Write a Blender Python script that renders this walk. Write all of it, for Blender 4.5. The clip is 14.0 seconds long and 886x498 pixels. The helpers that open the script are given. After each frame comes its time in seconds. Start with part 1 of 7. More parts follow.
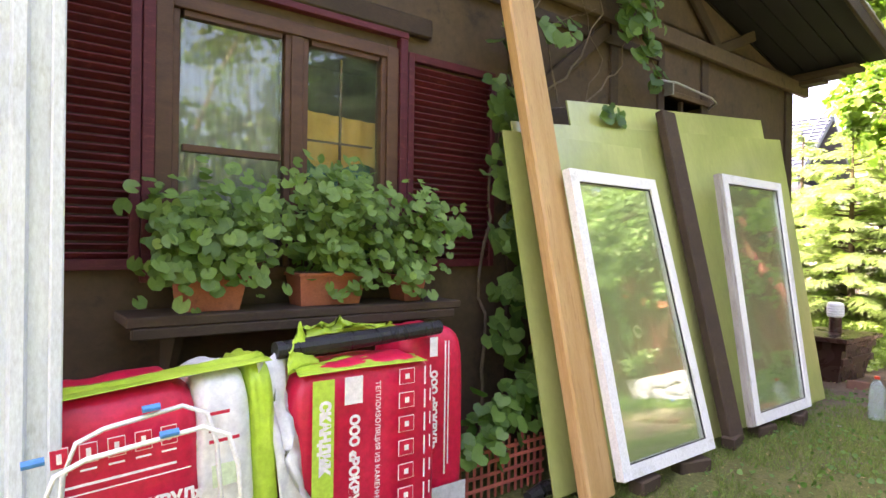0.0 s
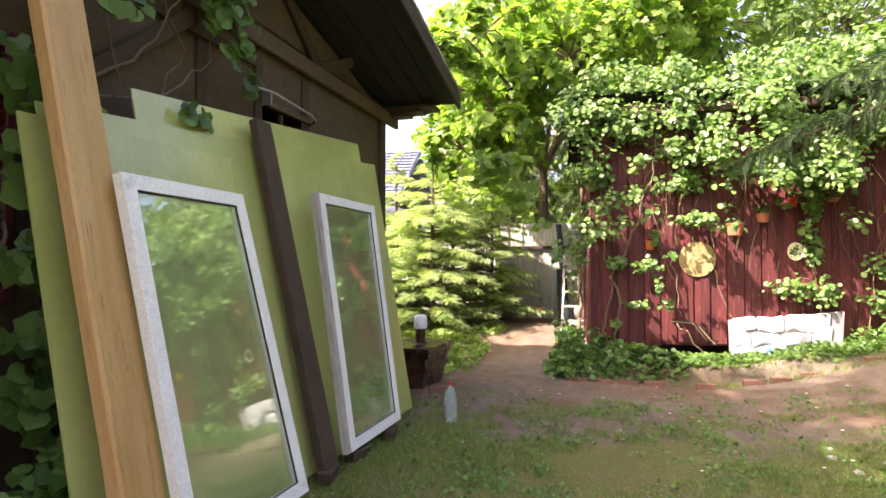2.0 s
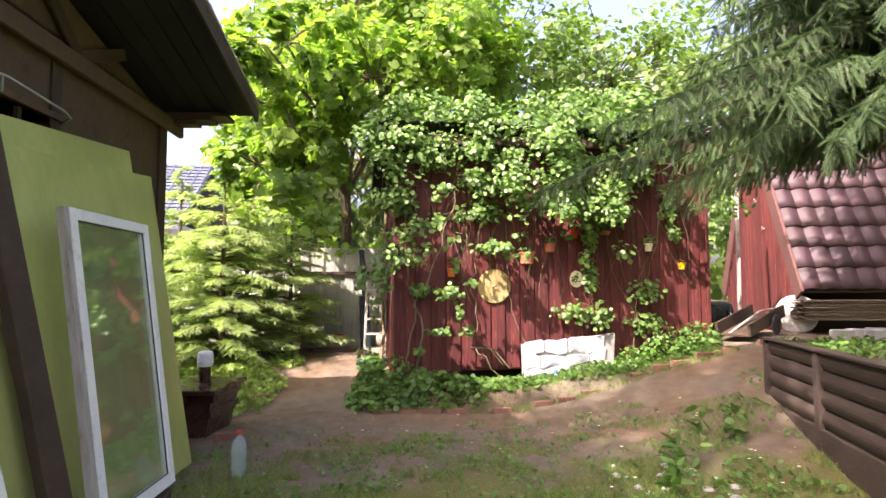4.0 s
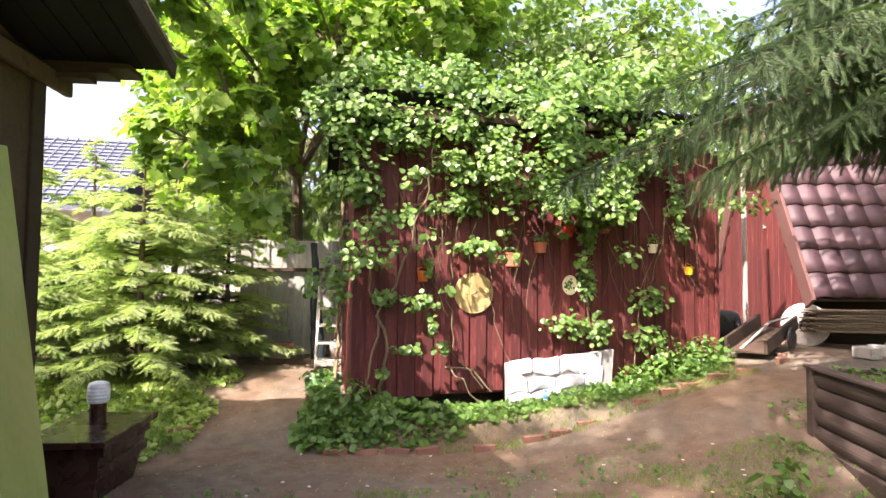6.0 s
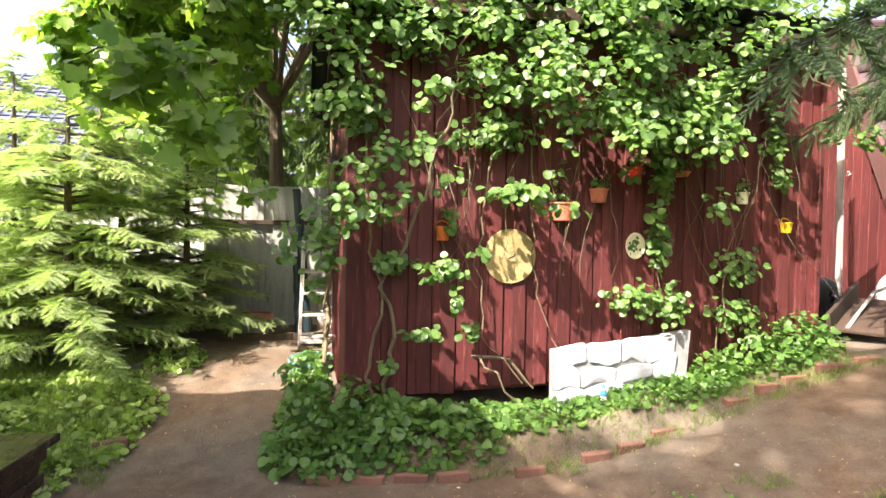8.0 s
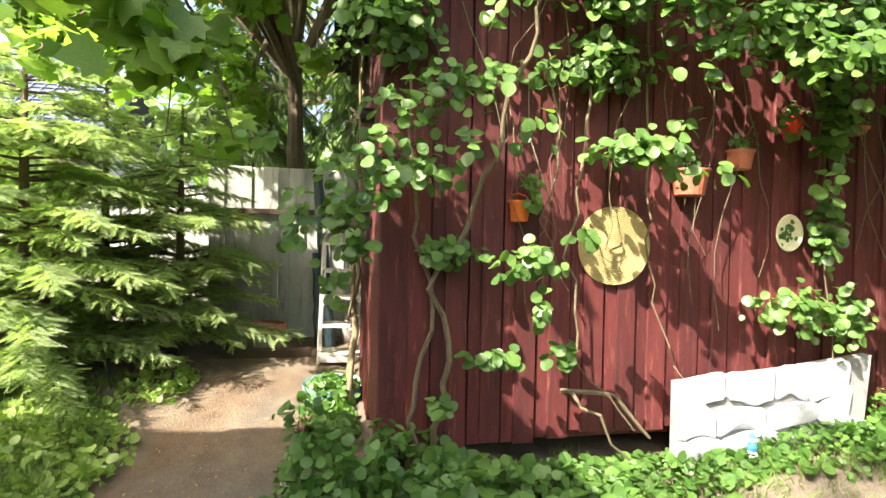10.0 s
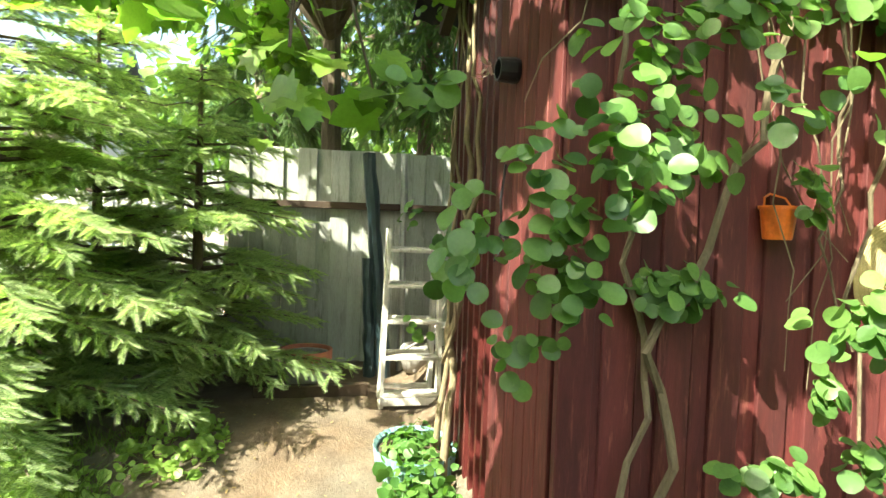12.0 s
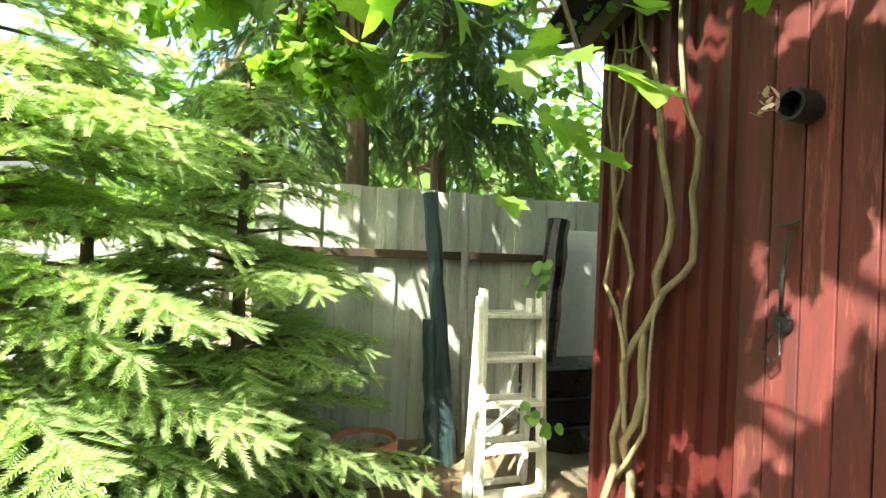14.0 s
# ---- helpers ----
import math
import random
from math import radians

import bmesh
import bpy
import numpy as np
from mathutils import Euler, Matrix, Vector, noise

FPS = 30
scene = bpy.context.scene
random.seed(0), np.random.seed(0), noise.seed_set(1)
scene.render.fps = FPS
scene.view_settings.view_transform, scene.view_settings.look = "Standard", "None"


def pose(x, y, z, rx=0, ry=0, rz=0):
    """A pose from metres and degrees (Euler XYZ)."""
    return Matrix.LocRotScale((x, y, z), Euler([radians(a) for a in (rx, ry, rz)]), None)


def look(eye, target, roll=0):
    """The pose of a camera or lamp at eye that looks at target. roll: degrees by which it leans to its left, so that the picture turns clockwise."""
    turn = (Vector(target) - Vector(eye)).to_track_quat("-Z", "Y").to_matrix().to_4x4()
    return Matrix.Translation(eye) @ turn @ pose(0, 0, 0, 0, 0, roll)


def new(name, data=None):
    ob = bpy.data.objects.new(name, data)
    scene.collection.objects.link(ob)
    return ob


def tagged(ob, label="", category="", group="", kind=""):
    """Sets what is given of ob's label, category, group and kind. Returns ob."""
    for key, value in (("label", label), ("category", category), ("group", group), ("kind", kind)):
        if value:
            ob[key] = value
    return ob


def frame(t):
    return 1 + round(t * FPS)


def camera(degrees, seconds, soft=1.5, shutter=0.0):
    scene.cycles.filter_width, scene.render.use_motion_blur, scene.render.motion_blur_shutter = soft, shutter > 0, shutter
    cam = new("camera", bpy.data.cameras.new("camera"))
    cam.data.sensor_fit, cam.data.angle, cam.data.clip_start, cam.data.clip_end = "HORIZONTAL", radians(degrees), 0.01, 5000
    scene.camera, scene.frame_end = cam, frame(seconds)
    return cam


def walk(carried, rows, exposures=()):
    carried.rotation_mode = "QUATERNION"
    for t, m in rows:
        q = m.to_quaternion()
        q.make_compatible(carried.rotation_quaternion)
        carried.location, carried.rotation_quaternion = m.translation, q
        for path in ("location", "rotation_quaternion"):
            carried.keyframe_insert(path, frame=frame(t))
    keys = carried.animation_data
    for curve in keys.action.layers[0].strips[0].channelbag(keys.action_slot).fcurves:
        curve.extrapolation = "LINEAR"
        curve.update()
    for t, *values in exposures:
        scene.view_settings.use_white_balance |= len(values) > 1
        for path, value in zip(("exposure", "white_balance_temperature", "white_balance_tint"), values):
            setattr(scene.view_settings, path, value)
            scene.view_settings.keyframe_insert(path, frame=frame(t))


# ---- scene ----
cam = camera(74.8, 14.0)
PATH = [
    (0, (0.321, -0.062, 1.405), (1.684, 1.402, 1.399), 0.8),
    (0.5, (0.477, -0.023, 1.382), (2.114, 1.126, 1.401), 0.5),
    (1, (0.701, -0.03, 1.424), (2.486, 0.872, 1.447), 0.3),
    (1.5, (0.832, -0.02, 1.445), (2.719, 0.64, 1.482), 0.2),
    (2, (0.93, 0.019, 1.462), (2.892, 0.404, 1.521), 0.1),
    (2.5, (1.002, 0.056, 1.484), (2.996, 0.184, 1.563), 0.1),
    (3, (1.061, 0.091, 1.496), (3.057, 0.011, 1.602), -0.0),
    (3.5, (1.157, 0.092, 1.484), (3.14, -0.127, 1.62), -0.2),
    (3.7, (1.198, 0.07, 1.491), (3.177, -0.182, 1.63), -0.2),
    (5.8, (2.578, 0.061, 1.744), (4.526, -0.379, 1.85), 0.6),
    (6, (2.72, 0.009, 1.754), (4.668, -0.432, 1.847), 0.6),
    (6.5, (3.134, -0.003, 1.743), (5.081, -0.462, 1.788), 0.6),
    (7, (3.595, 0.041, 1.783), (5.538, -0.431, 1.764), 1.0),
    (7.5, (4.066, 0.003, 1.784), (6.006, -0.479, 1.719), 1.1),
    (7.7, (4.251, -0.036, 1.803), (6.191, -0.517, 1.732), 1.0),
    (9.8, (5.833, -0.223, 1.57), (7.796, -0.605, 1.534), 1.1),
    (10, (5.995, -0.168, 1.598), (7.958, -0.548, 1.554), 1.1),
    (10.5, (6.35, -0.066, 1.61), (8.313, -0.443, 1.556), 1.3),
    (11, (6.775, 0.027, 1.632), (8.736, -0.357, 1.567), 1.2),
    (11.4, (7.043, 0.125, 1.644), (9.002, -0.269, 1.571), 0.6),
    (11.5, (7.104, 0.16, 1.648), (9.064, -0.232, 1.565), 1.0),
    (12, (7.392, 0.374, 1.713), (9.345, -0.046, 1.621), 1.9),
    (12.5, (7.605, 0.719, 1.758), (9.534, 0.199, 1.668), 3.0),
    (13, (7.923, 1.018, 1.805), (9.824, 0.404, 1.724), 3.2),
    (13.5, (8.155, 1.177, 1.852), (10.049, 0.536, 1.797), 2.5),
    (14, (8.432, 1.248, 1.871), (10.313, 0.568, 1.874), 2.2),
]
EXPOSURES = [(0, 3.35, 7000, 34), (1, 3.1, 7000, 34), (2, 2.45, 6900, 32), (3, 2.1, 6800, 30), (6, 2.2, 6700, 28), (8, 2.2, 6600, 20), (10, 2.32, 6600, 12), (12, 2.55, 6600, -4), (14, 2.8, 6600, -6)]
walk(cam, [(t, look(eye, target, roll)) for t, eye, target, roll in PATH], EXPOSURES)

# ---- world, sun, exposure ----
SUN = Vector((-1.0, 1.4, 1.8)).normalized()
world = bpy.data.worlds.new("world")
scene.world = world
world.use_nodes = True
wn = world.node_tree
sky = wn.nodes.new("ShaderNodeTexSky")
sky.sky_type, sky.sun_disc = "NISHITA", False
sky.sun_elevation = math.asin(SUN.z)
sky.sun_rotation = math.atan2(SUN.x, SUN.y)
sky.air_density, sky.dust_density, sky.ozone_density = 1.0, 7.0, 0.6
wn.links.new(sky.outputs[0], wn.nodes["Background"].inputs[0])
wn.nodes["Background"].inputs[1].default_value = 0.15
sun = new("sun", bpy.data.lights.new("sun", "SUN"))
sun.data.energy, sun.data.angle, sun.data.color = 4.4, radians(0.55), (1.0, 0.93, 0.82)
sun.matrix_basis = look(SUN * 30, (0, 0, 0))


# ---- materials ----
def mat(name, rough=0.7, metal=0.0, spec=0.5):
    m = bpy.data.materials.new(name)
    m.use_nodes = True
    b = m.node_tree.nodes["Principled BSDF"]
    b.inputs["Roughness"].default_value, b.inputs["Metallic"].default_value = rough, metal
    b.inputs["Specular IOR Level"].default_value = spec
    return m, m.node_tree, b


def node(nt, kind, **props):
    n = nt.nodes.new(kind)
    for k, v in props.items():
        n.inputs[k].default_value = v
    return n


def coords(nt, stretch=(1, 1, 1), generated=False, vary=True):
    """Object coordinates, shifted per object so that repeats differ."""
    tc = nt.nodes.new("ShaderNodeTexCoord")
    mp = nt.nodes.new("ShaderNodeMapping")
    mp.inputs["Scale"].default_value = stretch
    nt.links.new(tc.outputs["Object"], mp.inputs["Vector"])
    if vary:
        oi = nt.nodes.new("ShaderNodeObjectInfo")
        mu = nt.nodes.new("ShaderNodeVectorMath")
        mu.operation = "SCALE"
        mu.inputs[0].default_value = (17.0, 31.0, 23.0)
        nt.links.new(oi.outputs["Random"], mu.inputs["Scale"])
        nt.links.new(mu.outputs[0], mp.inputs["Location"])
    return mp.outputs[0]


def ramp(nt, fac, stops):
    r = nt.nodes.new("ShaderNodeValToRGB")
    e = r.color_ramp.elements
    while len(e) < len(stops):
        e.new(0.5)
    for el, (p, c) in zip(e, stops):
        el.position, el.color = p, (*c, 1)
    nt.links.new(fac, r.inputs[0])
    return r.outputs[0]


def noise_tex(nt, vec, scale, detail=5.0, rough=0.6, distortion=0.0):
    n = node(nt, "ShaderNodeTexNoise", Scale=scale, Detail=detail, Roughness=rough, Distortion=distortion)
    nt.links.new(vec, n.inputs["Vector"])
    return n.outputs["Fac"]


def mix(nt, fac, a, b, kind="MIX"):
    m = nt.nodes.new("ShaderNodeMix")
    m.data_type, m.blend_type = "RGBA", kind
    for s, v in ((m.inputs[0], fac), (m.inputs[6], a), (m.inputs[7], b)):
        if isinstance(v, (int, float)):
            s.default_value = v
        elif isinstance(v, tuple):
            s.default_value = (*v, 1)
        else:
            nt.links.new(v, s)
    return m.outputs[2]


def bump(nt, b, height, strength=0.3, dist=0.01):
    n = node(nt, "ShaderNodeBump", Strength=strength, Distance=dist)
    nt.links.new(height, n.inputs["Height"])
    nt.links.new(n.outputs[0], b.inputs["Normal"])


def surface(name, c1, c2, c3=None, scale=4.0, stretch=(1, 1, 1), fine=60.0, rough=0.75, metal=0.0, relief=0.25, tone=0.25, spec=0.4, dist=0.006):
    """Two-scale surface: broad blotches between c1 and c2, flecks of c3, fine grain in colour and relief, and a tone for each object."""
    m, nt, b = mat(name, rough, metal, spec)
    v = coords(nt, stretch)
    broad = noise_tex(nt, v, scale, 4, 0.6, 0.6)
    grain = noise_tex(nt, v, fine, 4, 0.7)
    col = ramp(nt, broad, [(0.3, c1), (0.7, c2)])
    if c3:
        f = ramp(nt, noise_tex(nt, v, scale * 2.3, 6, 0.7), [(0.56, (0, 0, 0)), (0.68, (1, 1, 1))])
        col = mix(nt, f, col, c3)
    col = mix(nt, 0.45, col, ramp(nt, grain, [(0.25, (0.45, 0.45, 0.45)), (0.75, (1.25, 1.25, 1.25))]), "MULTIPLY")
    oi = nt.nodes.new("ShaderNodeObjectInfo")
    col = mix(nt, 1.0, col, ramp(nt, oi.outputs["Random"], [(0.0, (1 - tone,) * 3), (1.0, (1 + tone,) * 3)]), "MULTIPLY")
    nt.links.new(col, b.inputs["Base Color"])
    rr = nt.nodes.new("ShaderNodeMapRange")
    rr.inputs["To Min"].default_value, rr.inputs["To Max"].default_value = max(rough - 0.15, 0.02), min(rough + 0.15, 1)
    nt.links.new(broad, rr.inputs["Value"])
    nt.links.new(rr.outputs[0], b.inputs["Roughness"])
    bump(nt, b, mix(nt, 0.5, broad, grain), relief, dist)
    return m


def leaf_mat(name, dark, light, thin=0.4, rough=0.45):
    """Thin leaf: gloss over diffuse, and light passing through; each leaf has its own tone."""
    m, nt, b = mat(name, rough, 0, 0.45)
    geo = nt.nodes.new("ShaderNodeNewGeometry")
    v = coords(nt, vary=False)
    t = mix(nt, 0.5, geo.outputs["Random Per Island"], noise_tex(nt, v, 1.7, 3))
    col = ramp(nt, t, [(0.2, dark), (0.75, light)])
    col = mix(nt, 0.3, col, ramp(nt, noise_tex(nt, v, 90, 3), [(0.3, (0.6, 0.6, 0.6)), (0.7, (1.2, 1.2, 1.2))]), "MULTIPLY")
    nt.links.new(col, b.inputs["Base Color"])
    tr = nt.nodes.new("ShaderNodeBsdfTranslucent")
    tc = mix(nt, 1.0, col, (1.3, 1.55, 0.6), "MULTIPLY")
    nt.links.new(tc, tr.inputs[0])
    ms = nt.nodes.new("ShaderNodeMixShader")
    ms.inputs[0].default_value = thin
    out = nt.nodes["Material Output"]
    nt.links.new(b.outputs[0], ms.inputs[1])
    nt.links.new(tr.outputs[0], ms.inputs[2])
    nt.links.new(ms.outputs[0], out.inputs[0])
    return m


M = {}
M["shed_wood"] = surface("red_stained_board", (0.12, 0.023, 0.021), (0.066, 0.015, 0.014), (0.2, 0.06, 0.047), 2.2, (6, 6, 0.7), 40, 0.7, relief=0.5, tone=0.22)
M["shed_metal"] = surface("red_sheet", (0.085, 0.016, 0.014), (0.06, 0.012, 0.011), None, 2, (1, 1, 1), 60, 0.42, relief=0.12, tone=0.05)
M["maroon"] = surface("maroon_paint", (0.105, 0.011, 0.02), (0.075, 0.009, 0.015), (0.15, 0.03, 0.035), 6, (1, 1, 3), 90, 0.6, relief=0.2, tone=0.12)
M["dark_wood"] = surface("dark_board", (0.04, 0.025, 0.016), (0.065, 0.042, 0.026), (0.065, 0.045, 0.027), 3, (1, 1, 2), 50, 0.8, relief=0.5, tone=0.2)
M["panel_wood"] = surface("weathered_brown_panel", (0.075, 0.05, 0.03), (0.12, 0.08, 0.045), (0.055, 0.038, 0.026), 2.5, (1, 1, 1), 22, 0.8, relief=0.5, tone=0.15)
M["win_wood"] = surface("brown_window_paint", (0.10, 0.045, 0.022), (0.07, 0.032, 0.018), None, 4, (1, 1, 4), 50, 0.55, relief=0.2, tone=0.1)
M["pine"] = surface("planed_pine", (0.46, 0.26, 0.09), (0.56, 0.36, 0.16), (0.36, 0.17, 0.06), 1.6, (9, 9, 0.8), 26, 0.5, relief=0.15, tone=0.04)
M["grey_wood"] = surface("grey_weathered_wood", (0.26, 0.24, 0.21), (0.40, 0.38, 0.34), (0.18, 0.16, 0.13), 3, (5, 5, 0.8), 50, 0.85, relief=0.6, tone=0.15)
M["fence"] = surface("grey_fence_board", (0.30, 0.31, 0.27), (0.42, 0.43, 0.38), (0.2, 0.21, 0.17), 2, (4, 4, 0.6), 40, 0.8, relief=0.4, tone=0.14)
M["white"] = surface("white_plastic", (0.74, 0.75, 0.74), (0.82, 0.83, 0.82), (0.62, 0.62, 0.58), 3, (1, 1, 1), 80, 0.4, relief=0.05, tone=0.03)
M["siding"] = surface("white_sheet_siding", (0.52, 0.57, 0.62), (0.64, 0.69, 0.73), (0.4, 0.43, 0.42), 2, (2, 2, 0.6), 60, 0.4, relief=0.1, tone=0.03)
M["terracotta"] = surface("terracotta_plastic", (0.40, 0.12, 0.065), (0.46, 0.16, 0.09), (0.3, 0.1, 0.06), 7, (1, 1, 1), 90, 0.6, relief=0.1, tone=0.08)
M["concrete"] = surface("concrete", (0.32, 0.31, 0.29), (0.42, 0.41, 0.38), (0.22, 0.22, 0.2), 6, (1, 1, 1), 70, 0.9, relief=0.5, tone=0.1)
M["stone"] = surface("pale_stone", (0.42, 0.45, 0.48), (0.55, 0.57, 0.6), (0.3, 0.33, 0.35), 9, (1, 1, 1), 80, 0.85, relief=0.5, tone=0.12)
M["mortar"] = surface("dark_mortar", (0.2, 0.2, 0.2), (0.3, 0.3, 0.29), None, 9, (1, 1, 1), 80, 0.95, relief=0.5)
M["brick"] = surface("worn_brick", (0.17, 0.085, 0.06), (0.24, 0.12, 0.085), (0.13, 0.12, 0.06), 9, (1, 1, 1), 90, 0.9, relief=0.6, tone=0.25)
M["black"] = surface("black_film", (0.012, 0.012, 0.014), (0.022, 0.022, 0.025), None, 8, (3, 1, 1), 60, 0.3, relief=0.6, tone=0.1, dist=0.01)
M["darkgreen"] = surface("dark_green_film", (0.015, 0.03, 0.035), (0.03, 0.05, 0.055), None, 8, (3, 3, 1), 60, 0.35, relief=0.5)
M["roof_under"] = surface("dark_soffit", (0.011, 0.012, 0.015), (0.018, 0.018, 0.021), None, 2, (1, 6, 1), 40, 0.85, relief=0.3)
M["tile"] = surface("plum_roof_tile", (0.034, 0.017, 0.021), (0.055, 0.026, 0.031), None, 5, (1, 1, 1), 70, 0.6, relief=0.1, tone=0.1)
M["rail"] = surface("grey_pipe", (0.35, 0.35, 0.33), (0.45, 0.45, 0.42), None, 9, (1, 1, 1), 80, 0.4, 0.6, relief=0.1)
M["bark"] = surface("bark", (0.10, 0.075, 0.05), (0.17, 0.13, 0.09), (0.07, 0.05, 0.035), 9, (2, 2, 0.5), 50, 0.95, relief=0.9, dist=0.02)
M["vine_bark"] = surface("vine_bark", (0.15, 0.12, 0.07), (0.24, 0.19, 0.11), (0.2, 0.15, 0.09), 12, (2, 2, 0.6), 60, 0.9, relief=0.8, dist=0.01)
M["straw"] = surface("plaited_straw", (0.33, 0.26, 0.11), (0.42, 0.34, 0.15), (0.22, 0.17, 0.07), 12, (1, 1, 1), 110, 0.8, relief=0.6)
M["red_film"] = surface("red_printed_film", (0.62, 0.012, 0.05), (0.68, 0.02, 0.065), None, 3, (1, 1, 1), 30, 0.38, relief=0.25, tone=0.03, dist=0.012)
M["lime_film"] = surface("lime_film", (0.38, 0.58, 0.04), (0.45, 0.64, 0.07), None, 5, (1, 1, 1), 30, 0.35, relief=0.5, tone=0.05, dist=0.015)
M["white_film"] = surface("white_film", (0.68, 0.69, 0.68), (0.78, 0.78, 0.77), None, 5, (1, 1, 1), 30, 0.4, relief=0.4, tone=0.04, dist=0.012)
M["print"] = surface("white_print", (0.8, 0.76, 0.76), (0.85, 0.8, 0.8), None, 3, (1, 1, 1), 50, 0.5, relief=0.0, tone=0.0)
M["grey_print"] = surface("grey_print", (0.22, 0.1, 0.12), (0.28, 0.12, 0.14), None, 3, (1, 1, 1), 50, 0.5, relief=0.0, tone=0.0)
M["lime_print"] = surface("lime_print", (0.42, 0.62, 0.06), (0.46, 0.66, 0.08), None, 3, (1, 1, 1), 50, 0.45, relief=0.0, tone=0.0)
M["red_plastic"] = surface("red_plastic", (0.6, 0.03, 0.015), (0.68, 0.045, 0.02), None, 5, (1, 1, 1), 60, 0.4, relief=0.05)
M["orange_plastic"] = surface("orange_plastic", (0.75, 0.16, 0.02), (0.8, 0.2, 0.03), None, 5, (1, 1, 1), 60, 0.4, relief=0.05)
M["yellow_plastic"] = surface("yellow_plastic", (0.85, 0.5, 0.01), (0.88, 0.55, 0.02), None, 5, (1, 1, 1), 60, 0.4, relief=0.05)
M["cream_plastic"] = surface("cream_plastic", (0.8, 0.75, 0.5), (0.83, 0.78, 0.55), None, 5, (1, 1, 1), 60, 0.4, relief=0.05)
M["blue_plastic"] = surface("blue_plastic", (0.05, 0.25, 0.6), (0.08, 0.3, 0.65), None, 5, (1, 1, 1), 60, 0.4, relief=0.05)
M["fence_red"] = surface("dull_red_plastic", (0.32, 0.07, 0.05), (0.38, 0.1, 0.07), None, 5, (1, 1, 1), 60, 0.6, relief=0.1)
M["soil"] = surface("soil", (0.05, 0.035, 0.022), (0.08, 0.055, 0.035), None, 8, (1, 1, 1), 90, 0.95, relief=0.9)
M["far_wall"] = surface("white_far_wall", (0.66, 0.66, 0.63), (0.74, 0.74, 0.71), None, 1, (1, 1, 1), 10, 0.8)
M["far_tile"] = surface("grey_far_tile", (0.07, 0.085, 0.12), (0.10, 0.12, 0.16), None, 1, (1, 1, 1), 10, 0.5)
M["blue_grey"] = surface("blue_grey_sheet", (0.10, 0.19, 0.2), (0.17, 0.28, 0.28), None, 4, (1, 1, 1), 50, 0.45, relief=0.15)
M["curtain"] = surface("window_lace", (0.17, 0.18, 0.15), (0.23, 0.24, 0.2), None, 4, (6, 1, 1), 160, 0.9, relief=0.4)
M["gold_cloth"] = surface("ochre_cloth", (0.45, 0.24, 0.04), (0.55, 0.32, 0.07), None, 4, (1, 1, 1), 60, 0.9)
M["teal_cloth"] = surface("teal_cloth", (0.02, 0.09, 0.07), (0.03, 0.12, 0.09), None, 4, (1, 1, 1), 60, 0.9)
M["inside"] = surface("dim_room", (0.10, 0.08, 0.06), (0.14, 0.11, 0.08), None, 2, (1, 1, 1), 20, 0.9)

M["vine_leaf"] = leaf_mat("vine_leaf", (0.05, 0.115, 0.028), (0.165, 0.285, 0.07), 0.4, 0.42)
M["maple_leaf"] = leaf_mat("maple_leaf", (0.095, 0.18, 0.035), (0.25, 0.36, 0.08), 0.6, 0.4)
M["far_leaf"] = leaf_mat("far_leaf", (0.07, 0.13, 0.035), (0.16, 0.25, 0.07), 0.45, 0.5)
M["geranium_leaf"] = leaf_mat("geranium_leaf", (0.085, 0.17, 0.035), (0.19, 0.32, 0.075), 0.3, 0.5)
M["herb_leaf"] = leaf_mat("herb_leaf", (0.05, 0.13, 0.025), (0.12, 0.23, 0.045), 0.35, 0.5)
M["pale_herb"] = leaf_mat("pale_herb", (0.14, 0.23, 0.04), (0.30, 0.42, 0.10), 0.35, 0.5)
M["grass_blade"] = leaf_mat("grass_blade", (0.08, 0.14, 0.025), (0.19, 0.26, 0.06), 0.3, 0.6)
M["spruce_needle"] = leaf_mat("spruce_needle", (0.16, 0.235, 0.1), (0.45, 0.52, 0.28), 0.5, 0.5)
# old spruce's dark green, lowered further to put the boughs' shade into the colour
M["spruce_old_shaded"] = leaf_mat("spruce_old_shaded", (0.022, 0.05, 0.018), (0.065, 0.12, 0.035), 0.2, 0.6)
M["spruce_dark"] = leaf_mat("spruce_dark", (0.045, 0.09, 0.03), (0.11, 0.18, 0.05), 0.3, 0.55)
M["dead_leaf"] = leaf_mat("dry_leaf", (0.22, 0.14, 0.06), (0.42, 0.30, 0.15), 0.2, 0.8)
M["petal"] = leaf_mat("petal", (0.6, 0.3, 0.35), (0.8, 0.7, 0.72), 0.2, 0.6)


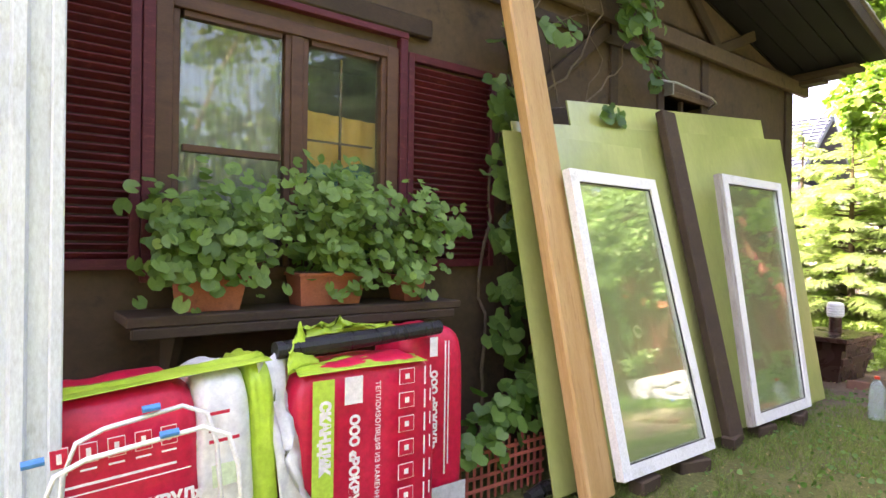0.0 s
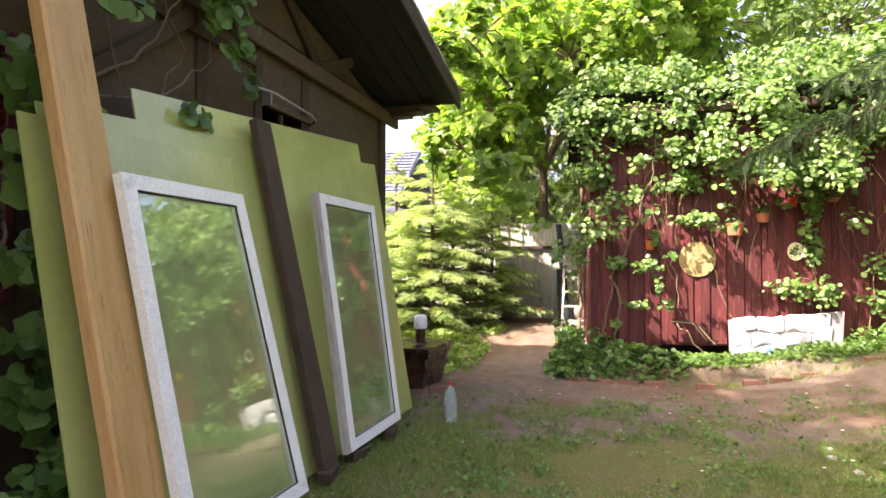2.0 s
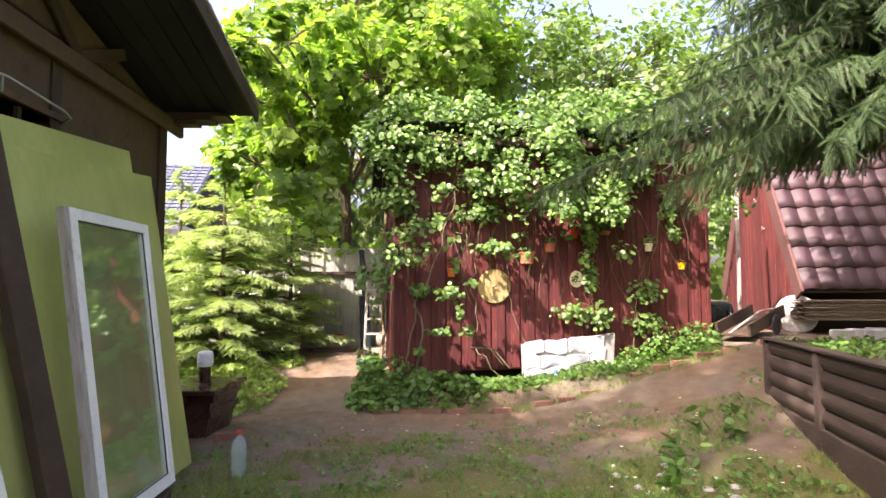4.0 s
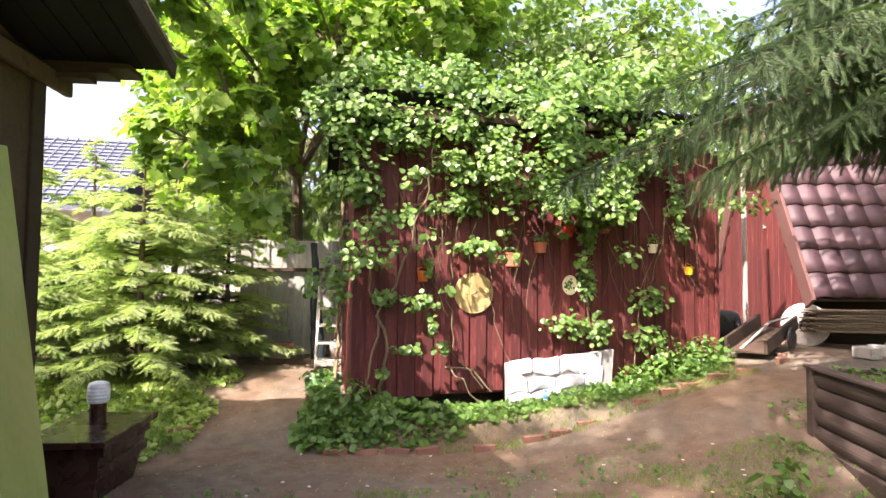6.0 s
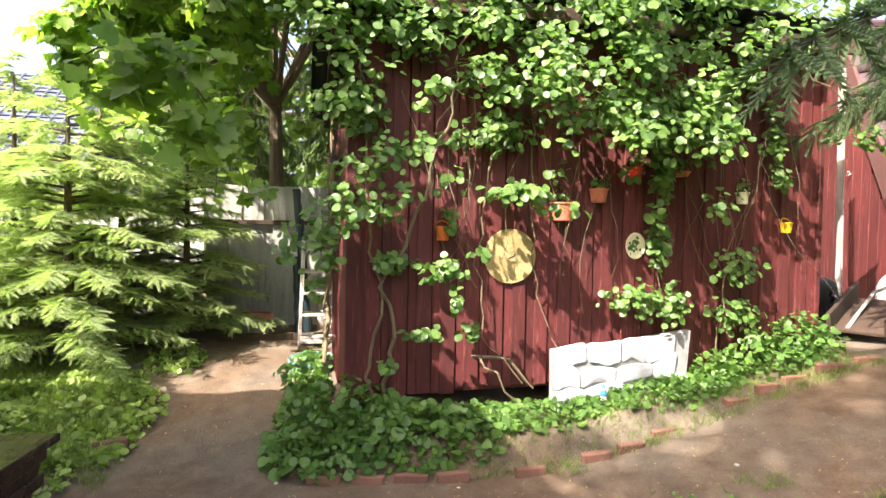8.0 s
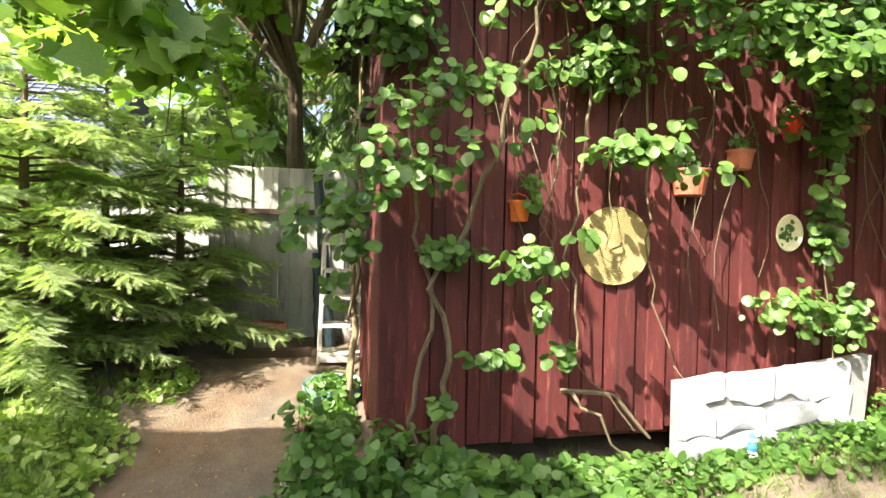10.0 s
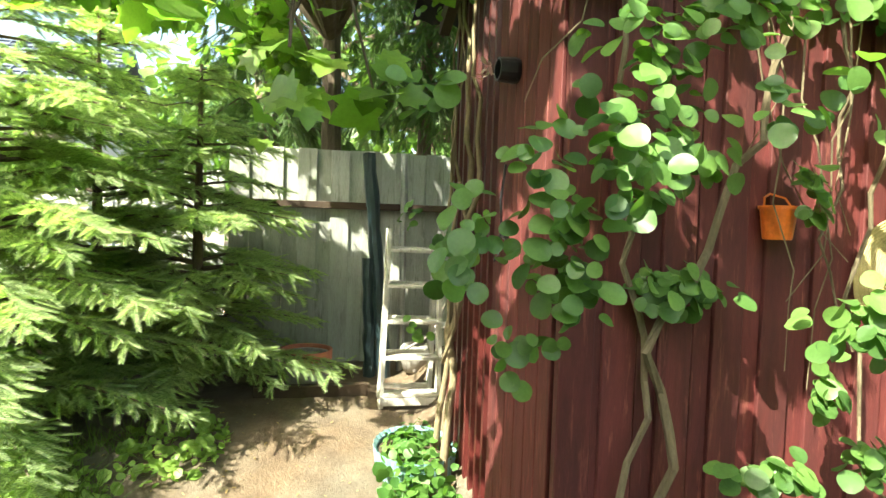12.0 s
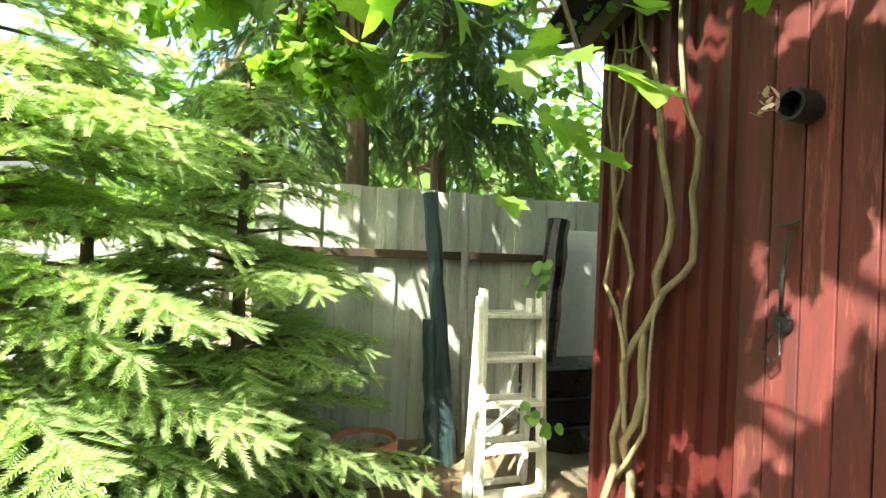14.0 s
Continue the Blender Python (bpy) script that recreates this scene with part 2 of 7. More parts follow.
def glass_mat(name, veil):
    """Thin clear glass with a pale veil painted in for milky reflections; gloss grows towards grazing views."""
    m, nt, b = mat(name, 0.03, 0, 0.5)
    g = node(nt, "ShaderNodeBsdfGlossy", Roughness=0.015)
    g.inputs["Color"].default_value = (0.95, 1.0, 0.96, 1)
    t = nt.nodes.new("ShaderNodeBsdfTransparent")
    t.inputs[0].default_value = (0.97, 0.99, 0.97, 1)
    # pale green diffuse stands in for the milky look of reflected sky and leaves
    d = nt.nodes.new("ShaderNodeBsdfDiffuse")
    d.inputs[0].default_value = (0.5, 0.56, 0.42, 1)
    lw = node(nt, "ShaderNodeLayerWeight", Blend=0.5)
    pw = nt.nodes.new("ShaderNodeMath")
    pw.operation = "POWER"
    pw.inputs[1].default_value = 3.0
    nt.links.new(lw.outputs["Facing"], pw.inputs[0])
    mr = nt.nodes.new("ShaderNodeMapRange")
    mr.inputs["To Min"].default_value, mr.inputs["To Max"].default_value = 0.05, 0.8
    nt.links.new(pw.outputs[0], mr.inputs["Value"])
    veiled = nt.nodes.new("ShaderNodeMixShader")
    veiled.inputs[0].default_value = veil
    nt.links.new(t.outputs[0], veiled.inputs[1])
    nt.links.new(d.outputs[0], veiled.inputs[2])
    ms = nt.nodes.new("ShaderNodeMixShader")
    nt.links.new(mr.outputs[0], ms.inputs[0])
    nt.links.new(veiled.outputs[0], ms.inputs[1])
    nt.links.new(g.outputs[0], ms.inputs[2])
    nt.links.new(ms.outputs[0], nt.nodes["Material Output"].inputs[0])
    return m


M["veiled_glass"] = glass_mat("veiled_glass", 0.035)
M["glass"] = glass_mat("window_glass", 0.02)


def board_mat():
    """Pale yellow-green sheet, chalky, with a soft sheen and drips."""
    m, nt, b = mat("pale_green_sheet", 0.28, 0, 0.5)
    v = coords(nt, (1, 1, 0.5))
    c = ramp(nt, noise_tex(nt, v, 1.6, 4, 0.5, 0.8), [(0.3, (0.30, 0.34, 0.10)), (0.7, (0.42, 0.44, 0.16))])
    c = mix(nt, 0.25, c, ramp(nt, noise_tex(nt, v, 30, 4), [(0.3, (0.7, 0.7, 0.7)), (0.7, (1.2, 1.2, 1.2))]), "MULTIPLY")
    nt.links.new(c, b.inputs["Base Color"])
    b.inputs["Coat Weight"].default_value = 0.5
    b.inputs["Coat Roughness"].default_value = 0.12
    return m


M["board"] = board_mat()


def pet_mat():
    m, nt, b = mat("clear_bottle", 0.1, 0, 0.6)
    b.inputs["Base Color"].default_value = (0.62, 0.74, 0.72, 1)
    b.inputs["Transmission Weight"].default_value = 0.75
    b.inputs["IOR"].default_value = 1.3
    return m


M["pet"] = pet_mat()


def ground_mat():
    m, nt, b = mat("trodden_soil_and_moss", 0.95, 0, 0.25)
    v = coords(nt, vary=False)
    broad = noise_tex(nt, v, 0.9, 4, 0.6, 0.4)
    mid = noise_tex(nt, v, 5, 5, 0.65)
    fine = noise_tex(nt, v, 55, 5, 0.75)
    soil = ramp(nt, mid, [(0.3, (0.115, 0.08, 0.052)), (0.7, (0.205, 0.148, 0.097))])
    grey = ramp(nt, mid, [(0.3, (0.115, 0.095, 0.072)), (0.7, (0.19, 0.165, 0.125))])
    soil = mix(nt, ramp(nt, broad, [(0.4, (0, 0, 0)), (0.62, (1, 1, 1))]), soil, grey)
    # moss grows over the near yard, thinner on the trodden way
    sep = nt.nodes.new("ShaderNodeSeparateXYZ")
    nt.links.new(v, sep.inputs[0])
    far = nt.nodes.new("ShaderNodeMapRange")
    for k, val in (("From Min", 5.6), ("From Max", 7.4), ("To Min", 0.5), ("To Max", 0.0)):
        far.inputs[k].default_value = val
    nt.links.new(sep.outputs[0], far.inputs["Value"])
    add = nt.nodes.new("ShaderNodeMath")
    nt.links.new(noise_tex(nt, v, 1.5, 6, 0.7), add.inputs[0])
    nt.links.new(far.outputs[0], add.inputs[1])
    mask = ramp(nt, add.outputs[0], [(0.8, (0, 0, 0)), (0.96, (0.85, 0.85, 0.85))])
    moss = ramp(nt, fine, [(0.3, (0.07, 0.085, 0.02)), (0.7, (0.16, 0.18, 0.045))])
    col = mix(nt, mask, soil, moss)
    col = mix(nt, 0.6, col, ramp(nt, fine, [(0.25, (0.55, 0.53, 0.5)), (0.75, (1.3, 1.3, 1.3))]), "MULTIPLY")
    nt.links.new(col, b.inputs["Base Color"])
    bump(nt, b, mix(nt, 0.6, mid, fine), 0.9, 0.03)
    return m


M["ground"] = ground_mat()


# ---- mesh helpers ----
def thing(name, label, category, m, group="", kind=""):
    """An Empty at the thing's base, which parents its parts."""
    ob = new(name)
    ob.matrix_basis = m
    return tagged(ob, label, category, group, kind)


def part(name, bm, material, parent, label="", kind="", smooth=False, at=None):
    me = bm
    if isinstance(bm, bmesh.types.BMesh):
        me = bpy.data.meshes.new(name)
        bmesh.ops.recalc_face_normals(bm, faces=bm.faces)
        bm.to_mesh(me)
        bm.free()
    if smooth:
        me.polygons.foreach_set("use_smooth", np.ones(len(me.polygons), dtype=bool))
    if material and not me.materials:
        me.materials.append(M[material])
    ob = new(name, me)
    ob.parent = parent
    if at is not None:
        ob.matrix_basis = at
    return tagged(ob, label, "", "", kind)


def box(bm, x0, x1, y0, y1, z0, z1, bev=0.0, m=None):
    vs = [bm.verts.new((x, y, z)) for x in (x0, x1) for y in (y0, y1) for z in (z0, z1)]
    q = [(0, 1, 3, 2), (4, 6, 7, 5), (0, 4, 5, 1), (2, 3, 7, 6), (0, 2, 6, 4), (1, 5, 7, 3)]
    fs = [bm.faces.new([vs[i] for i in f]) for f in q]
    if bev:
        es = list({e for f in fs for e in f.edges})
        r = bmesh.ops.bevel(bm, geom=es, offset=bev, segments=1, affect="EDGES")
        vs = list({v for v in vs if v.is_valid} | set(r["verts"]))
    if m:
        bmesh.ops.transform(bm, matrix=m, verts=vs)
    return bm


def slab(bm, poly, axis, a, b):
    """A polygon in the two other axes, thick from a to b along axis (0, 1 or 2)."""
    def p(u, v, w):
        c = [u, v]
        c.insert(axis, w)
        return c
    lo = [bm.verts.new(p(u, v, a)) for u, v in poly]
    hi = [bm.verts.new(p(u, v, b)) for u, v in poly]
    bm.faces.new(lo)
    bm.faces.new(hi[::-1])
    n = len(poly)
    for i in range(n):
        bm.faces.new((lo[i], lo[(i + 1) % n], hi[(i + 1) % n], hi[i]))
    return bm


def lathe(bm, prof, seg=16, m=None):
    """Turned shape from (radius, height) pairs."""
    m = m or Matrix()
    rings = []
    for r, z in prof:
        rings.append([bm.verts.new(m @ Vector((r * math.cos(a), r * math.sin(a), z))) for a in (2 * math.pi * i / seg for i in range(seg))])
    for a, b in zip(rings, rings[1:]):
        for i in range(seg):
            bm.faces.new((a[i], a[(i + 1) % seg], b[(i + 1) % seg], b[i]))
    if prof[0][0] > 1e-4:
        bm.faces.new(rings[0][::-1])
    if prof[-1][0] > 1e-4:
        bm.faces.new(rings[-1])
    return bm


def tube(bm, pts, rad, seg=6):
    """A round bar through pts; rad is one radius or one for each point."""
    pts = [Vector(p) for p in pts]
    rads = rad if isinstance(rad, (list, tuple)) else [rad] * len(pts)
    rings = []
    ref = Vector((0.31, 0.17, 0.93))
    for i, p in enumerate(pts):
        d = (pts[min(i + 1, len(pts) - 1)] - pts[max(i - 1, 0)]).normalized()
        s = d.cross(ref)
        s = s.normalized() if s.length > 0.05 else d.cross(Vector((1, 0, 0))).normalized()
        u = d.cross(s)
        rings.append([bm.verts.new(p + (s * math.cos(a) + u * math.sin(a)) * rads[i]) for a in (2 * math.pi * k / seg for k in range(seg))])
    for a, b in zip(rings, rings[1:]):
        for k in range(seg):
            bm.faces.new((a[k], a[(k + 1) % seg], b[(k + 1) % seg], b[k]))
    bm.faces.new(rings[0][::-1])
    bm.faces.new(rings[-1])
    return bm


def B():
    return bmesh.new()


def fast_mesh(name, verts, tris):
    me = bpy.data.meshes.new(name)
    n, k = tris.shape
    me.vertices.add(len(verts))
    me.vertices.foreach_set("co", verts.astype(np.float32).ravel())
    me.loops.add(n * k)
    me.loops.foreach_set("vertex_index", tris.astype(np.int32).ravel())
    me.polygons.add(n)
    me.polygons.foreach_set("loop_start", np.arange(0, n * k, k, dtype=np.int32))
    me.update(calc_edges=True)
    return me


def unit(a):
    return a / np.maximum(np.linalg.norm(a, axis=-1, keepdims=True), 1e-9)


def leaf_shape(kind):
    """A leaf in its own plane, tip along +y, folded a little along the midrib: verts and triangles as a fan."""
    if kind == "maple":
        h = [(-0.3, -0.1), (-0.36, 0.1), (-0.62, 0.2), (-0.5, 0.38), (-0.6, 0.66), (-0.32, 0.6), (-0.22, 0.82)]
        out = [(0, 0)] + h + [(0, 1.05)] + [(-a, b) for a, b in h[::-1]]
    elif kind == "round":
        out = [(0, 0), (-0.35, 0.06), (-0.52, 0.38), (-0.4, 0.75), (0, 1.0), (0.4, 0.75), (0.52, 0.38), (0.35, 0.06)]
    elif kind == "round_near":
        out = [(0, 0)] + [(-0.5 * math.sin(a) * (1 - 0.12 * math.cos(a)), 0.5 - 0.5 * math.cos(a) + 0.06 * (a > 2.6)) for a in [math.pi * k / 8 for k in range(1, 8)]] + [(0, 1.06)]
        out = out + [(-x, y) for x, y in out[-2:0:-1]]
    elif kind == "lobed":
        out = [(0, 0.1), (-0.35, -0.05), (-0.58, 0.25), (-0.5, 0.6), (-0.2, 0.78), (0, 0.92), (0.2, 0.78), (0.5, 0.6), (0.58, 0.25), (0.35, -0.05)]
    else:
        out = [(0, 0), (-0.2, 0.3), (-0.15, 0.7), (0, 1.0), (0.15, 0.7), (0.2, 0.3)]
    c = (0, 0.4)
    vs = np.array([(*c, 0.0)] + [(x, y, 0.22 * abs(x) - 0.12 * y * y) for x, y in out])
    n = len(out)
    return vs, np.array([(0, 1 + i, 1 + (i + 1) % n) for i in range(n)])


def leaves(name, pts, nrm, size, kind, material, parent, rng, jitter=0.5, hang=0.0, label="", tag="", extra=None):
    """One mesh of many leaves at pts, facing about nrm."""
    pts, n = np.asarray(pts, float), len(pts)
    nrm = unit(np.asarray(nrm, float) + rng.normal(0, jitter, (n, 3)))
    d = rng.normal(0, 1, (n, 3))
    d[:, 2] -= hang
    d = unit(d - nrm * np.sum(d * nrm, 1, keepdims=True))
    s = np.cross(d, nrm)
    sz = np.asarray(size if np.ndim(size) else np.full(n, size)) * rng.uniform(0.6, 1.25, n)
    tv, tf = leaf_shape(kind)
    v = pts[:, None, :] + sz[:, None, None] * (tv[None, :, 0:1] * s[:, None, :] + tv[None, :, 1:2] * d[:, None, :] + tv[None, :, 2:3] * nrm[:, None, :])
    f = tf[None] + (np.arange(n) * len(tv))[:, None, None]
    return part(name, fast_mesh(name, v.reshape(-1, 3), f.reshape(-1, 3)), material, parent, label, tag)


def clump(rng, centre, radii, n, shell=0.55):
    """Points in a lumpy ellipsoid, denser towards its skin, and their outward directions."""
    d = unit(rng.normal(0, 1, (n, 3)))
    r = shell + (1 - shell) * rng.random(n) ** 0.7
    lump = 1 + 0.18 * np.sin(3 * d[:, 0] + 5 * d[:, 1] + centre[0]) + 0.14 * np.sin(7 * d[:, 2] + 4 * d[:, 0] + centre[1])
    p = d * (r * lump)[:, None] * np.array(radii)
    return p + np.array(centre), d


def smooth(v, a, b):
    t = np.clip((v - a) / (b - a), 0, 1)
    return t * t * (3 - 2 * t)


def gz(x, y):
    """Height of the ground."""
    x, y = np.asarray(x, float), np.asarray(y, float)
    rise = 0.44 * smooth(x, 8.4, 12.0) * smooth(y, -2.6, -0.2)
    bank = 0.8 * smooth(-y, 1.6, 6.0) * smooth(x, 4.0, 8.6)
    step = 0.06 * np.sin(x * 1.7 + 1.0) * np.sin(y * 1.3) * smooth(np.hypot(x - 5, y), 1.5, 6)
    bed = 0.2 * smooth(x, 8.5, 8.7) * smooth(-y, 0.3, 0.6) * smooth(y, -4.4, -2.6)
    return rise + bank + 0.5 * step + bed + 0.012 * np.sin(x * 5.1) * np.cos(y * 4.3)


def g(x, y):
    return float(gz(x, y))

# ---- ground and sky-line ----
def build_ground():
    def spread(lo, hi, step):
        near = np.arange(lo, hi + 1e-6, step)
        out = [near[-1]]
        while out[-1] < 400:
            out.append(out[-1] + max(step, (out[-1] - hi) * 0.35 + step))
        back = [near[0]]
        while back[-1] > -400:
            back.append(back[-1] - max(step, (lo - back[-1]) * 0.35 + step))
        return np.array(back[:0:-1] + list(near) + out[1:])
    xs, ys = spread(-3, 14, 0.07), spread(-8, 5, 0.07)
    X, Y = np.meshgrid(xs, ys, indexing="ij")
    rng = np.random.default_rng(4)
    Z = gz(X, Y) + rng.normal(0, 0.003, X.shape) * ((np.abs(X) < 20) & (np.abs(Y) < 20))
    v = np.stack([X, Y, Z], -1).reshape(-1, 3)
    i, j = np.meshgrid(np.arange(len(xs) - 1), np.arange(len(ys) - 1), indexing="ij")
    a = (i * len(ys) + j).ravel()
    q = np.stack([a, a + len(ys), a + len(ys) + 1, a + 1], -1)
    ob = part("ground", fast_mesh("ground", v, q), "ground", None, smooth=True)
    tagged(ob, "trodden brown soil with thin grass and moss", "ground", "", "structure")


build_ground()

# ---- the dark house ----
HM = pose(7.99, 2.19, 0, 0, 0, -6.02)  # its gable wall runs along local -x, the yard lies at local -y
house = thing("house", "dark brown timber house with a shallow gable roof", "house", HM, "", "structure")


def build_house():
    W0, WX0, WX1, WZ0, WZ1 = -9.6, -6.82, -5.5, 1.22, 2.62
    bm = B()
    z1 = 3.5
    box(bm, W0, WX0, 0, 0.16, 0, z1)
    box(bm, WX1, -2.62, 0, 0.16, 0, z1)
    box(bm, WX0, WX1, 0, 0.16, 0, WZ0)
    box(bm, WX0, WX1, 0, 0.16, WZ1, z1)
    box(bm, -2.62, -1.9, 0, 0.16, 0, 2.62)
    box(bm, -2.62, -1.9, 0, 0.16, 2.82, z1)
    box(bm, -1.9, 0, 0, 0.16, 0, z1)
    slab(bm, [(W0, z1), (0, z1), (0, 3.42), (-5.0, 4.6), (W0, 3.55)], 1, 0.0, 0.16)
    part("wall_south", bm, "panel_wood", house)
    bm = B()
    box(bm, -0.16, 0, 0.16, 7, 0, 3.4)
    box(bm, W0, W0 + 0.16, 0.16, 7, 0, 3.4)
    box(bm, W0, 0, 7, 7.16, 0, 3.4)
    part("wall_side", bm, "panel_wood", house)
    # frame timbers over the wall sheets
    for k, (x0, x1, za, zb, d) in enumerate([(-0.14, 0.03, 0, 3.3, 0.03), (-1.98, -1.86, 2.3, 3.3, 0.025), (-2.72, -2.62, 0, 3.3, 0.025), (-3.4, -3.3, 0, 3.3, 0.025), (-4.55, -4.42, 0, 3.3, 0.03)]):
        part("timber", box(B(), x0, x1, -d, -0.001, za, zb, 0.005), "dark_wood", house)
    part("timber", box(B(), -4.42, 0.32, -0.09, -0.032, 3.27, 3.42, 0.008), "panel_wood", house)
    part("timber", box(B(), -5.1, -2.72, -0.045, -0.026, 3.1, 3.18, 0.005), "dark_wood", house)
    part("timber", box(B(), -7.2, -5.25, -0.06, -0.002, 2.72, 2.84, 0.01), "dark_wood", house)
    for (xa, za), (xb, zb) in (((-2.75, 4.25), (-1.72, 3.42)), ((-1.7, 3.42), (-1.0, 3.72)), ((-4.3, 2.55), (-3.5, 3.2))):
        bm = B()
        L = math.hypot(xb - xa, zb - za)
        box(bm, 0, L, -0.07, -0.033, -0.055, 0.055, 0.006, Matrix.Translation((xa, 0, za)) @ Matrix.Rotation(-math.atan2(zb - za, xb - xa), 4, "Y"))
        part("brace", bm, "dark_wood", house)
    # roof: two leaves with soffit boards and a rough edge of roofing
    ax, az = -5.0, 4.72
    for side, (ex, ez) in (("right", (0.22, 3.5)), ("left", (-10.3, 3.5))):
        d = Vector((ex - ax, 0, ez - az))
        L = d.length
        rot = Matrix.Translation((ax, 0, az)) @ Matrix.Rotation(-math.atan2(d.z, d.x), 4, "Y")
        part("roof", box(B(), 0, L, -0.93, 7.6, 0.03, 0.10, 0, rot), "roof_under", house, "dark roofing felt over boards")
        n = 42
        for i in range(int(8.4 / 0.2)):
            y0 = -0.91 + i * 0.2
            if y0 > 0.2:
                break
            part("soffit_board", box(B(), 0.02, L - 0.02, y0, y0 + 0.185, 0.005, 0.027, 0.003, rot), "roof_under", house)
        part("barge_board", box(B(), 0, L + 0.02, -0.965, -0.932, -0.05, 0.09, 0.004, rot), "dark_wood", house)
        bm = B()
        rng = random.Random(5)
        for i in range(int(L / 0.07)):
            h = 0.02 + rng.random() * 0.02
            zz = 0.1 + (0.012 if side == "right" else 0)
            box(bm, i * 0.07, i * 0.07 + 0.068, -0.985, -0.9, zz, zz + h, 0, rot)
        part("roof_edge", bm, "grey_wood", house, "mossy ragged roofing edge")
        for y0 in (0.3, 2.2, 4.2, 6.4):
            part("rafter", box(B(), 0.1, L - 0.1, y0, y0 + 0.07, -0.14, 0.003, 0, rot), "dark_wood", house)
    # boxed eave at the corner: stepped ends of three boards
    for k, (x1, z0) in enumerate(((0.2, 3.36), (0.27, 3.41), (0.34, 3.455))):
        part("eave_board", box(B(), 0.03, x1, -0.34 - 0.16 * k, 0.9 + k * 0.01, z0, z0 + 0.045, 0.003), "dark_wood", house)
    # kitchen window: outer trim, two casements, glass, room behind
    win = part("window_1", box(B(), WX0 - 0.02, WX0 + 0.06, -0.03, 0.12, WZ0, WZ1, 0.004), "win_wood", house, "brown wooden casement window with maroon trim")
    tagged(win, kind="structure")
    xm = -6.13
    for n_, a in (("frame", (WX1 - 0.06, WX1 + 0.02, -0.03, 0.12, WZ0, WZ1)), ("frame", (WX0 + 0.06, WX1 - 0.06, -0.03, 0.12, WZ1 - 0.07, WZ1)), ("frame", (WX0 + 0.06, WX1 - 0.06, -0.03, 0.12, WZ0, WZ0 + 0.07)), ("mullion", (xm - 0.035, xm + 0.035, -0.02, 0.1, WZ0 + 0.07, WZ1 - 0.07))):
        part(n_, box(B(), *a, 0.004), "win_wood", win)
    for x0, x1, tr in ((WX0 + 0.06, xm - 0.035, 1.86), (xm + 0.035, WX1 - 0.06, None)):
        sash = B()
        for a in ((x0, x0 + 0.032), (x1 - 0.032, x1)):
            box(sash, *a, -0.012, 0.04, WZ0 + 0.07, WZ1 - 0.07, 0.003)
        for a in ((WZ0 + 0.07, WZ0 + 0.11), (WZ1 - 0.10, WZ1 - 0.07)) + (((tr, tr + 0.035),) if tr else ()):
            box(sash, x0 + 0.05, x1 - 0.05, -0.011, 0.038, *a, 0.002)
        part("sash", sash, "win_wood", win)
        p = part("pane", box(B(), x0 + 0.04, x1 - 0.04, 0.012, 0.016, WZ0 + 0.1, WZ1 - 0.1), "glass", win)
        p.visible_shadow = False
        if tr is None:
            bars = B()
            box(bars, (x0 + x1) / 2 - 0.006, (x0 + x1) / 2 + 0.006, 0.055, 0.07, WZ0 + 0.12, WZ1 - 0.12)
            for zz in (1.62, 2.0):
                box(bars, x0 + 0.05, x1 - 0.05, 0.058, 0.068, zz, zz + 0.012)
            part("inner_bars", bars, "win_wood", win)
    for a in ((WX0 - 0.075, WX0 - 0.021, WZ0, WZ1 + 0.06), (WX1 + 0.021, WX1 + 0.075, WZ0, WZ1 + 0.06)):
        part("trim", box(B(), a[0], a[1], -0.05, 0.02, a[2], a[3], 0.004), "maroon", win, "maroon painted trim")
    part("trim", box(B(), WX0 - 0.075, WX1 + 0.075, -0.055, 0.02, WZ1 + 0.061, WZ1 + 0.1, 0.004), "maroon", win, "maroon painted trim")
    # small high window with a rod
    sm = part("window_2", box(B(), -2.66, -1.86, -0.05, 0.14, 2.82, 2.87, 0.004), "panel_wood", house, "small dark open hatch window under a rail")
    tagged(sm, kind="structure")
    part("sill", box(B(), -2.66, -1.86, -0.04, 0.14, 2.57, 2.619, 0.004), "panel_wood", sm)
    part("bar", box(B(), -2.28, -2.24, 0.02, 0.05, 2.62, 2.82), "dark_wood", sm)
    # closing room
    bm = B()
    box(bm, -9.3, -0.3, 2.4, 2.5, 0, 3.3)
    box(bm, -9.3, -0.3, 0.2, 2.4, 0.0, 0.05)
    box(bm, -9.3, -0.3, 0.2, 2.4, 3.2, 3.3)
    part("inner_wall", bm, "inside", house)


build_house()


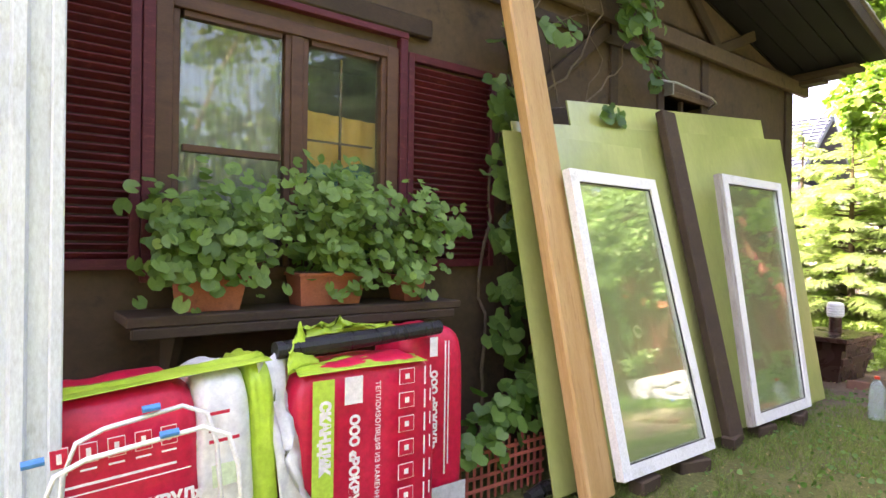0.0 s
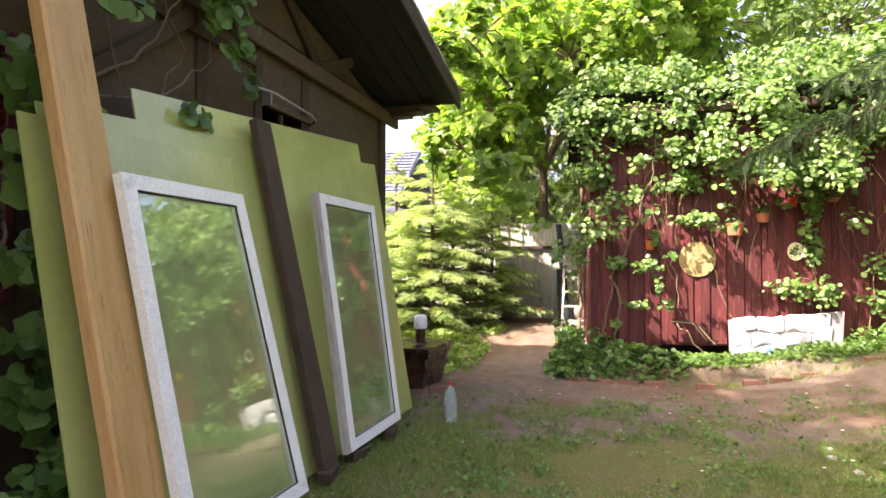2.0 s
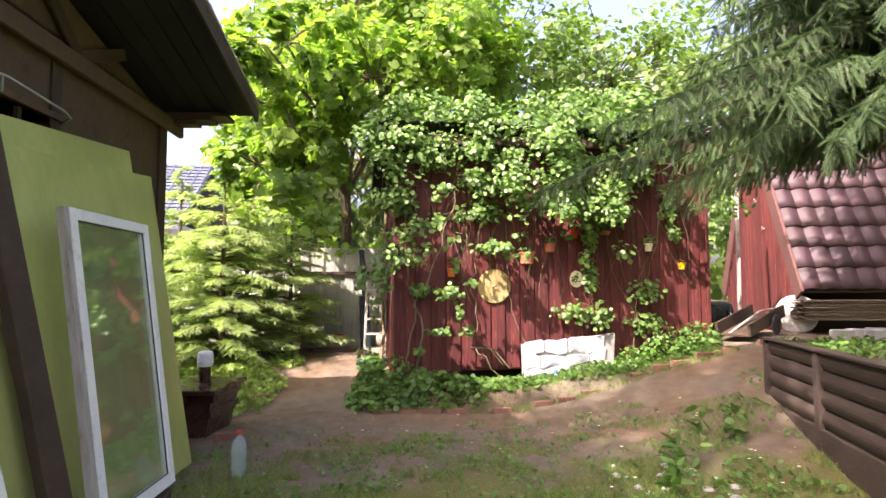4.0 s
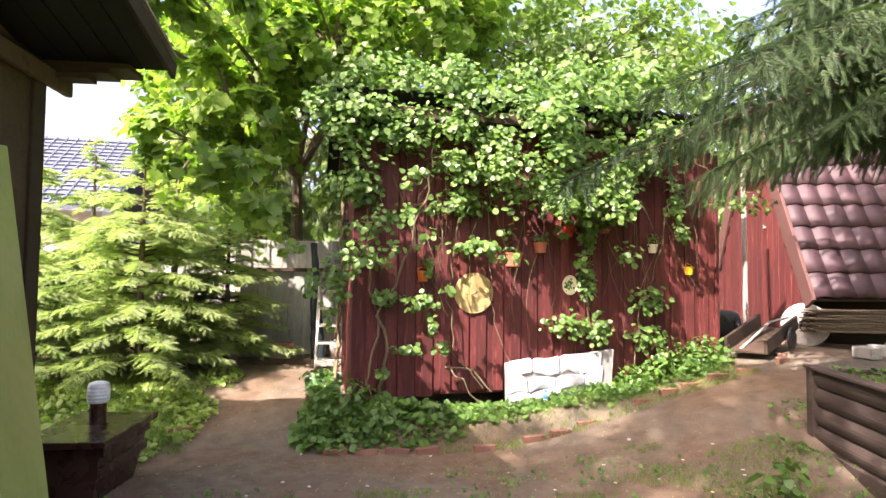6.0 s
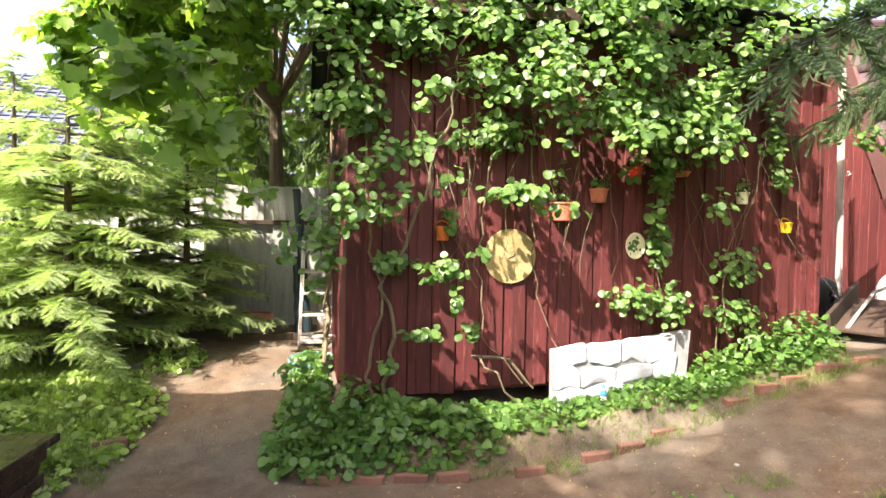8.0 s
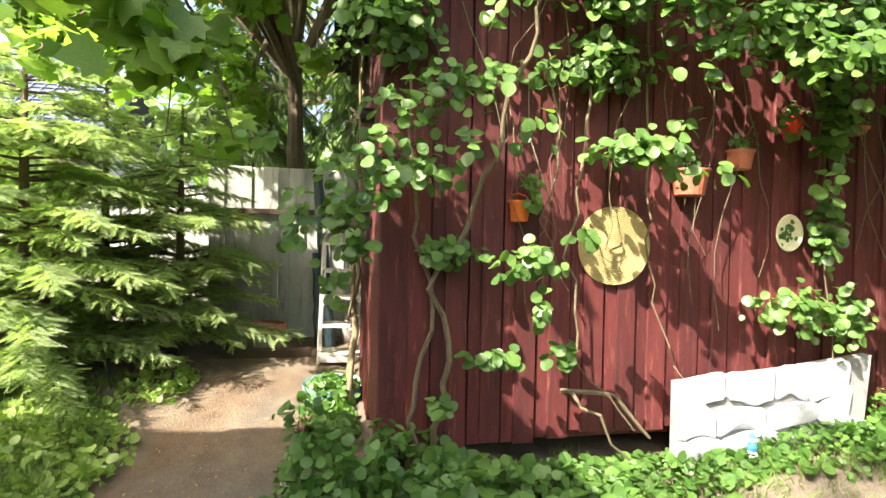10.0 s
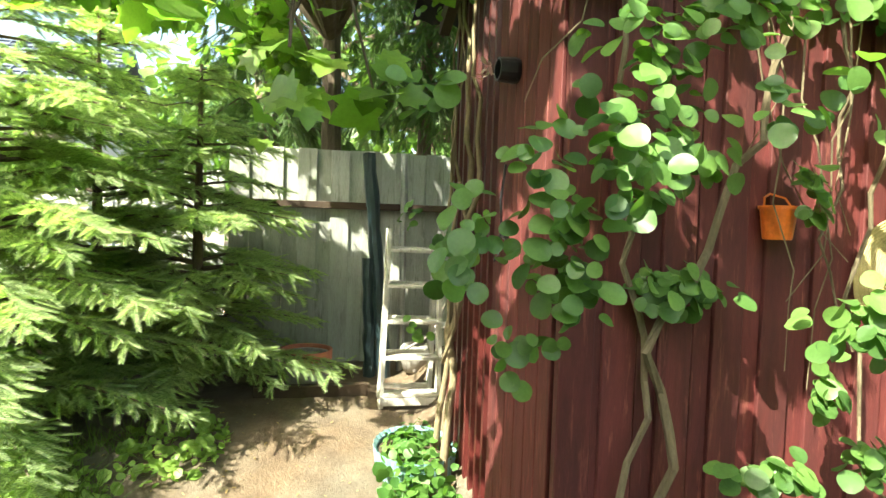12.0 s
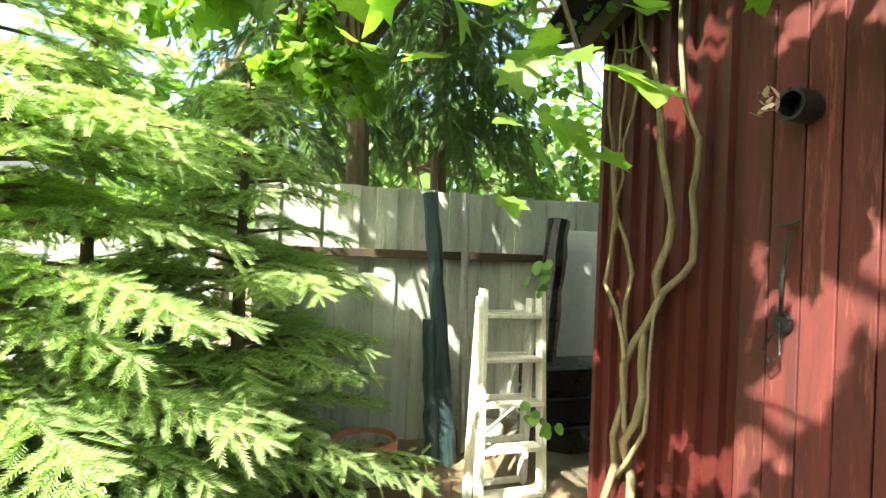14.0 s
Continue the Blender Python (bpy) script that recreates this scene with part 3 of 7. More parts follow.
def curtains():
    bm = B()
    n = 60
    vs = []
    for i in range(n + 1):
        x = -6.74 + 0.56 * i / n
        y = 0.13 + 0.005 * math.sin(i * 1.1) + 0.003 * math.sin(i * 2.7)
        vs.append((bm.verts.new((x, y, 1.25)), bm.verts.new((x, y, 2.58))))
    for a, b in zip(vs, vs[1:]):
        bm.faces.new((a[0], b[0], b[1], a[1]))
    t = thing("lace_curtain", "pale grey lace curtain hanging behind the window glass", "curtain", HM)
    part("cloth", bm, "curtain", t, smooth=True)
    t = thing("ochre_curtain", "ochre draped curtain with a dark teal cloth below it", "curtain", HM)
    bm = B()
    vs = []
    for i in range(25):
        u = i / 24
        x = -6.08 + 0.56 * u
        y = 0.16 + 0.01 * math.sin(i * 1.3)
        vs.append((bm.verts.new((x, y, 2.0 - 0.22 * u ** 1.5 - 0.1 * math.sin(u * 5))), bm.verts.new((x, y, 2.2 - 0.02 * u))))
    for a, b in zip(vs, vs[1:]):
        bm.faces.new((a[0], b[0], b[1], a[1]))
    part("valance", bm, "gold_cloth", t, smooth=True)
    part("lower_cloth", box(B(), -6.08, -5.55, 0.19, 0.2, 1.3, 1.95), "teal_cloth", t)


curtains()


def shutter(x0, x1):
    t = thing("louvred_shutter", "maroon louvred wooden window shutter fixed open on the wall", "shutter", HM @ pose(x0, 0, 1.28), "pair of shutters")
    w, h = x1 - x0, 1.33
    fr = B()
    for a in ((0, 0.045, 0, h), (w - 0.045, w, 0, h)):
        box(fr, a[0], a[1], -0.05, -0.003, a[2], a[3], 0.004)
    for a in ((0, 0.05), (h - 0.05, h)):
        box(fr, 0.045, w - 0.045, -0.048, -0.004, *a, 0.003)
    part("frame", fr, "maroon", t)
    n = 30
    first = None
    for i in range(n):
        z = 0.06 + (h - 0.12) * i / n
        m = Matrix.Translation((0, -0.028, z)) @ Matrix.Rotation(radians(-38), 4, "X")
        if first is None:
            first = part("slat", box(B(), 0.045, w - 0.045, -0.026, 0.014, 0, 0.009, 0.002), "maroon", t, at=m)
        else:
            part("slat", first.data, None, t, at=m)


shutter(-7.45, -6.9)
shutter(-5.42, -4.7)


def hatch_rail():
    t = thing("hatch_rail", "thin bent grey pipe fixed above the small hatch", "rail", HM @ pose(-2.3, -0.06, 2.82))
    part("pipe", tube(B(), [(-0.52, 0.05, 0.02), (-0.5, -0.05, 0.08), (-0.3, -0.07, 0.09), (0.3, -0.07, 0.05), (0.42, -0.05, 0.03), (0.44, 0.05, -0.02)], 0.011, 8), "rail", t, smooth=True)
    part("bracket", box(B(), -0.36, -0.34, -0.07, 0.02, -0.02, 0.1), "rail", t)


hatch_rail()


def siding():
    t = thing("white_siding", "white ribbed metal sheet wall of a neighbouring lean-to", "siding", pose(0.635, 1.974, 0, 0, 0, -6.02), "", "structure")
    prof = []
    x = 0.0
    while x > -1.5:
        prof += [(x, 0), (x - 0.05, 0), (x - 0.06, -0.022), (x - 0.09, -0.022), (x - 0.1, 0)]
        x -= 0.11
    bm = B()
    rows = [(bm.verts.new((a, b, 0)), bm.verts.new((a, b, 3.4))) for a, b in prof]
    for a, b in zip(rows, rows[1:]):
        bm.faces.new((a[0], b[0], b[1], a[1]))
    r = bmesh.ops.extrude_face_region(bm, geom=bm.faces[:])
    bmesh.ops.translate(bm, verts=[v for v in r["geom"] if isinstance(v, bmesh.types.BMVert)], vec=(0, 0.02, 0))
    part("sheet", bm, "siding", t)
    part("corner_strip", box(B(), 0.0, 0.035, -0.03, 0.05, 0, 3.4, 0.005), "siding", t)


siding()


# ---- things leaning on the house ----
def lean_m(u, a, s, z=0.0):
    """Pose of a leaning sheet: its foot's corner at u along the wall, a metres before it, leaning back s metres a metre."""
    return HM @ pose(u, -a, z) @ Matrix.Rotation(-math.atan(s), 4, "X")


def sheet(u0, u1, h, a, s, shift=0.0):
    t = thing("glass_sheet", "large pale yellow-green sheet leaning on the dark house wall", "panel", lean_m(u0, a, s, 0.04), "leaning sheets")
    bm = B()
    slab(bm, [(0, 0), (u1 - u0, 0), (u1 - u0 + shift, h), (shift, h)], 1, 0.0, 0.01)
    part("sheet", bm, "board", t)
    return t


def lean_sheets():
    for (bl, br, tl, tr, hl, hr, a) in ((-4.25, -1.45, -4.21, -1.11, 2.43, 2.74, 0.83), (-4.85, -1.22, -4.83, -0.83, 2.18, 2.56, 0.86), (-4.98, -3.6, -4.95, -3.5, 2.1, 2.15, 0.89)):
        t = thing("leaning_sheet", "large pale yellow-green glossy sheet leaning on the dark house wall", "panel", lean_m(0, a, 0.235, 0.03), "leaning sheets")
        k = 1.03
        part("sheet", slab(B(), [(bl, 0.0), (br, 0.0), (tr, hr * k), (tl, hl * k)], 1, 0.0, 0.012), "board", t)
    # dark beam
    t = thing("dark_beam", "long dark stained beam leaning against the pale sheets", "beam", lean_m(-3.24, 0.96, 0.25, 0.02))
    bm = box(B(), 0, 0.19, -0.05, 0.02, 0, 2.58, 0.008)
    for v in bm.verts:
        v.co.x += -0.03 * 0 + 0.05 * (v.co.z / 2.58) - 0.03
    part("timber", bm, "dark_wood", t)


lean_sheets()


def sash(u_bl, u_br, u_tl, u_tr, h, a, s, label):
    t = thing("loose_window_sash", label, "window sash", lean_m(0, a, s, 0.10), "leaning window sashes")
    hh = h * math.hypot(1, s)
    def X(u0, u1, z):
        return u0 + (u1 - u0) * z / hh
    w = 0.075
    def bar(name, pts, y0, y1, mt="white", lab=""):
        part(name, slab(B(), pts, 1, y0, y1), mt, t, lab)
    bar("stile", [(u_bl, 0), (u_bl + w, 0), (u_tl + w, hh), (u_tl, hh)], -0.055, 0.0)
    bar("stile", [(u_br - w, 0), (u_br, 0), (u_tr, hh), (u_tr - w, hh)], -0.055, 0.0)
    bar("rail", [(u_bl + w, 0), (u_br - w, 0), (X(u_br, u_tr, w) - w, w), (X(u_bl, u_tl, w) + w, w)], -0.055, 0.0)
    bar("rail", [(X(u_bl, u_tl, hh - w) + w, hh - w), (X(u_br, u_tr, hh - w) - w, hh - w), (u_tr - w, hh), (u_tl + w, hh)], -0.055, 0.0)
    q = w + 0.002
    zt = hh - w - 0.002
    pts = [(X(u_bl, u_tl, q) + q, q), (X(u_br, u_tr, q) - q, q), (X(u_br, u_tr, zt) - q, zt), (X(u_bl, u_tl, zt) + q, zt)]
    # rubber seal and double pane
    for i in range(4):
        p, r = Vector(pts[i]), Vector(pts[(i + 1) % 4])
        part("seal", tube(B(), [(p.x, -0.04, p.y), (r.x, -0.04, r.y)], 0.006, 4), "black", t)
    for y in (-0.036, -0.018):
        part("pane", slab(B(), pts, 1, y, y + 0.003), "veiled_glass", t).visible_shadow = False
    return t


sash(-4.64, -3.66, -4.71, -3.82, 1.78, 1.04, 0.21, "white plastic window sash with glass, leaning on the pale sheets")
s2 = sash(-2.93, -1.96, -2.71, -1.65, 1.93, 0.97, 0.21, "white window sash with raw wooden edge leaning on pale sheets")
bm = slab(B(), [(-2.99, 0.0), (-2.936, 0.0), (-2.716, 1.97), (-2.77, 1.97)], 1, -0.05, -0.005)
part("wooden_edge", bm, "grey_wood", s2, "splintered raw wooden edge")
for (u, o, w) in ((-2.75, 0.98, 0.22), (-2.15, 1.0, 0.25), (-3.2, 0.97, 0.2), (-3.9, 1.06, 0.25), (-4.4, 1.06, 0.2)):
    t = thing("wood_scrap", "short scrap of dark weathered wood under the leaning frames", "wood scrap", HM @ pose(u, -o, 0.0, 0, 0, u * 40 % 40 - 20), "wood scraps")
    part("block", box(B(), -w / 2, w / 2, -0.05, 0.05, 0.0, 0.085, 0.01), "dark_wood", t)


def pine_post():
    base, top = Vector((3.127, 1.668, 0)), Vector((3.178, 2.346, 3.0))
    d = top - base
    t = thing("pine_post", "planed yellow pine post leaning before the house wall", "post", Matrix.Translation(base) @ Matrix.Rotation(-math.atan2(d.y, d.z), 4, "X") @ pose(0, 0, 0, 0, 1.0, 4))
    bm = box(B(), -0.14, 0.14, -0.04, 0.04, 0.02, 3.55, 0.012)
    part("timber", bm, "pine", t)


pine_post()


def box_and_vase():
    m = HM @ pose(0, 0, 0)
    t = thing("dark_plinth", "dark lacquered wooden plinth box with a flat top", "plinth", pose(7.6, 1.78, 0, 0, 0, -8))
    # body with panelled front, tapering to its foot, and a proud top board
    bm = B()
    vs = []
    w, d = 0.44, 0.34
    for z, k in ((0.0, 0.8), (0.44, 0.98)):
        vs.append([bm.verts.new((x * k, y * k, z)) for x, y in ((0.02, -0.26), (0.02 + 2 * w, -0.26), (0.02 + 2 * w, 0.3), (0.02, 0.3))])
    for i in range(4):
        bm.faces.new((vs[0][i], vs[0][(i + 1) % 4], vs[1][(i + 1) % 4], vs[1][i]))
    bm.faces.new(vs[0][::-1])
    bm.faces.new(vs[1])
    part("body", bm, "dark_lacquer", t)
    for k in range(2):
        part("moulding", box(B(), 0.03, 0.86, -0.275 + 0.02 * k, 0.28, 0.36 - 0.16 * k, 0.435 - 0.16 * k, 0.006), "dark_lacquer", t)
    part("top", box(B(), -0.06, 0.92, -0.32, 0.34, 0.45, 0.50, 0.006), "dark_lacquer", t)
    v = thing("ribbed_vase", "white ribbed cup-shaped lamp on a dark foot, on the plinth", "lamp", pose(8.12, 1.72, 0.50))
    part("foot", lathe(B(), [(0.068, 0), (0.066, 0.0), (0.062, 0.17), (0.0, 0.17)], 20), "dark_lacquer", v, smooth=False)
    part("shade", lathe(B(), [(0.07, 0.171), (0.085, 0.19), (0.082, 0.2), (0.088, 0.215), (0.083, 0.23), (0.088, 0.245), (0.083, 0.26), (0.087, 0.275), (0.081, 0.29), (0.083, 0.305), (0.075, 0.33), (0.05, 0.342), (0.0, 0.345)], 24), "white", v, "white ribbed shade")


M["dark_lacquer"] = surface("dark_lacquer", (0.035, 0.016, 0.012), (0.055, 0.026, 0.018), None, 5, (1, 1, 1), 60, 0.28, relief=0.15, tone=0.1)
box_and_vase()


def bottle():
    t = thing("water_bottle", "clear plastic water bottle with a red cap standing on the ground", "bottle", pose(6.3, 1.0, 0.0))
    part("body", lathe(B(), [(0.045, 0.0), (0.058, 0.01), (0.06, 0.04), (0.056, 0.055), (0.06, 0.07), (0.06, 0.13), (0.056, 0.14), (0.06, 0.15), (0.06, 0.25), (0.05, 0.295), (0.03, 0.33), (0.017, 0.345), (0.017, 0.36)], 20), "pet", t, smooth=True)
    part("cap", lathe(B(), [(0.02, 0.352), (0.021, 0.353), (0.021, 0.375), (0.0, 0.376)], 16), "red_plastic", t, "red screw cap")


bottle()


def wavy_bag(x0, x1, y0, y1, z0, z1, seed, puff=0.03, nx=18, nz=18):
    """A stuffed film pack: a rounded box with creased faces."""
    bm = B()
    bmesh.ops.create_cube(bm, size=1.0)
    bmesh.ops.subdivide_edges(bm, edges=bm.edges[:], cuts=11, use_grid_fill=True)
    for v in bm.verts:
        c = v.co * 2
        r = 6.0
        k = (abs(c.x) ** r + abs(c.y) ** r + abs(c.z) ** r) ** (1 / r)
        c = c / max(k, 1e-6) * max(abs(c.x), abs(c.y), abs(c.z))
        bulge = (1 - c.x ** 2) * (1 - c.z ** 2)
        w = noise.noise(Vector((c.x * 2.2 + seed, c.y * 2, c.z * 2.2))) * 0.02 + noise.noise(Vector((c.x * 7 + seed, c.y * 5, c.z * 7))) * 0.006
        v.co = Vector(((x0 + x1) / 2 + c.x * (x1 - x0) / 2 + w * 0.6, (y0 + y1) / 2 + c.y * ((y1 - y0) / 2 + puff * bulge) + w, (z0 + z1) / 2 + c.z * (z1 - z0) / 2 + w * 0.6))
    return bm


def flap(pts_a, pts_b, seed, amp=0.03):
    """A crumpled strip of film between two edges."""
    bm = B()
    n = 14
    rows = []
    for j in range(9):
        row = []
        for i in range(n):
            u, w = i / (n - 1), j / 8
            k = u * (len(pts_a) - 1)
            a0 = Vector(pts_a[int(min(k, len(pts_a) - 2))]).lerp(Vector(pts_a[int(min(k, len(pts_a) - 2)) + 1]), k - int(min(k, len(pts_a) - 2)))
            b0 = Vector(pts_b[int(min(k, len(pts_b) - 2))]).lerp(Vector(pts_b[int(min(k, len(pts_b) - 2)) + 1]), k - int(min(k, len(pts_b) - 2)))
            p = a0.lerp(b0, w)
            f = math.sin(math.pi * min(w * 1.2, 1) * 0.5)
            p += noise.noise_vector(Vector((u * 4 + seed, w * 4, seed))) * amp * f + noise.noise_vector(Vector((u * 11 + seed, w * 9, seed))) * amp * 0.5 * f
            row.append(bm.verts.new(p))
        rows.append(row)
    for r0, r1 in zip(rows, rows[1:]):
        for i in range(n - 1):
            bm.faces.new((r0[i], r0[i + 1], r1[i + 1], r1[i]))
    r = bmesh.ops.extrude_face_region(bm, geom=bm.faces[:])
    bmesh.ops.translate(bm, verts=[v for v in r["geom"] if isinstance(v, bmesh.types.BMVert)], vec=(0, 0.004, 0))
    return bm


def text(body, size, m, material, parent, name="lettering", bold=0.0):
    cu = bpy.data.curves.new(name, "FONT")
    cu.body, cu.size, cu.extrude, cu.offset = body, size, 0.0008, bold
    cu.align_x, cu.align_y = "CENTER", "CENTER"
    tmp = bpy.data.objects.new("tmp", cu)
    me = bpy.data.meshes.new_from_object(tmp)
    bpy.data.objects.remove(tmp)
    me.materials.clear()
    return part(name, me, material, parent, at=m)


UP = Matrix.Rotation(radians(90), 4, "X")  # lies on a face that looks along -y


def printed_panel(t, cx, y, cz, w, h, turned, bold_label=True):
    """The print of one pack's red face. turned: the writing runs downwards."""
    F = Matrix.Translation((cx, y, cz)) @ UP
    R = F @ Matrix.Rotation(radians(-90), 4, "Z") if turned else F
    # in R: x runs along the writing, y across
    L, C = (h, w) if turned else (w, h)
    def P(a, b, rz=0):
        return R @ pose(a * L / 2, (-b if turned else b) * C / 2, 0.0, 0, 0, rz)
    def bar(a0, a1, b0, b1, mt="print", dz=0.0):
        if turned:
            b0, b1 = -b1, -b0
        part("print_block", box(B(), a0 * L / 2, a1 * L / 2, b0 * C / 2, b1 * C / 2, dz, dz + 0.002), mt, t, at=R)
    return P, bar, L, C


def upright_pack(m, x0, x1, z1, y0, y1, full, name_label):
    t = thing("insulation_pack", name_label, "insulation pack", m, "insulation packs")
    part("film", wavy_bag(x0, x1, y0, y1, 0.02, z1, x0 * 7, 0.012), "red_film", t, smooth=True)
    yf = y0 - 0.047
    w, h = x1 - x0, z1 - 0.06
    P, bar, L, C = printed_panel(t, (x0 + x1) / 2, yf, z1 / 2 + 0.02, w, h, True)
    if full:
        bar(-0.93, 0.12, 0.58, 0.84, "lime_print")
        text("СКАНДИК", 0.056, P(-0.42, 0.70) @ pose(0, 0, 0.003), "print", t, bold=0.004)
        text("ООО «РОКВУЛ»", 0.055, P(-0.1, 0.33) @ pose(0, 0, 0.003), "print", t, bold=0.003)
        bar(-0.93, -0.68, 0.22, 0.45)
        text("ТЕПЛОИЗОЛЯЦИЯ ИЗ КАМЕННОЙ ВАТЫ", 0.031, P(-0.15, 0.02) @ pose(0, 0, 0.003), "print", t)
        for i in range(6):
            a = -0.94 + i * 0.23
            bar(a, a + 0.15, -0.5, -0.28, "print")
            bar(a + 0.006, a + 0.144, -0.49, -0.29, "red_flat", 0.002)
            bar(a + 0.05, a + 0.1, -0.42, -0.36, "print", 0.004)
            bar(a, a + 0.18, -0.67, -0.65)
            bar(a, a + 0.12, -0.75, -0.735)
        bar(0.5, 0.72, 0.45, 0.8, "lime_print")
        bar(0.55, 0.66, 0.5, 0.72, "print", 0.002)
    else:
        text("ООО «РОКВУЛ»", 0.05, P(-0.2, 0.3) @ pose(0, 0, 0.003), "print", t, bold=0.003)
        bar(-0.95, -0.75, 0.18, 0.42)
        bar(-0.9, 0.5, -0.1, -0.06)
        bar(-0.9, 0.4, -0.2, -0.17)
        bar(0.62, 0.98, -0.8, 0.95, "grey_film")
    return t


M["red_flat"] = surface("red_print", (0.60, 0.012, 0.05), (0.62, 0.02, 0.055), None, 3, (1, 1, 1), 50, 0.45, relief=0.0, tone=0.0)
M["grey_film"] = surface("grey_white_film", (0.5, 0.5, 0.5), (0.6, 0.6, 0.6), None, 12, (1, 1, 1), 50, 0.45, relief=0.4, tone=0.05)


def packs():
    BM_ = HM
    a = upright_pack(BM_ @ pose(0, 0, 0), -6.52, -5.83, 0.93, -0.96, -0.66, True, "upright red insulation pack with white lettering and lime film")
    part("folded_end", flap([(-6.5, -0.965, 0.905), (-6.2, -0.97, 0.91), (-5.9, -0.965, 0.905)], [(-6.5, -0.85, 0.92), (-6.2, -0.83, 0.935), (-5.92, -0.85, 0.92)], 3, 0.02), "lime_film", a, "lime green folded film end", smooth=True)
    part("film_ear", flap([(-6.52, -0.9, 0.9), (-6.45, -0.88, 0.92), (-6.36, -0.85, 0.92)], [(-6.5, -0.86, 1.0), (-6.45, -0.84, 1.1), (-6.38, -0.8, 0.98)], 9, 0.015), "lime_film", a, "lime and white torn film ear", smooth=True)
    b = upright_pack(BM_ @ pose(0, 0, 0), -5.86, -5.48, 1.0, -0.72, -0.37, False, "red insulation pack with a grey-white lower edge behind another pack")
    part("film_ear", flap([(-6.3, -0.55, 0.98), (-6.1, -0.5, 0.98), (-5.8, -0.5, 0.99)], [(-6.25, -0.5, 1.04), (-6.1, -0.5, 1.03), (-5.8, -0.5, 1.01)], 13, 0.05), "lime_film", b, "lime green film ear", smooth=True)
    # tilted pack with a white face
    T = BM_ @ pose(-7.3, -0.66, 0.09, 0, -3.5, 0)
    c = thing("insulation_pack", "red and white insulation pack lying tilted with lime film end", "insulation pack", T, "insulation packs")
    part("film", wavy_bag(0.0, 0.5, -0.3, 0.1, 0.0, 0.83, 1.3, 0.02), "red_film", c, smooth=True)
    part("white_face", wavy_bag(0.47, 0.67, -0.305, 0.09, 0.0, 0.835, 2.3, 0.02), "white_film", c, "white printed face", smooth=True)
    part("lime_edge", wavy_bag(0.65, 0.76, -0.29, 0.08, 0.0, 0.845, 4.3, 0.02), "lime_film", c, "lime green edge", smooth=True)
    part("torn_film", flap([(0.7, -0.27, 0.84), (0.74, -0.31, 0.5), (0.76, -0.31, 0.1)], [(0.92, -0.1, 0.82), (0.82, -0.3, 0.5), (0.93, -0.33, 0.12)], 21, 0.06), "white_film", c, "loose white and lime film flap", smooth=True)
    part("film_strip", flap([(0.0, -0.3, 0.825), (0.4, -0.3, 0.84), (0.75, -0.3, 0.845)], [(0.0, -0.2, 0.84), (0.4, -0.18, 0.85), (0.73, -0.2, 0.87)], 31, 0.012), "lime_film", c, "lime green top film", smooth=True)
    P, bar, L, C = printed_panel(c, 0.24, -0.353, 0.4, 0.44, 0.76, False)
    text("ООО «РОКВУЛ»", 0.053, P(0.13, 0.16) @ pose(0, 0, 0.003), "print", c, bold=0.003)
    bar(-0.95, -0.77, 0.05, 0.27)
    bar(-0.9, 0.9, 0.395, 0.405)
    bar(-0.85, 0.7, 0.46, 0.48)
    for i in range(5):
        a0 = -0.85 + i * 0.34
        bar(a0, a0 + 0.22, 0.64, 0.8)
        bar(a0 + 0.01, a0 + 0.21, 0.647, 0.793, "red_flat", 0.002)
        bar(a0 + 0.08, a0 + 0.14, 0.68, 0.76, "print", 0.004)
        bar(a0, a0 + 0.2, 0.58, 0.595)
    P, bar, L, C = printed_panel(c, 0.57, -0.356, 0.42, 0.16, 0.76, False)
    for b0, mt, w_ in ((0.75, "red_flat", 0.5), (0.6, "grey_print", 0.2), (0.5, "red_flat", 0.7), (-0.25, "red_flat", 0.4), (-0.3, "red_flat", 0.4), (-0.55, "grey_print", 0.7), (-0.6, "grey_print", 0.5), (-0.75, "grey_print", 0.8)):
        bar(-0.9, -0.9 + w_ * 1.8, b0, b0 + 0.03, mt)
    bar(-0.85, 0.3, 0.1, 0.3, "pale_print")
    # wooden block between
    t = thing("pine_offcut", "short raw pine offcut lying between the insulation packs", "offcut", BM_ @ pose(-6.62, -0.6, 0.0))
    part("block", box(B(), -0.1, 0.16, -0.1, 0.05, 0.0, 0.5, 0.01), "pine", t)
    # roll on top
    r = thing("black_film_roll", "roll of black plastic film lying on top of the packs", "film roll", BM_ @ pose(-6.5, -0.84, 0.99))
    bm = B()
    tube(bm, [(-0.05, 0, 0), (0.2, 0.02, 0.005), (0.45, 0.05, 0.01), (0.82, 0.1, 0.02)], [0.035, 0.04, 0.038, 0.035], 12)
    part("film", bm, "black", r)
    # tubular frame in front
    f = thing("tubular_frame", "pale bent tubular metal chair frame with blue tape", "chair frame", BM_ @ pose(-7.16, -1.1, -0.02))
    for y, x0, x1, zt in ((0.0, -0.1, 0.32, 0.88), (-0.16, -0.16, 0.34, 0.85)):
        part("hoop", tube(B(), [(x0 - 0.04, y, 0.0), (x0, y, zt - 0.12), (x0 + 0.03, y, zt - 0.03), (x0 + 0.1, y, zt), (x1 - 0.1, y + 0.02, zt + 0.03), (x1 - 0.03, y, zt), (x1, y, zt - 0.1), (x1 + 0.07, y, 0.0)], 0.0075, 8), "white", f, smooth=True)
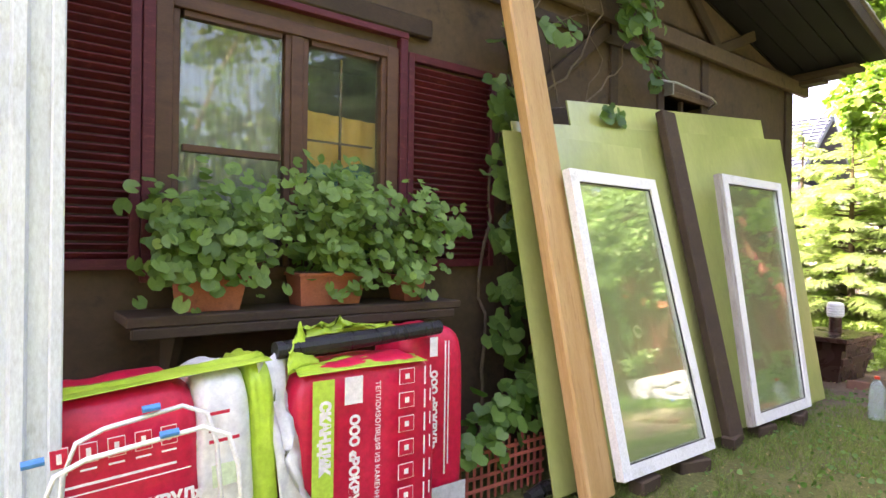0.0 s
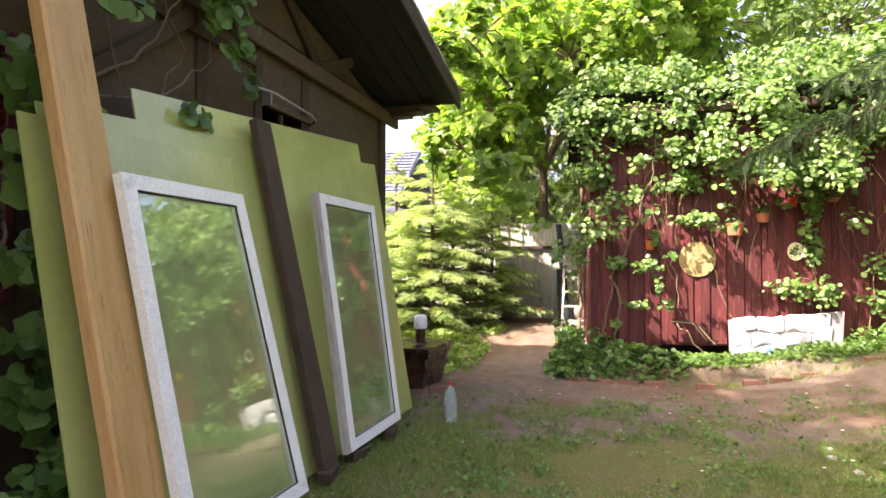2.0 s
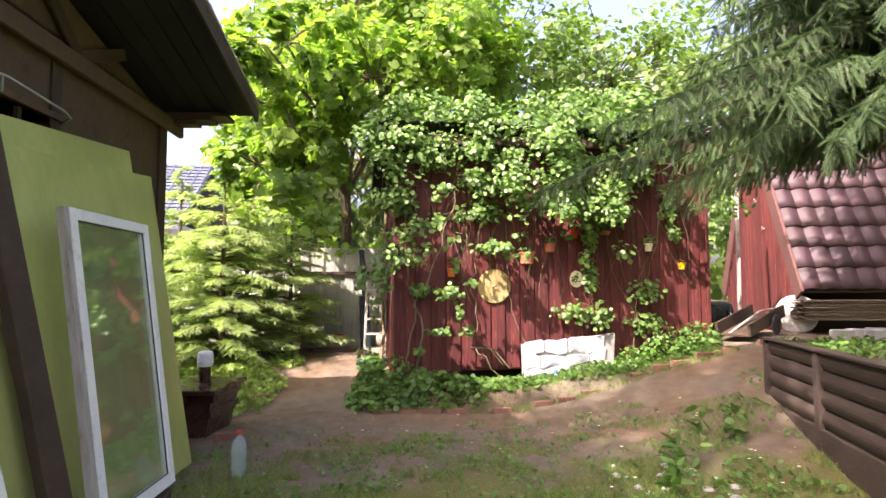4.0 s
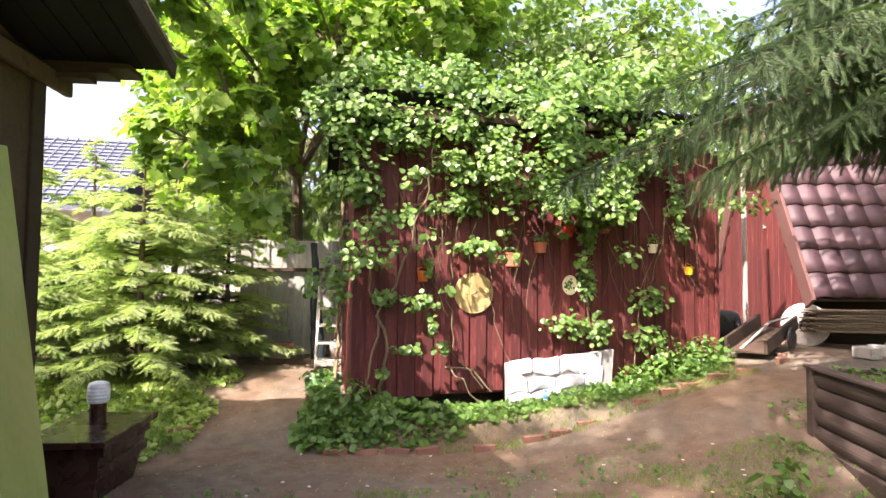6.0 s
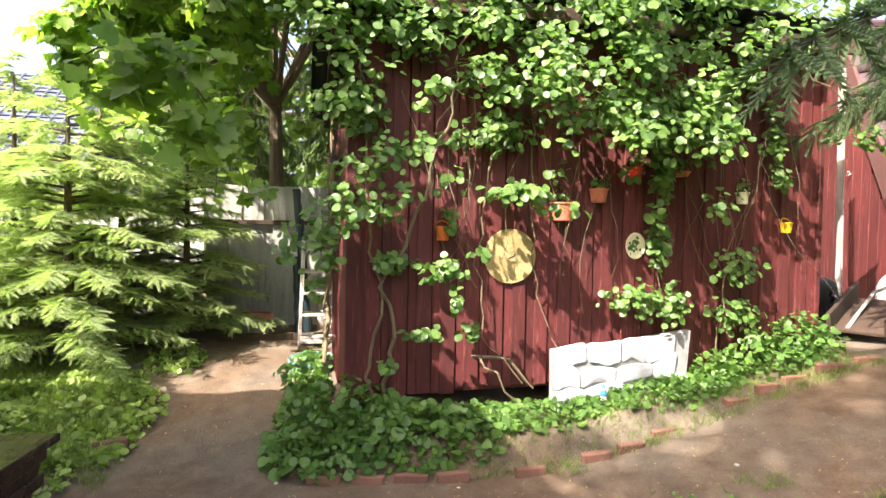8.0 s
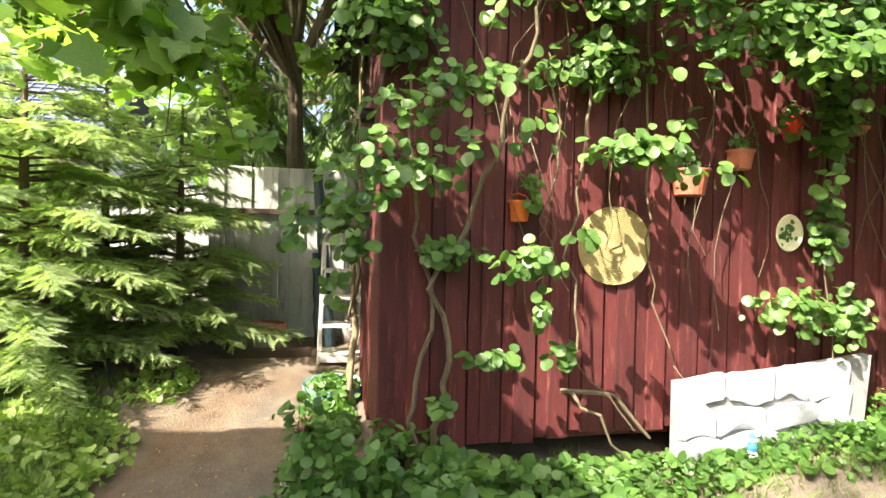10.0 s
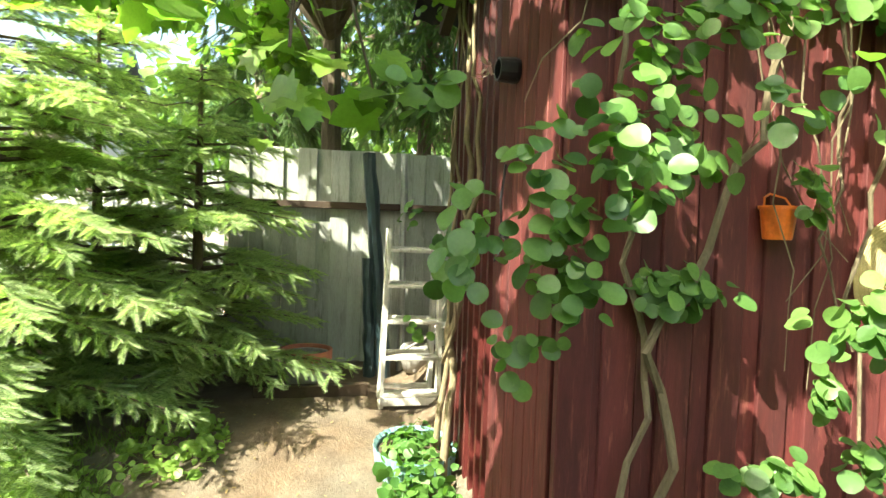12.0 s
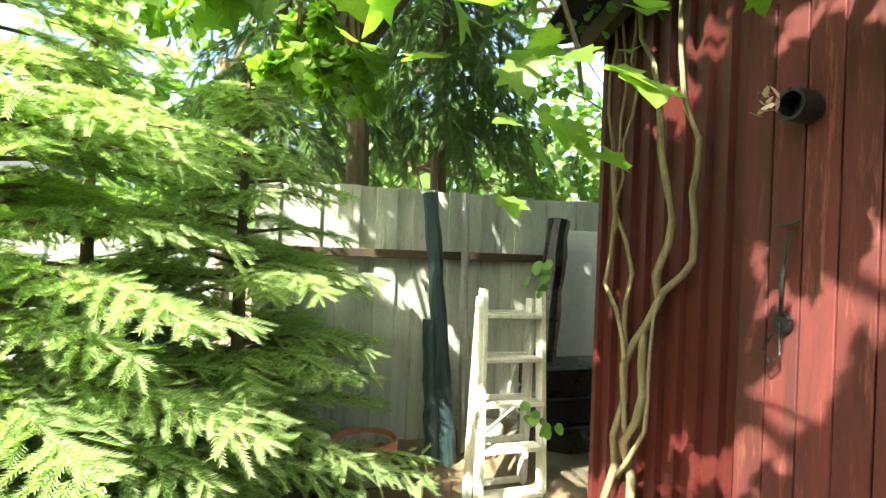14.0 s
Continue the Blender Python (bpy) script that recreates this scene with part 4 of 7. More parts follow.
    for p in ((-0.2, -0.16, 0.862), (0.12, -0.155, 0.88), (0.1, 0.0, 0.92)):
        part("tape", tube(B(), [Vector(p), Vector(p) + Vector((0.05, 0, 0.004))], 0.011, 8), "blue_plastic", f, "blue tape")


M["pale_print"] = surface("pale_green_print", (0.62, 0.75, 0.5), (0.66, 0.78, 0.54), None, 3, (1, 1, 1), 50, 0.5, relief=0.0, tone=0.0)
packs()


def lattice_fence():
    t = thing("lattice_edging", "low dull red plastic garden lattice edging", "garden edging", HM @ pose(-5.55, -0.62, 0.0))
    for i in range(15):
        part("picket", box(B(), i * 0.052, i * 0.052 + 0.02, -0.006, 0.006, 0.0, 0.3 + 0.03 * (i % 2), 0.004), "fence_red", t)
    for z in (0.06, 0.13, 0.2, 0.26):
        part("rail", box(B(), -0.01, 0.76, -0.012, -0.0065, z, z + 0.022, 0.003), "fence_red", t)
    k = thing("black_cable_reel", "small black crumpled film bundle lying on the ground", "film bundle", HM @ pose(-5.0, -0.8, 0.0))
    part("film", tube(B(), [(-0.1, 0, 0.04), (0.05, 0.02, 0.045), (0.2, 0.0, 0.04), (0.3, 0.05, 0.05)], [0.03, 0.045, 0.05, 0.03], 9), "black", k)


lattice_fence()


# ---- geraniums on the shelf ----
def shelf_and_pots():
    t = thing("plant_shelf", "dark weathered plank shelf on brackets under the window", "shelf", HM @ pose(-7.0, 0, 1.05))
    part("plank", box(B(), 0, 1.75, -0.38, -0.03, 0.0, 0.045, 0.006), "dark_wood", t)
    part("plank", box(B(), 0.02, 1.7, -0.385, -0.34, -0.05, -0.002, 0.006), "dark_wood", t)
    for x in (0.2, 1.5):
        part("bracket", slab(B(), [(-0.32, -0.052), (-0.001, -0.052), (-0.001, -0.42), (-0.05, -0.42)], 0, x, x + 0.035), "dark_wood", t)
    rng = np.random.default_rng(8)
    specs = [(-6.76, 0.28, 0.15, -6.85, -6.3, 0.36, 0), (-6.20, 0.36, 0.15, -6.2, -5.75, 0.5, 1), (-5.58, 0.14, 0.13, -5.72, -5.4, 0.42, 2)]
    for x, w, h, a, b, top, k in specs:
        lab = ("terracotta plastic planter box with a bushy green geranium on the shelf", "long terracotta planter with tall green geraniums on the shelf", "small terracotta pot with a spreading geranium on the shelf")[k]
        p = thing("geranium_planter", lab, "potted plant", HM @ pose(x, -0.2, 1.096), "geraniums on the shelf")
        bm = B()
        lo = [bm.verts.new((sx * (w - 0.03), sy * 0.075, 0)) for sx, sy in ((-0.0, -1), (1, -1), (1, 1), (0, 1))]
        hi = [bm.verts.new((-0.015 if sx == 0 else w, sy * 0.095, h)) for sx, sy in ((0, -1), (1, -1), (1, 1), (0, 1))]
        for i in range(4):
            bm.faces.new((lo[i], lo[(i + 1) % 4], hi[(i + 1) % 4], hi[i]))
        bm.faces.new(lo[::-1])
        bm.faces.new(hi)
        part("pot", bm, "terracotta", p)
        part("rim", box(B(), -0.025, w + 0.01, -0.105, 0.105, h + 0.001, h + 0.018, 0.004), "terracotta", p)
        part("soil", box(B(), 0, w - 0.015, -0.085, 0.085, h + 0.0185, h + 0.022), "soil", p)
        pts, nr, st = [], [], B()
        for s in range(22 if k != 2 else 9):
            bx = rng.uniform(0.03, w - 0.03)
            tx = (a - x) + rng.random() * (b - a)
            tip = np.array([tx, rng.uniform(-0.22, 0.1), h + rng.uniform(0.05, top)])
            c0 = np.array([bx, 0, h])
            midp = (c0 + tip) / 2 + np.array([0, 0, 0.05])
            tube(st, [c0, midp, tip], 0.004, 4)
            m = 26
            q = tip + rng.normal(0, 1, (m, 3)) * (0.065, 0.06, 0.07)
            pts.append(q)
            nr.append(np.tile((0, -0.8, 0.6), (m, 1)) + rng.normal(0, 0.2, (m, 3)))
        for s in range(3 if k != 1 else 5):
            bx = rng.uniform(0.05, w)
            for j in range(9):
                z = h - 0.05 + j * 0.05
                q = np.array([[bx + rng.normal(0, 0.04) + (b - x) * 0.3 * (k == 2), -0.06 + rng.normal(0, 0.04), z + top * 0.5]])
                pts.append(q)
                nr.append(np.array([[0, -0.6, 0.7]]))
        # a few leaves hang over the rim
        m = 40
        q = np.stack([rng.uniform(a - x + 0.05, b - x - 0.02, m), rng.uniform(-0.2, -0.1, m), rng.uniform(0.02, h + 0.12, m)], 1)
        keep = rng.random(m) < np.clip((q[:, 2]) / h, 0.25, 1)
        pts.append(q[keep])
        nr.append(np.tile((0, -0.8, 0.5), (keep.sum(), 1)))
        part("stem", st, "herb_leaf", p)
        leaves("foliage", np.concatenate(pts), np.concatenate(nr), 0.07, "round_lobe", "geranium_leaf", p, rng, 0.3, 0.4, tag="stuff")


_shape = leaf_shape


def leaf_shape(kind):
    if kind == "round_lobe":
        n = 12
        out = []
        for i in range(n):
            a = -math.pi / 2 + 0.35 + (2 * math.pi - 0.7) * i / (n - 1)
            r = 0.5 * (1 - 0.07 * (i % 2))
            out.append((r * math.cos(a), 0.5 + r * math.sin(a)))
        out.append((0, 0.38))
        vs = np.array([(0, 0.45, -0.05)] + [(x, y, 0.12 * ((x * x) + (y - 0.5) ** 2) + 0.03 * math.sin(9 * x)) for x, y in out])
        n = len(out)
        return vs, np.array([(0, 1 + i, 1 + (i + 1) % n) for i in range(n)])
    return _shape(kind)


shelf_and_pots()

# ---- the red shed ----
SX, SY0, SY1 = 9.24, -5.05, -0.47  # its plank front faces -x


def build_shed():
    t = thing("shed", "dark red plank shed overgrown with climbing plants", "shed", pose(SX, SY1, 0), "", "structure")
    M_ = Matrix()
    D = 1.6
    bm = B()
    box(bm, 0.03, 0.06, SY0 - SY1, 0, 0.4, 3.55)
    part("wall_front", bm, "shed_wood", t)
    # side wall turned a little from square: a boarded door, then ribbed sheet
    S = Matrix.Rotation(radians(1), 4, "Z")
    part("wall_side", slab(B(), [(0.03, 0.3), (D, 0.3), (D, 2.98), (0.03, 3.55)], 1, -0.05, -0.01), "shed_wood", t)
    part("corner_board", box(B(), -0.012, 0.028, -0.1, 0.03, 0.35, 3.5, 0.004), "shed_wood", t)
    door = part("door_1", box(B(), 0.06, 0.76, 0.0, 0.012, 0.42, 2.75, 0.003, S), "shed_wood", t, "boarded red door with an iron latch")
    tagged(door, kind="structure")
    for i in range(6):
        part("door_board", box(B(), 0.062 + i * 0.116, 0.062 + i * 0.116 + 0.11, 0.0125, 0.03, 0.4, 2.74, 0.003, S), "shed_wood", door)
    bm = B()
    lathe(bm, [(0.03, 0), (0.035, 0.01), (0.028, 0.02), (0.0, 0.022)], 14, S @ Matrix.Translation((0.57, 0.03, 1.68)) @ Matrix.Rotation(radians(-90), 4, "X"))
    tube(bm, [S @ Vector((0.55, 0.055, 1.97)), S @ Vector((0.555, 0.07, 1.82)), S @ Vector((0.565, 0.06, 1.7))], 0.006, 6)
    tube(bm, [S @ Vector((0.52, 0.05, 2.0)), S @ Vector((0.59, 0.05, 1.99))], 0.006, 6)
    tube(bm, [S @ Vector((0.57, 0.06, 1.68)), S @ Vector((0.55, 0.075, 1.58)), S @ Vector((0.58, 0.08, 1.55)), S @ Vector((0.61, 0.075, 1.59)), S @ Vector((0.57, 0.06, 1.68))], 0.004, 5)
    part("latch", bm, "black", door, "black iron latch with a ring")
    bm = lathe(B(), [(0.0, 0.0), (0.05, 0.0), (0.055, 0.02), (0.05, 0.09), (0.04, 0.09), (0.04, 0.02), (0.0, 0.02)], 16, S @ Matrix.Translation((0.51, 0.03, 2.36)) @ Matrix.Rotation(radians(-90), 4, "X"))
    part("lamp_cup", bm, "black", door, "small black cup fixed to the door")
    rngf = np.random.default_rng(15)
    p, d = clump(rngf, (0.55, 0.16, 2.37), (0.04, 0.03, 0.04), 12, 0.2)
    leaves("cloth_flower", p, d, 0.05, "narrow", "petal", door, rngf, 0.4, label="faded pink and yellow cloth flower", tag="stuff")
    # ribbed sheet on the rest of the side
    prof = []
    x = 0.78
    while x < D:
        prof += [(x, 0.0), (x + 0.035, 0.0), (x + 0.045, 0.028), (x + 0.075, 0.028), (x + 0.085, 0.0)]
        x += 0.105
    bm = B()
    rows = [(bm.verts.new((a, b, 0.3)), bm.verts.new((a, b, 3.6 - 0.38 * a))) for a, b in prof]
    for a, b in zip(rows, rows[1:]):
        bm.faces.new((a[0], b[0], b[1], a[1]))
    bmesh.ops.transform(bm, matrix=S, verts=bm.verts[:])
    part("ribbed_sheet", bm, "shed_metal", t)
    # roof: sheet with corrugated edge, fascia, back
    def rz(x):
        return 3.66 - 0.38 * x
    bm = B()
    ny = 120
    y0, y1 = SY0 - SY1 - 0.25, 0.3
    rows = []
    for i in range(ny + 1):
        y = y0 + (y1 - y0) * i / ny
        w = 0.014 * math.sin(i * 1.6)
        rows.append([bm.verts.new((xx, y, rz(xx) + w)) for xx in (-0.3, 0.9, 1.82)])
    for a, b in zip(rows, rows[1:]):
        for k in range(2):
            bm.faces.new((a[k], a[k + 1], b[k + 1], b[k]))
    r = bmesh.ops.extrude_face_region(bm, geom=bm.faces[:])
    bmesh.ops.translate(bm, verts=[v for v in r["geom"] if isinstance(v, bmesh.types.BMVert)], vec=(0, 0, 0.012))
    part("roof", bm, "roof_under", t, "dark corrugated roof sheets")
    part("fascia", box(B(), -0.26, -0.22, y0, 0.25, 3.5, 3.63, 0.005), "dark_wood", t)
    part("rafter_end", slab(B(), [(0.0, 3.42), (1.64, 2.84), (1.64, 2.94), (0.0, 3.54)], 1, 0.1, 0.16), "dark_wood", t)
    part("wall_back", box(B(), D, D + 0.05, SY0 - SY1, -0.3, 0.3, 2.9), "shed_wood", t)
    part("wall_side", box(B(), 0.03, D, SY0 - SY1, SY0 - SY1 + 0.03, 0.3, 2.9), "shed_wood", t)
    part("upper_board", box(B(), -0.02, 0.0, SY0 - SY1, 0.0, 3.38, 3.5, 0.005), "dark_wood", t)
    # front planks: wide boards with narrower proud ones over their joints
    rng = random.Random(3)
    y = SY0 - SY1
    k = 0
    while y < -0.1:
        w = 0.098 + rng.random() * 0.014
        proud = 0.018 if k % 2 else 0.0
        zb = 0.36 + 0.16 * (-y / 4.8) + rng.random() * 0.05
        bm = box(B(), -0.012 - proud + 0.0, 0.012 - proud * 0.6, 0, w + (0.02 if k % 2 else -0.012), zb, 3.44, 0.003)
        ang = (rng.random() - 0.5) * 0.25
        part("plank", bm, "shed_wood", t, at=pose(rng.random() * 0.004, y, 0, ang, 0, 0))
        y += w
        k += 1
    part("end_post", box(B(), -0.03, 0.03, SY0 - SY1 - 0.06, SY0 - SY1 - 0.005, 0.55, 3.4, 0.005), "shed_wood", t, "faded red end post")


build_shed()


def hat():
    t = thing("straw_hat", "round flat plaited straw hat hanging on the red shed wall", "hat", pose(SX - 0.04, -1.83, 1.56, 0, 90, 0) @ Matrix.Rotation(radians(180), 4, "X"))
    bm = B()
    rings = 22
    prof = []
    for i in range(rings):
        r = 0.235 * (1 - i / rings)
        z = 0.004 + 0.004 * (r < 0.1)
        prof += [(r, z), (r - 0.004, z + 0.003), (r - 0.009, z)]
    prof = [(0.235, 0.0)] + [(max(a, 0.0015), b) for a, b in prof] + [(0.0, 0.012)]
    lathe(bm, prof, 40)
    for v in bm.verts:
        v.co.z += 0.006 * math.sin(3 * math.atan2(v.co.y, v.co.x)) * v.co.xy.length / 0.23
    part("weave", bm, "straw", t)
    kn = tube(B(), [(0.02, -0.03, 0.03), (0, 0.02, 0.04), (-0.02, 0.03, 0.03)], 0.006, 5)
    part("knot", kn, "black", t)


M_hat = hat()


def cup(y, z, material, label, r=0.055, h=0.1, plant=False, seed=1, name="hanging_pot"):
    t = thing(name, label, "plant pot", pose(SX - 0.08, y, z - h / 2), "pots on the shed wall")
    part("pot", lathe(B(), [(0.0, 0.0), (r * 0.72, 0.0), (r * 0.78, 0.006), (r * 0.98, h - 0.012), (r * 1.08, h - 0.012), (r * 1.08, h), (r * 0.95, h), (r * 0.9, h * 0.7), (0.0, h * 0.7)], 20), material, t, smooth=False)
    part("handle", tube(B(), [(0, -r, h - 0.01), (0.02, -r * 0.7, h + 0.03), (0.045, 0, h + 0.045), (0.02, r * 0.7, h + 0.03), (0, r, h - 0.01)], 0.004, 5), material, t)
    if plant:
        rng = np.random.default_rng(seed)
        p, d = clump(rng, (-0.01, 0, h + 0.05), (0.07, 0.11, 0.08), 40, 0.2)
        leaves("foliage", p, d + (-.5, 0, .5), 0.035, "round", "herb_leaf", t, rng, 0.4, tag="stuff")


cup(-4.63, 1.85, "yellow_plastic", "small yellow plastic pot hanging on the red shed wall", 0.055, 0.1)
cup(-4.12, 2.12, "cream_plastic", "small cream plastic pot with a sprig on the red shed wall", 0.06, 0.11, True, 2)
cup(-2.99, 2.30, "red_plastic", "small bright red pot with a plant on the red shed wall", 0.06, 0.12, True, 3)
cup(-1.22, 1.75, "orange_plastic", "small orange plastic basket pot on the red shed wall", 0.062, 0.12)
cup(-2.29, 1.95, "terracotta", "half-round terracotta wall pot with a trailing plant", 0.11, 0.16, True, 4)
cup(-2.63, 2.1, "terracotta", "brown wall pot with small flowers on a narrow ledge", 0.08, 0.12, True, 5)
cup(-3.45, 2.32, "terracotta", "small wall dish with a plant on the red shed wall", 0.08, 0.05, True, 6)


def plate():
    t = thing("wall_plate", "small oval pale plate with a plant picture on the shed wall", "plate", pose(SX - 0.03, -3.03, 1.66, 0, -90, 0))
    bm = lathe(B(), [(0.0, 0.0), (0.08, 0.0), (0.1, 0.012), (0.096, 0.02), (0.076, 0.01), (0.0, 0.01)], 28)
    for v in bm.verts:
        v.co.x *= 1.2
    part("dish", bm, "cream_plastic", t)
    rng = np.random.default_rng(11)
    p, d = clump(rng, (0, 0, 0.013), (0.08, 0.06, 0.004), 26, 0.1)
    leaves("relief_leaves", p, np.tile((0, 0, 1), (26, 1)), 0.03, "round", "herb_leaf", t, rng, 0.15, tag="stuff")


plate()


def stone_panel():
    t = thing("stone_relief", "low panel of pale mock stones standing against the shed", "stone panel", pose(SX - 0.16, -2.2, 0.26, 0, -3, 0))
    y0, y1, h = -1.32, 0.0, 0.56
    part("backing", slab(B(), [(0.0, 0.0), (0.02, 0.5), (-0.7, 0.56), (y0, 0.64), (y0 + 0.02, 0.1)], 0, 0.0, 0.07), "mortar", t)
    rng = random.Random(12)
    # irregular stones in three courses; neighbours share their jittered corners
    def cz(k, y):
        r = random.Random(k * 100 + int(round(y * 40)))
        top = 0.52 + 0.1 * (-y / 1.3)
        z = 0.01 + (top - 0.01) * k / 3
        return z + (r.random() - 0.5) * (0.1 if 0 < k < 3 else 0.05)
    for r in range(3):
        joints = [0.0 - 0.005]
        while joints[-1] > y0 + 0.2:
            joints.append(max(joints[-1] - 0.2 - rng.random() * 0.16, y0 + 0.01))
        for a, b in zip(joints, joints[1:]):
            mid = (a + b) / 2 + (rng.random() - 0.5) * 0.06
            sk = (rng.random() - 0.5) * 0.05
            poly = [(a, cz(r, a)), (mid, cz(r, mid)), (b, cz(r, b)), (b + sk, cz(r + 1, b)), (mid, cz(r + 1, mid)), (a + sk * 0.3, cz(r + 1, a))]
            c = (sum(p[0] for p in poly) / 6, sum(p[1] for p in poly) / 6)
            ring = []
            for i in range(6):
                p, q = poly[i], poly[(i + 1) % 6]
                for u in (0.12, 0.5, 0.88):
                    w = 0.014 * math.sin(math.pi * u) * (rng.random() - 0.3)
                    ring.append((p[0] + (q[0] - p[0]) * u, p[1] + (q[1] - p[1]) * u + w))
            n = len(ring)
            def sh(k):
                return [(c[0] + (p[0] - c[0]) * k, c[1] + (p[1] - c[1]) * k) for p in ring]
            bm = B()
            dep = 0.016 + rng.random() * 0.014
            rows = [[bm.verts.new((x, p[0], p[1])) for p in sh(k)] for x, k in ((0.0, 0.99), (-dep * 0.6, 0.975), (-dep, 0.9))]
            for A_, B_ in zip(rows, rows[1:]):
                for i in range(n):
                    bm.faces.new((A_[i], A_[(i + 1) % n], B_[(i + 1) % n], B_[i]))
            cv = bm.verts.new((-dep - 0.008, c[0], c[1]))
            for i in range(n):
                bm.faces.new((rows[2][i], rows[2][(i + 1) % n], cv))
            part("stone", bm, "stone", t)
    s = thing("garden_figurine", "tiny blue, white and red garden figurine standing before the stones", "figurine", pose(SX - 0.27, -2.62, g(SX - 0.3, -2.62)))
    part("body", lathe(B(), [(0.03, 0), (0.034, 0.03), (0.024, 0.07), (0.012, 0.085)], 12), "white", s)
    part("coat", lathe(B(), [(0.026, 0.06), (0.03, 0.085), (0.018, 0.115), (0.0, 0.118)], 12), "blue_plastic", s)
    part("hat", lathe(B(), [(0.017, 0.135), (0.019, 0.14), (0.008, 0.165), (0.0, 0.175)], 12), "blue_plastic", s)
    part("head", lathe(B(), [(0.012, 0.112), (0.018, 0.125), (0.015, 0.138), (0.0, 0.142)], 12), "cream_plastic", s)


stone_panel()


# ---- red A-frame outbuilding with a tiled roof ----
def build_aframe():
    m = pose(11.33, -7.45, 0.3, 0, 0, -17) @ Matrix.Scale(1.22, 4)
    t = thing("a_frame_hut", "dark red boarded A-frame hut with plum-coloured tiled roof", "outbuilding", m, "", "structure")
    top, half = 3.6, 1.42
    zb = 1.02
    k = half / (top - zb)
    bm = B()
    slab(bm, [(-half, zb), (half, zb), (0, top - 0.06)], 1, -0.06, -0.02)
    box(bm, -half * 0.75, half * 0.95, -0.06, -0.02, 0.1, zb)
    part("wall_end", bm, "shed_wood", t)
    x = -half * 0.95
    rng = random.Random(2)
    while x < half * 0.95:
        w = 0.15
        ztop = top - 0.1 - max(abs(x), abs(x + w)) / k
        z0 = 0.12 + 0.3 * (x > -0.2) * rng.random()
        if ztop > zb:
            part("wall_board", box(B(), x, x + w - 0.004, -0.019, 0.006 + 0.004 * rng.random(), z0, ztop, 0.003), "shed_wood", t)
        x += w
    # rake boards
    d = math.hypot(half, top - zb)
    for s in (-1, 1):
        bm = B()
        ang = math.atan2(top - zb, half)
        rot = Matrix.Translation((0, 0, top + 0.02)) @ (Matrix.Rotation(ang, 4, "Y") if s > 0 else Matrix.Rotation(math.pi - ang, 4, "Y"))
        box(bm, 0, d + 0.15, 0.0, 0.04, -0.11, 0.11, 0.006, rot)
        part("rake_board", bm, "dark_red_board", t)
        bm = B()
        box(bm, 0, d + 0.1, -3.4, -0.02, -0.02 if s > 0 else -0.0, 0.02, 0, rot)
        part("roof_deck", bm, "dark_wood", t)
    # tiles on the slope that faces the yard
    ang = math.atan2(top - zb, half)
    rot = Matrix.Translation((0, 0, top + 0.02)) @ Matrix.Rotation(math.pi - ang, 4, "Y")
    # local: x runs down the slope, -z is outward
    tb = B()
    W, Lh = 0.24, 0.37
    nx, nl = 11, 3
    grid = []
    for j in range(nl):
        u = j / (nl - 1)
        row = []
        for i in range(nx):
            a = i / (nx - 1)
            hgt = 0.042 * (0.5 - 0.5 * math.cos(2 * math.pi * a)) ** 0.6
            row.append(tb.verts.new((u * Lh, a * W, -0.02 - hgt - 0.026 * u)))
        grid.append(row)
    for a_, b_ in zip(grid, grid[1:]):
        for i in range(nx - 1):
            tb.faces.new((a_[i], a_[i + 1], b_[i + 1], b_[i]))
    low = [tb.verts.new((Lh, v.co.y, v.co.z + 0.024)) for v in grid[-1]]
    for i in range(nx - 1):
        tb.faces.new((grid[-1][i], grid[-1][i + 1], low[i + 1], low[i]))
    me = bpy.data.meshes.new("tile")
    tb.to_mesh(me)
    tb.free()
    me.materials.append(M["tile"])
    me.polygons.foreach_set("use_smooth", np.ones(len(me.polygons), dtype=bool))
    for r in range(9):
        for c in range(14):
            part("tile", me, None, t, at=rot @ pose(0.02 + r * (Lh - 0.04), -0.26 - c * W, 0))
    part("ridge", tube(B(), [(0, 0.02, top + 0.06), (0, -3.4, top + 0.06)], 0.07, 10), "tile", t)
    part("wall_side", box(B(), -half + 0.55, -half + 0.59, -3.4, -0.1, -0.1, zb + 0.6), "dark_wood", t)
    for z, x in ((2.35, -0.15), (1.9, -0.42)):
        part("hook", tube(B(), [(x, 0.01, z), (x, 0.05, z - 0.02), (x - 0.04, 0.06, z + 0.02)], 0.012, 6), "rail", t)


M["dark_red_board"] = surface("dark_red_board", (0.10, 0.045, 0.04), (0.13, 0.06, 0.05), (0.08, 0.05, 0.045), 4, (1, 3, 3), 50, 0.8, relief=0.3)
build_aframe()


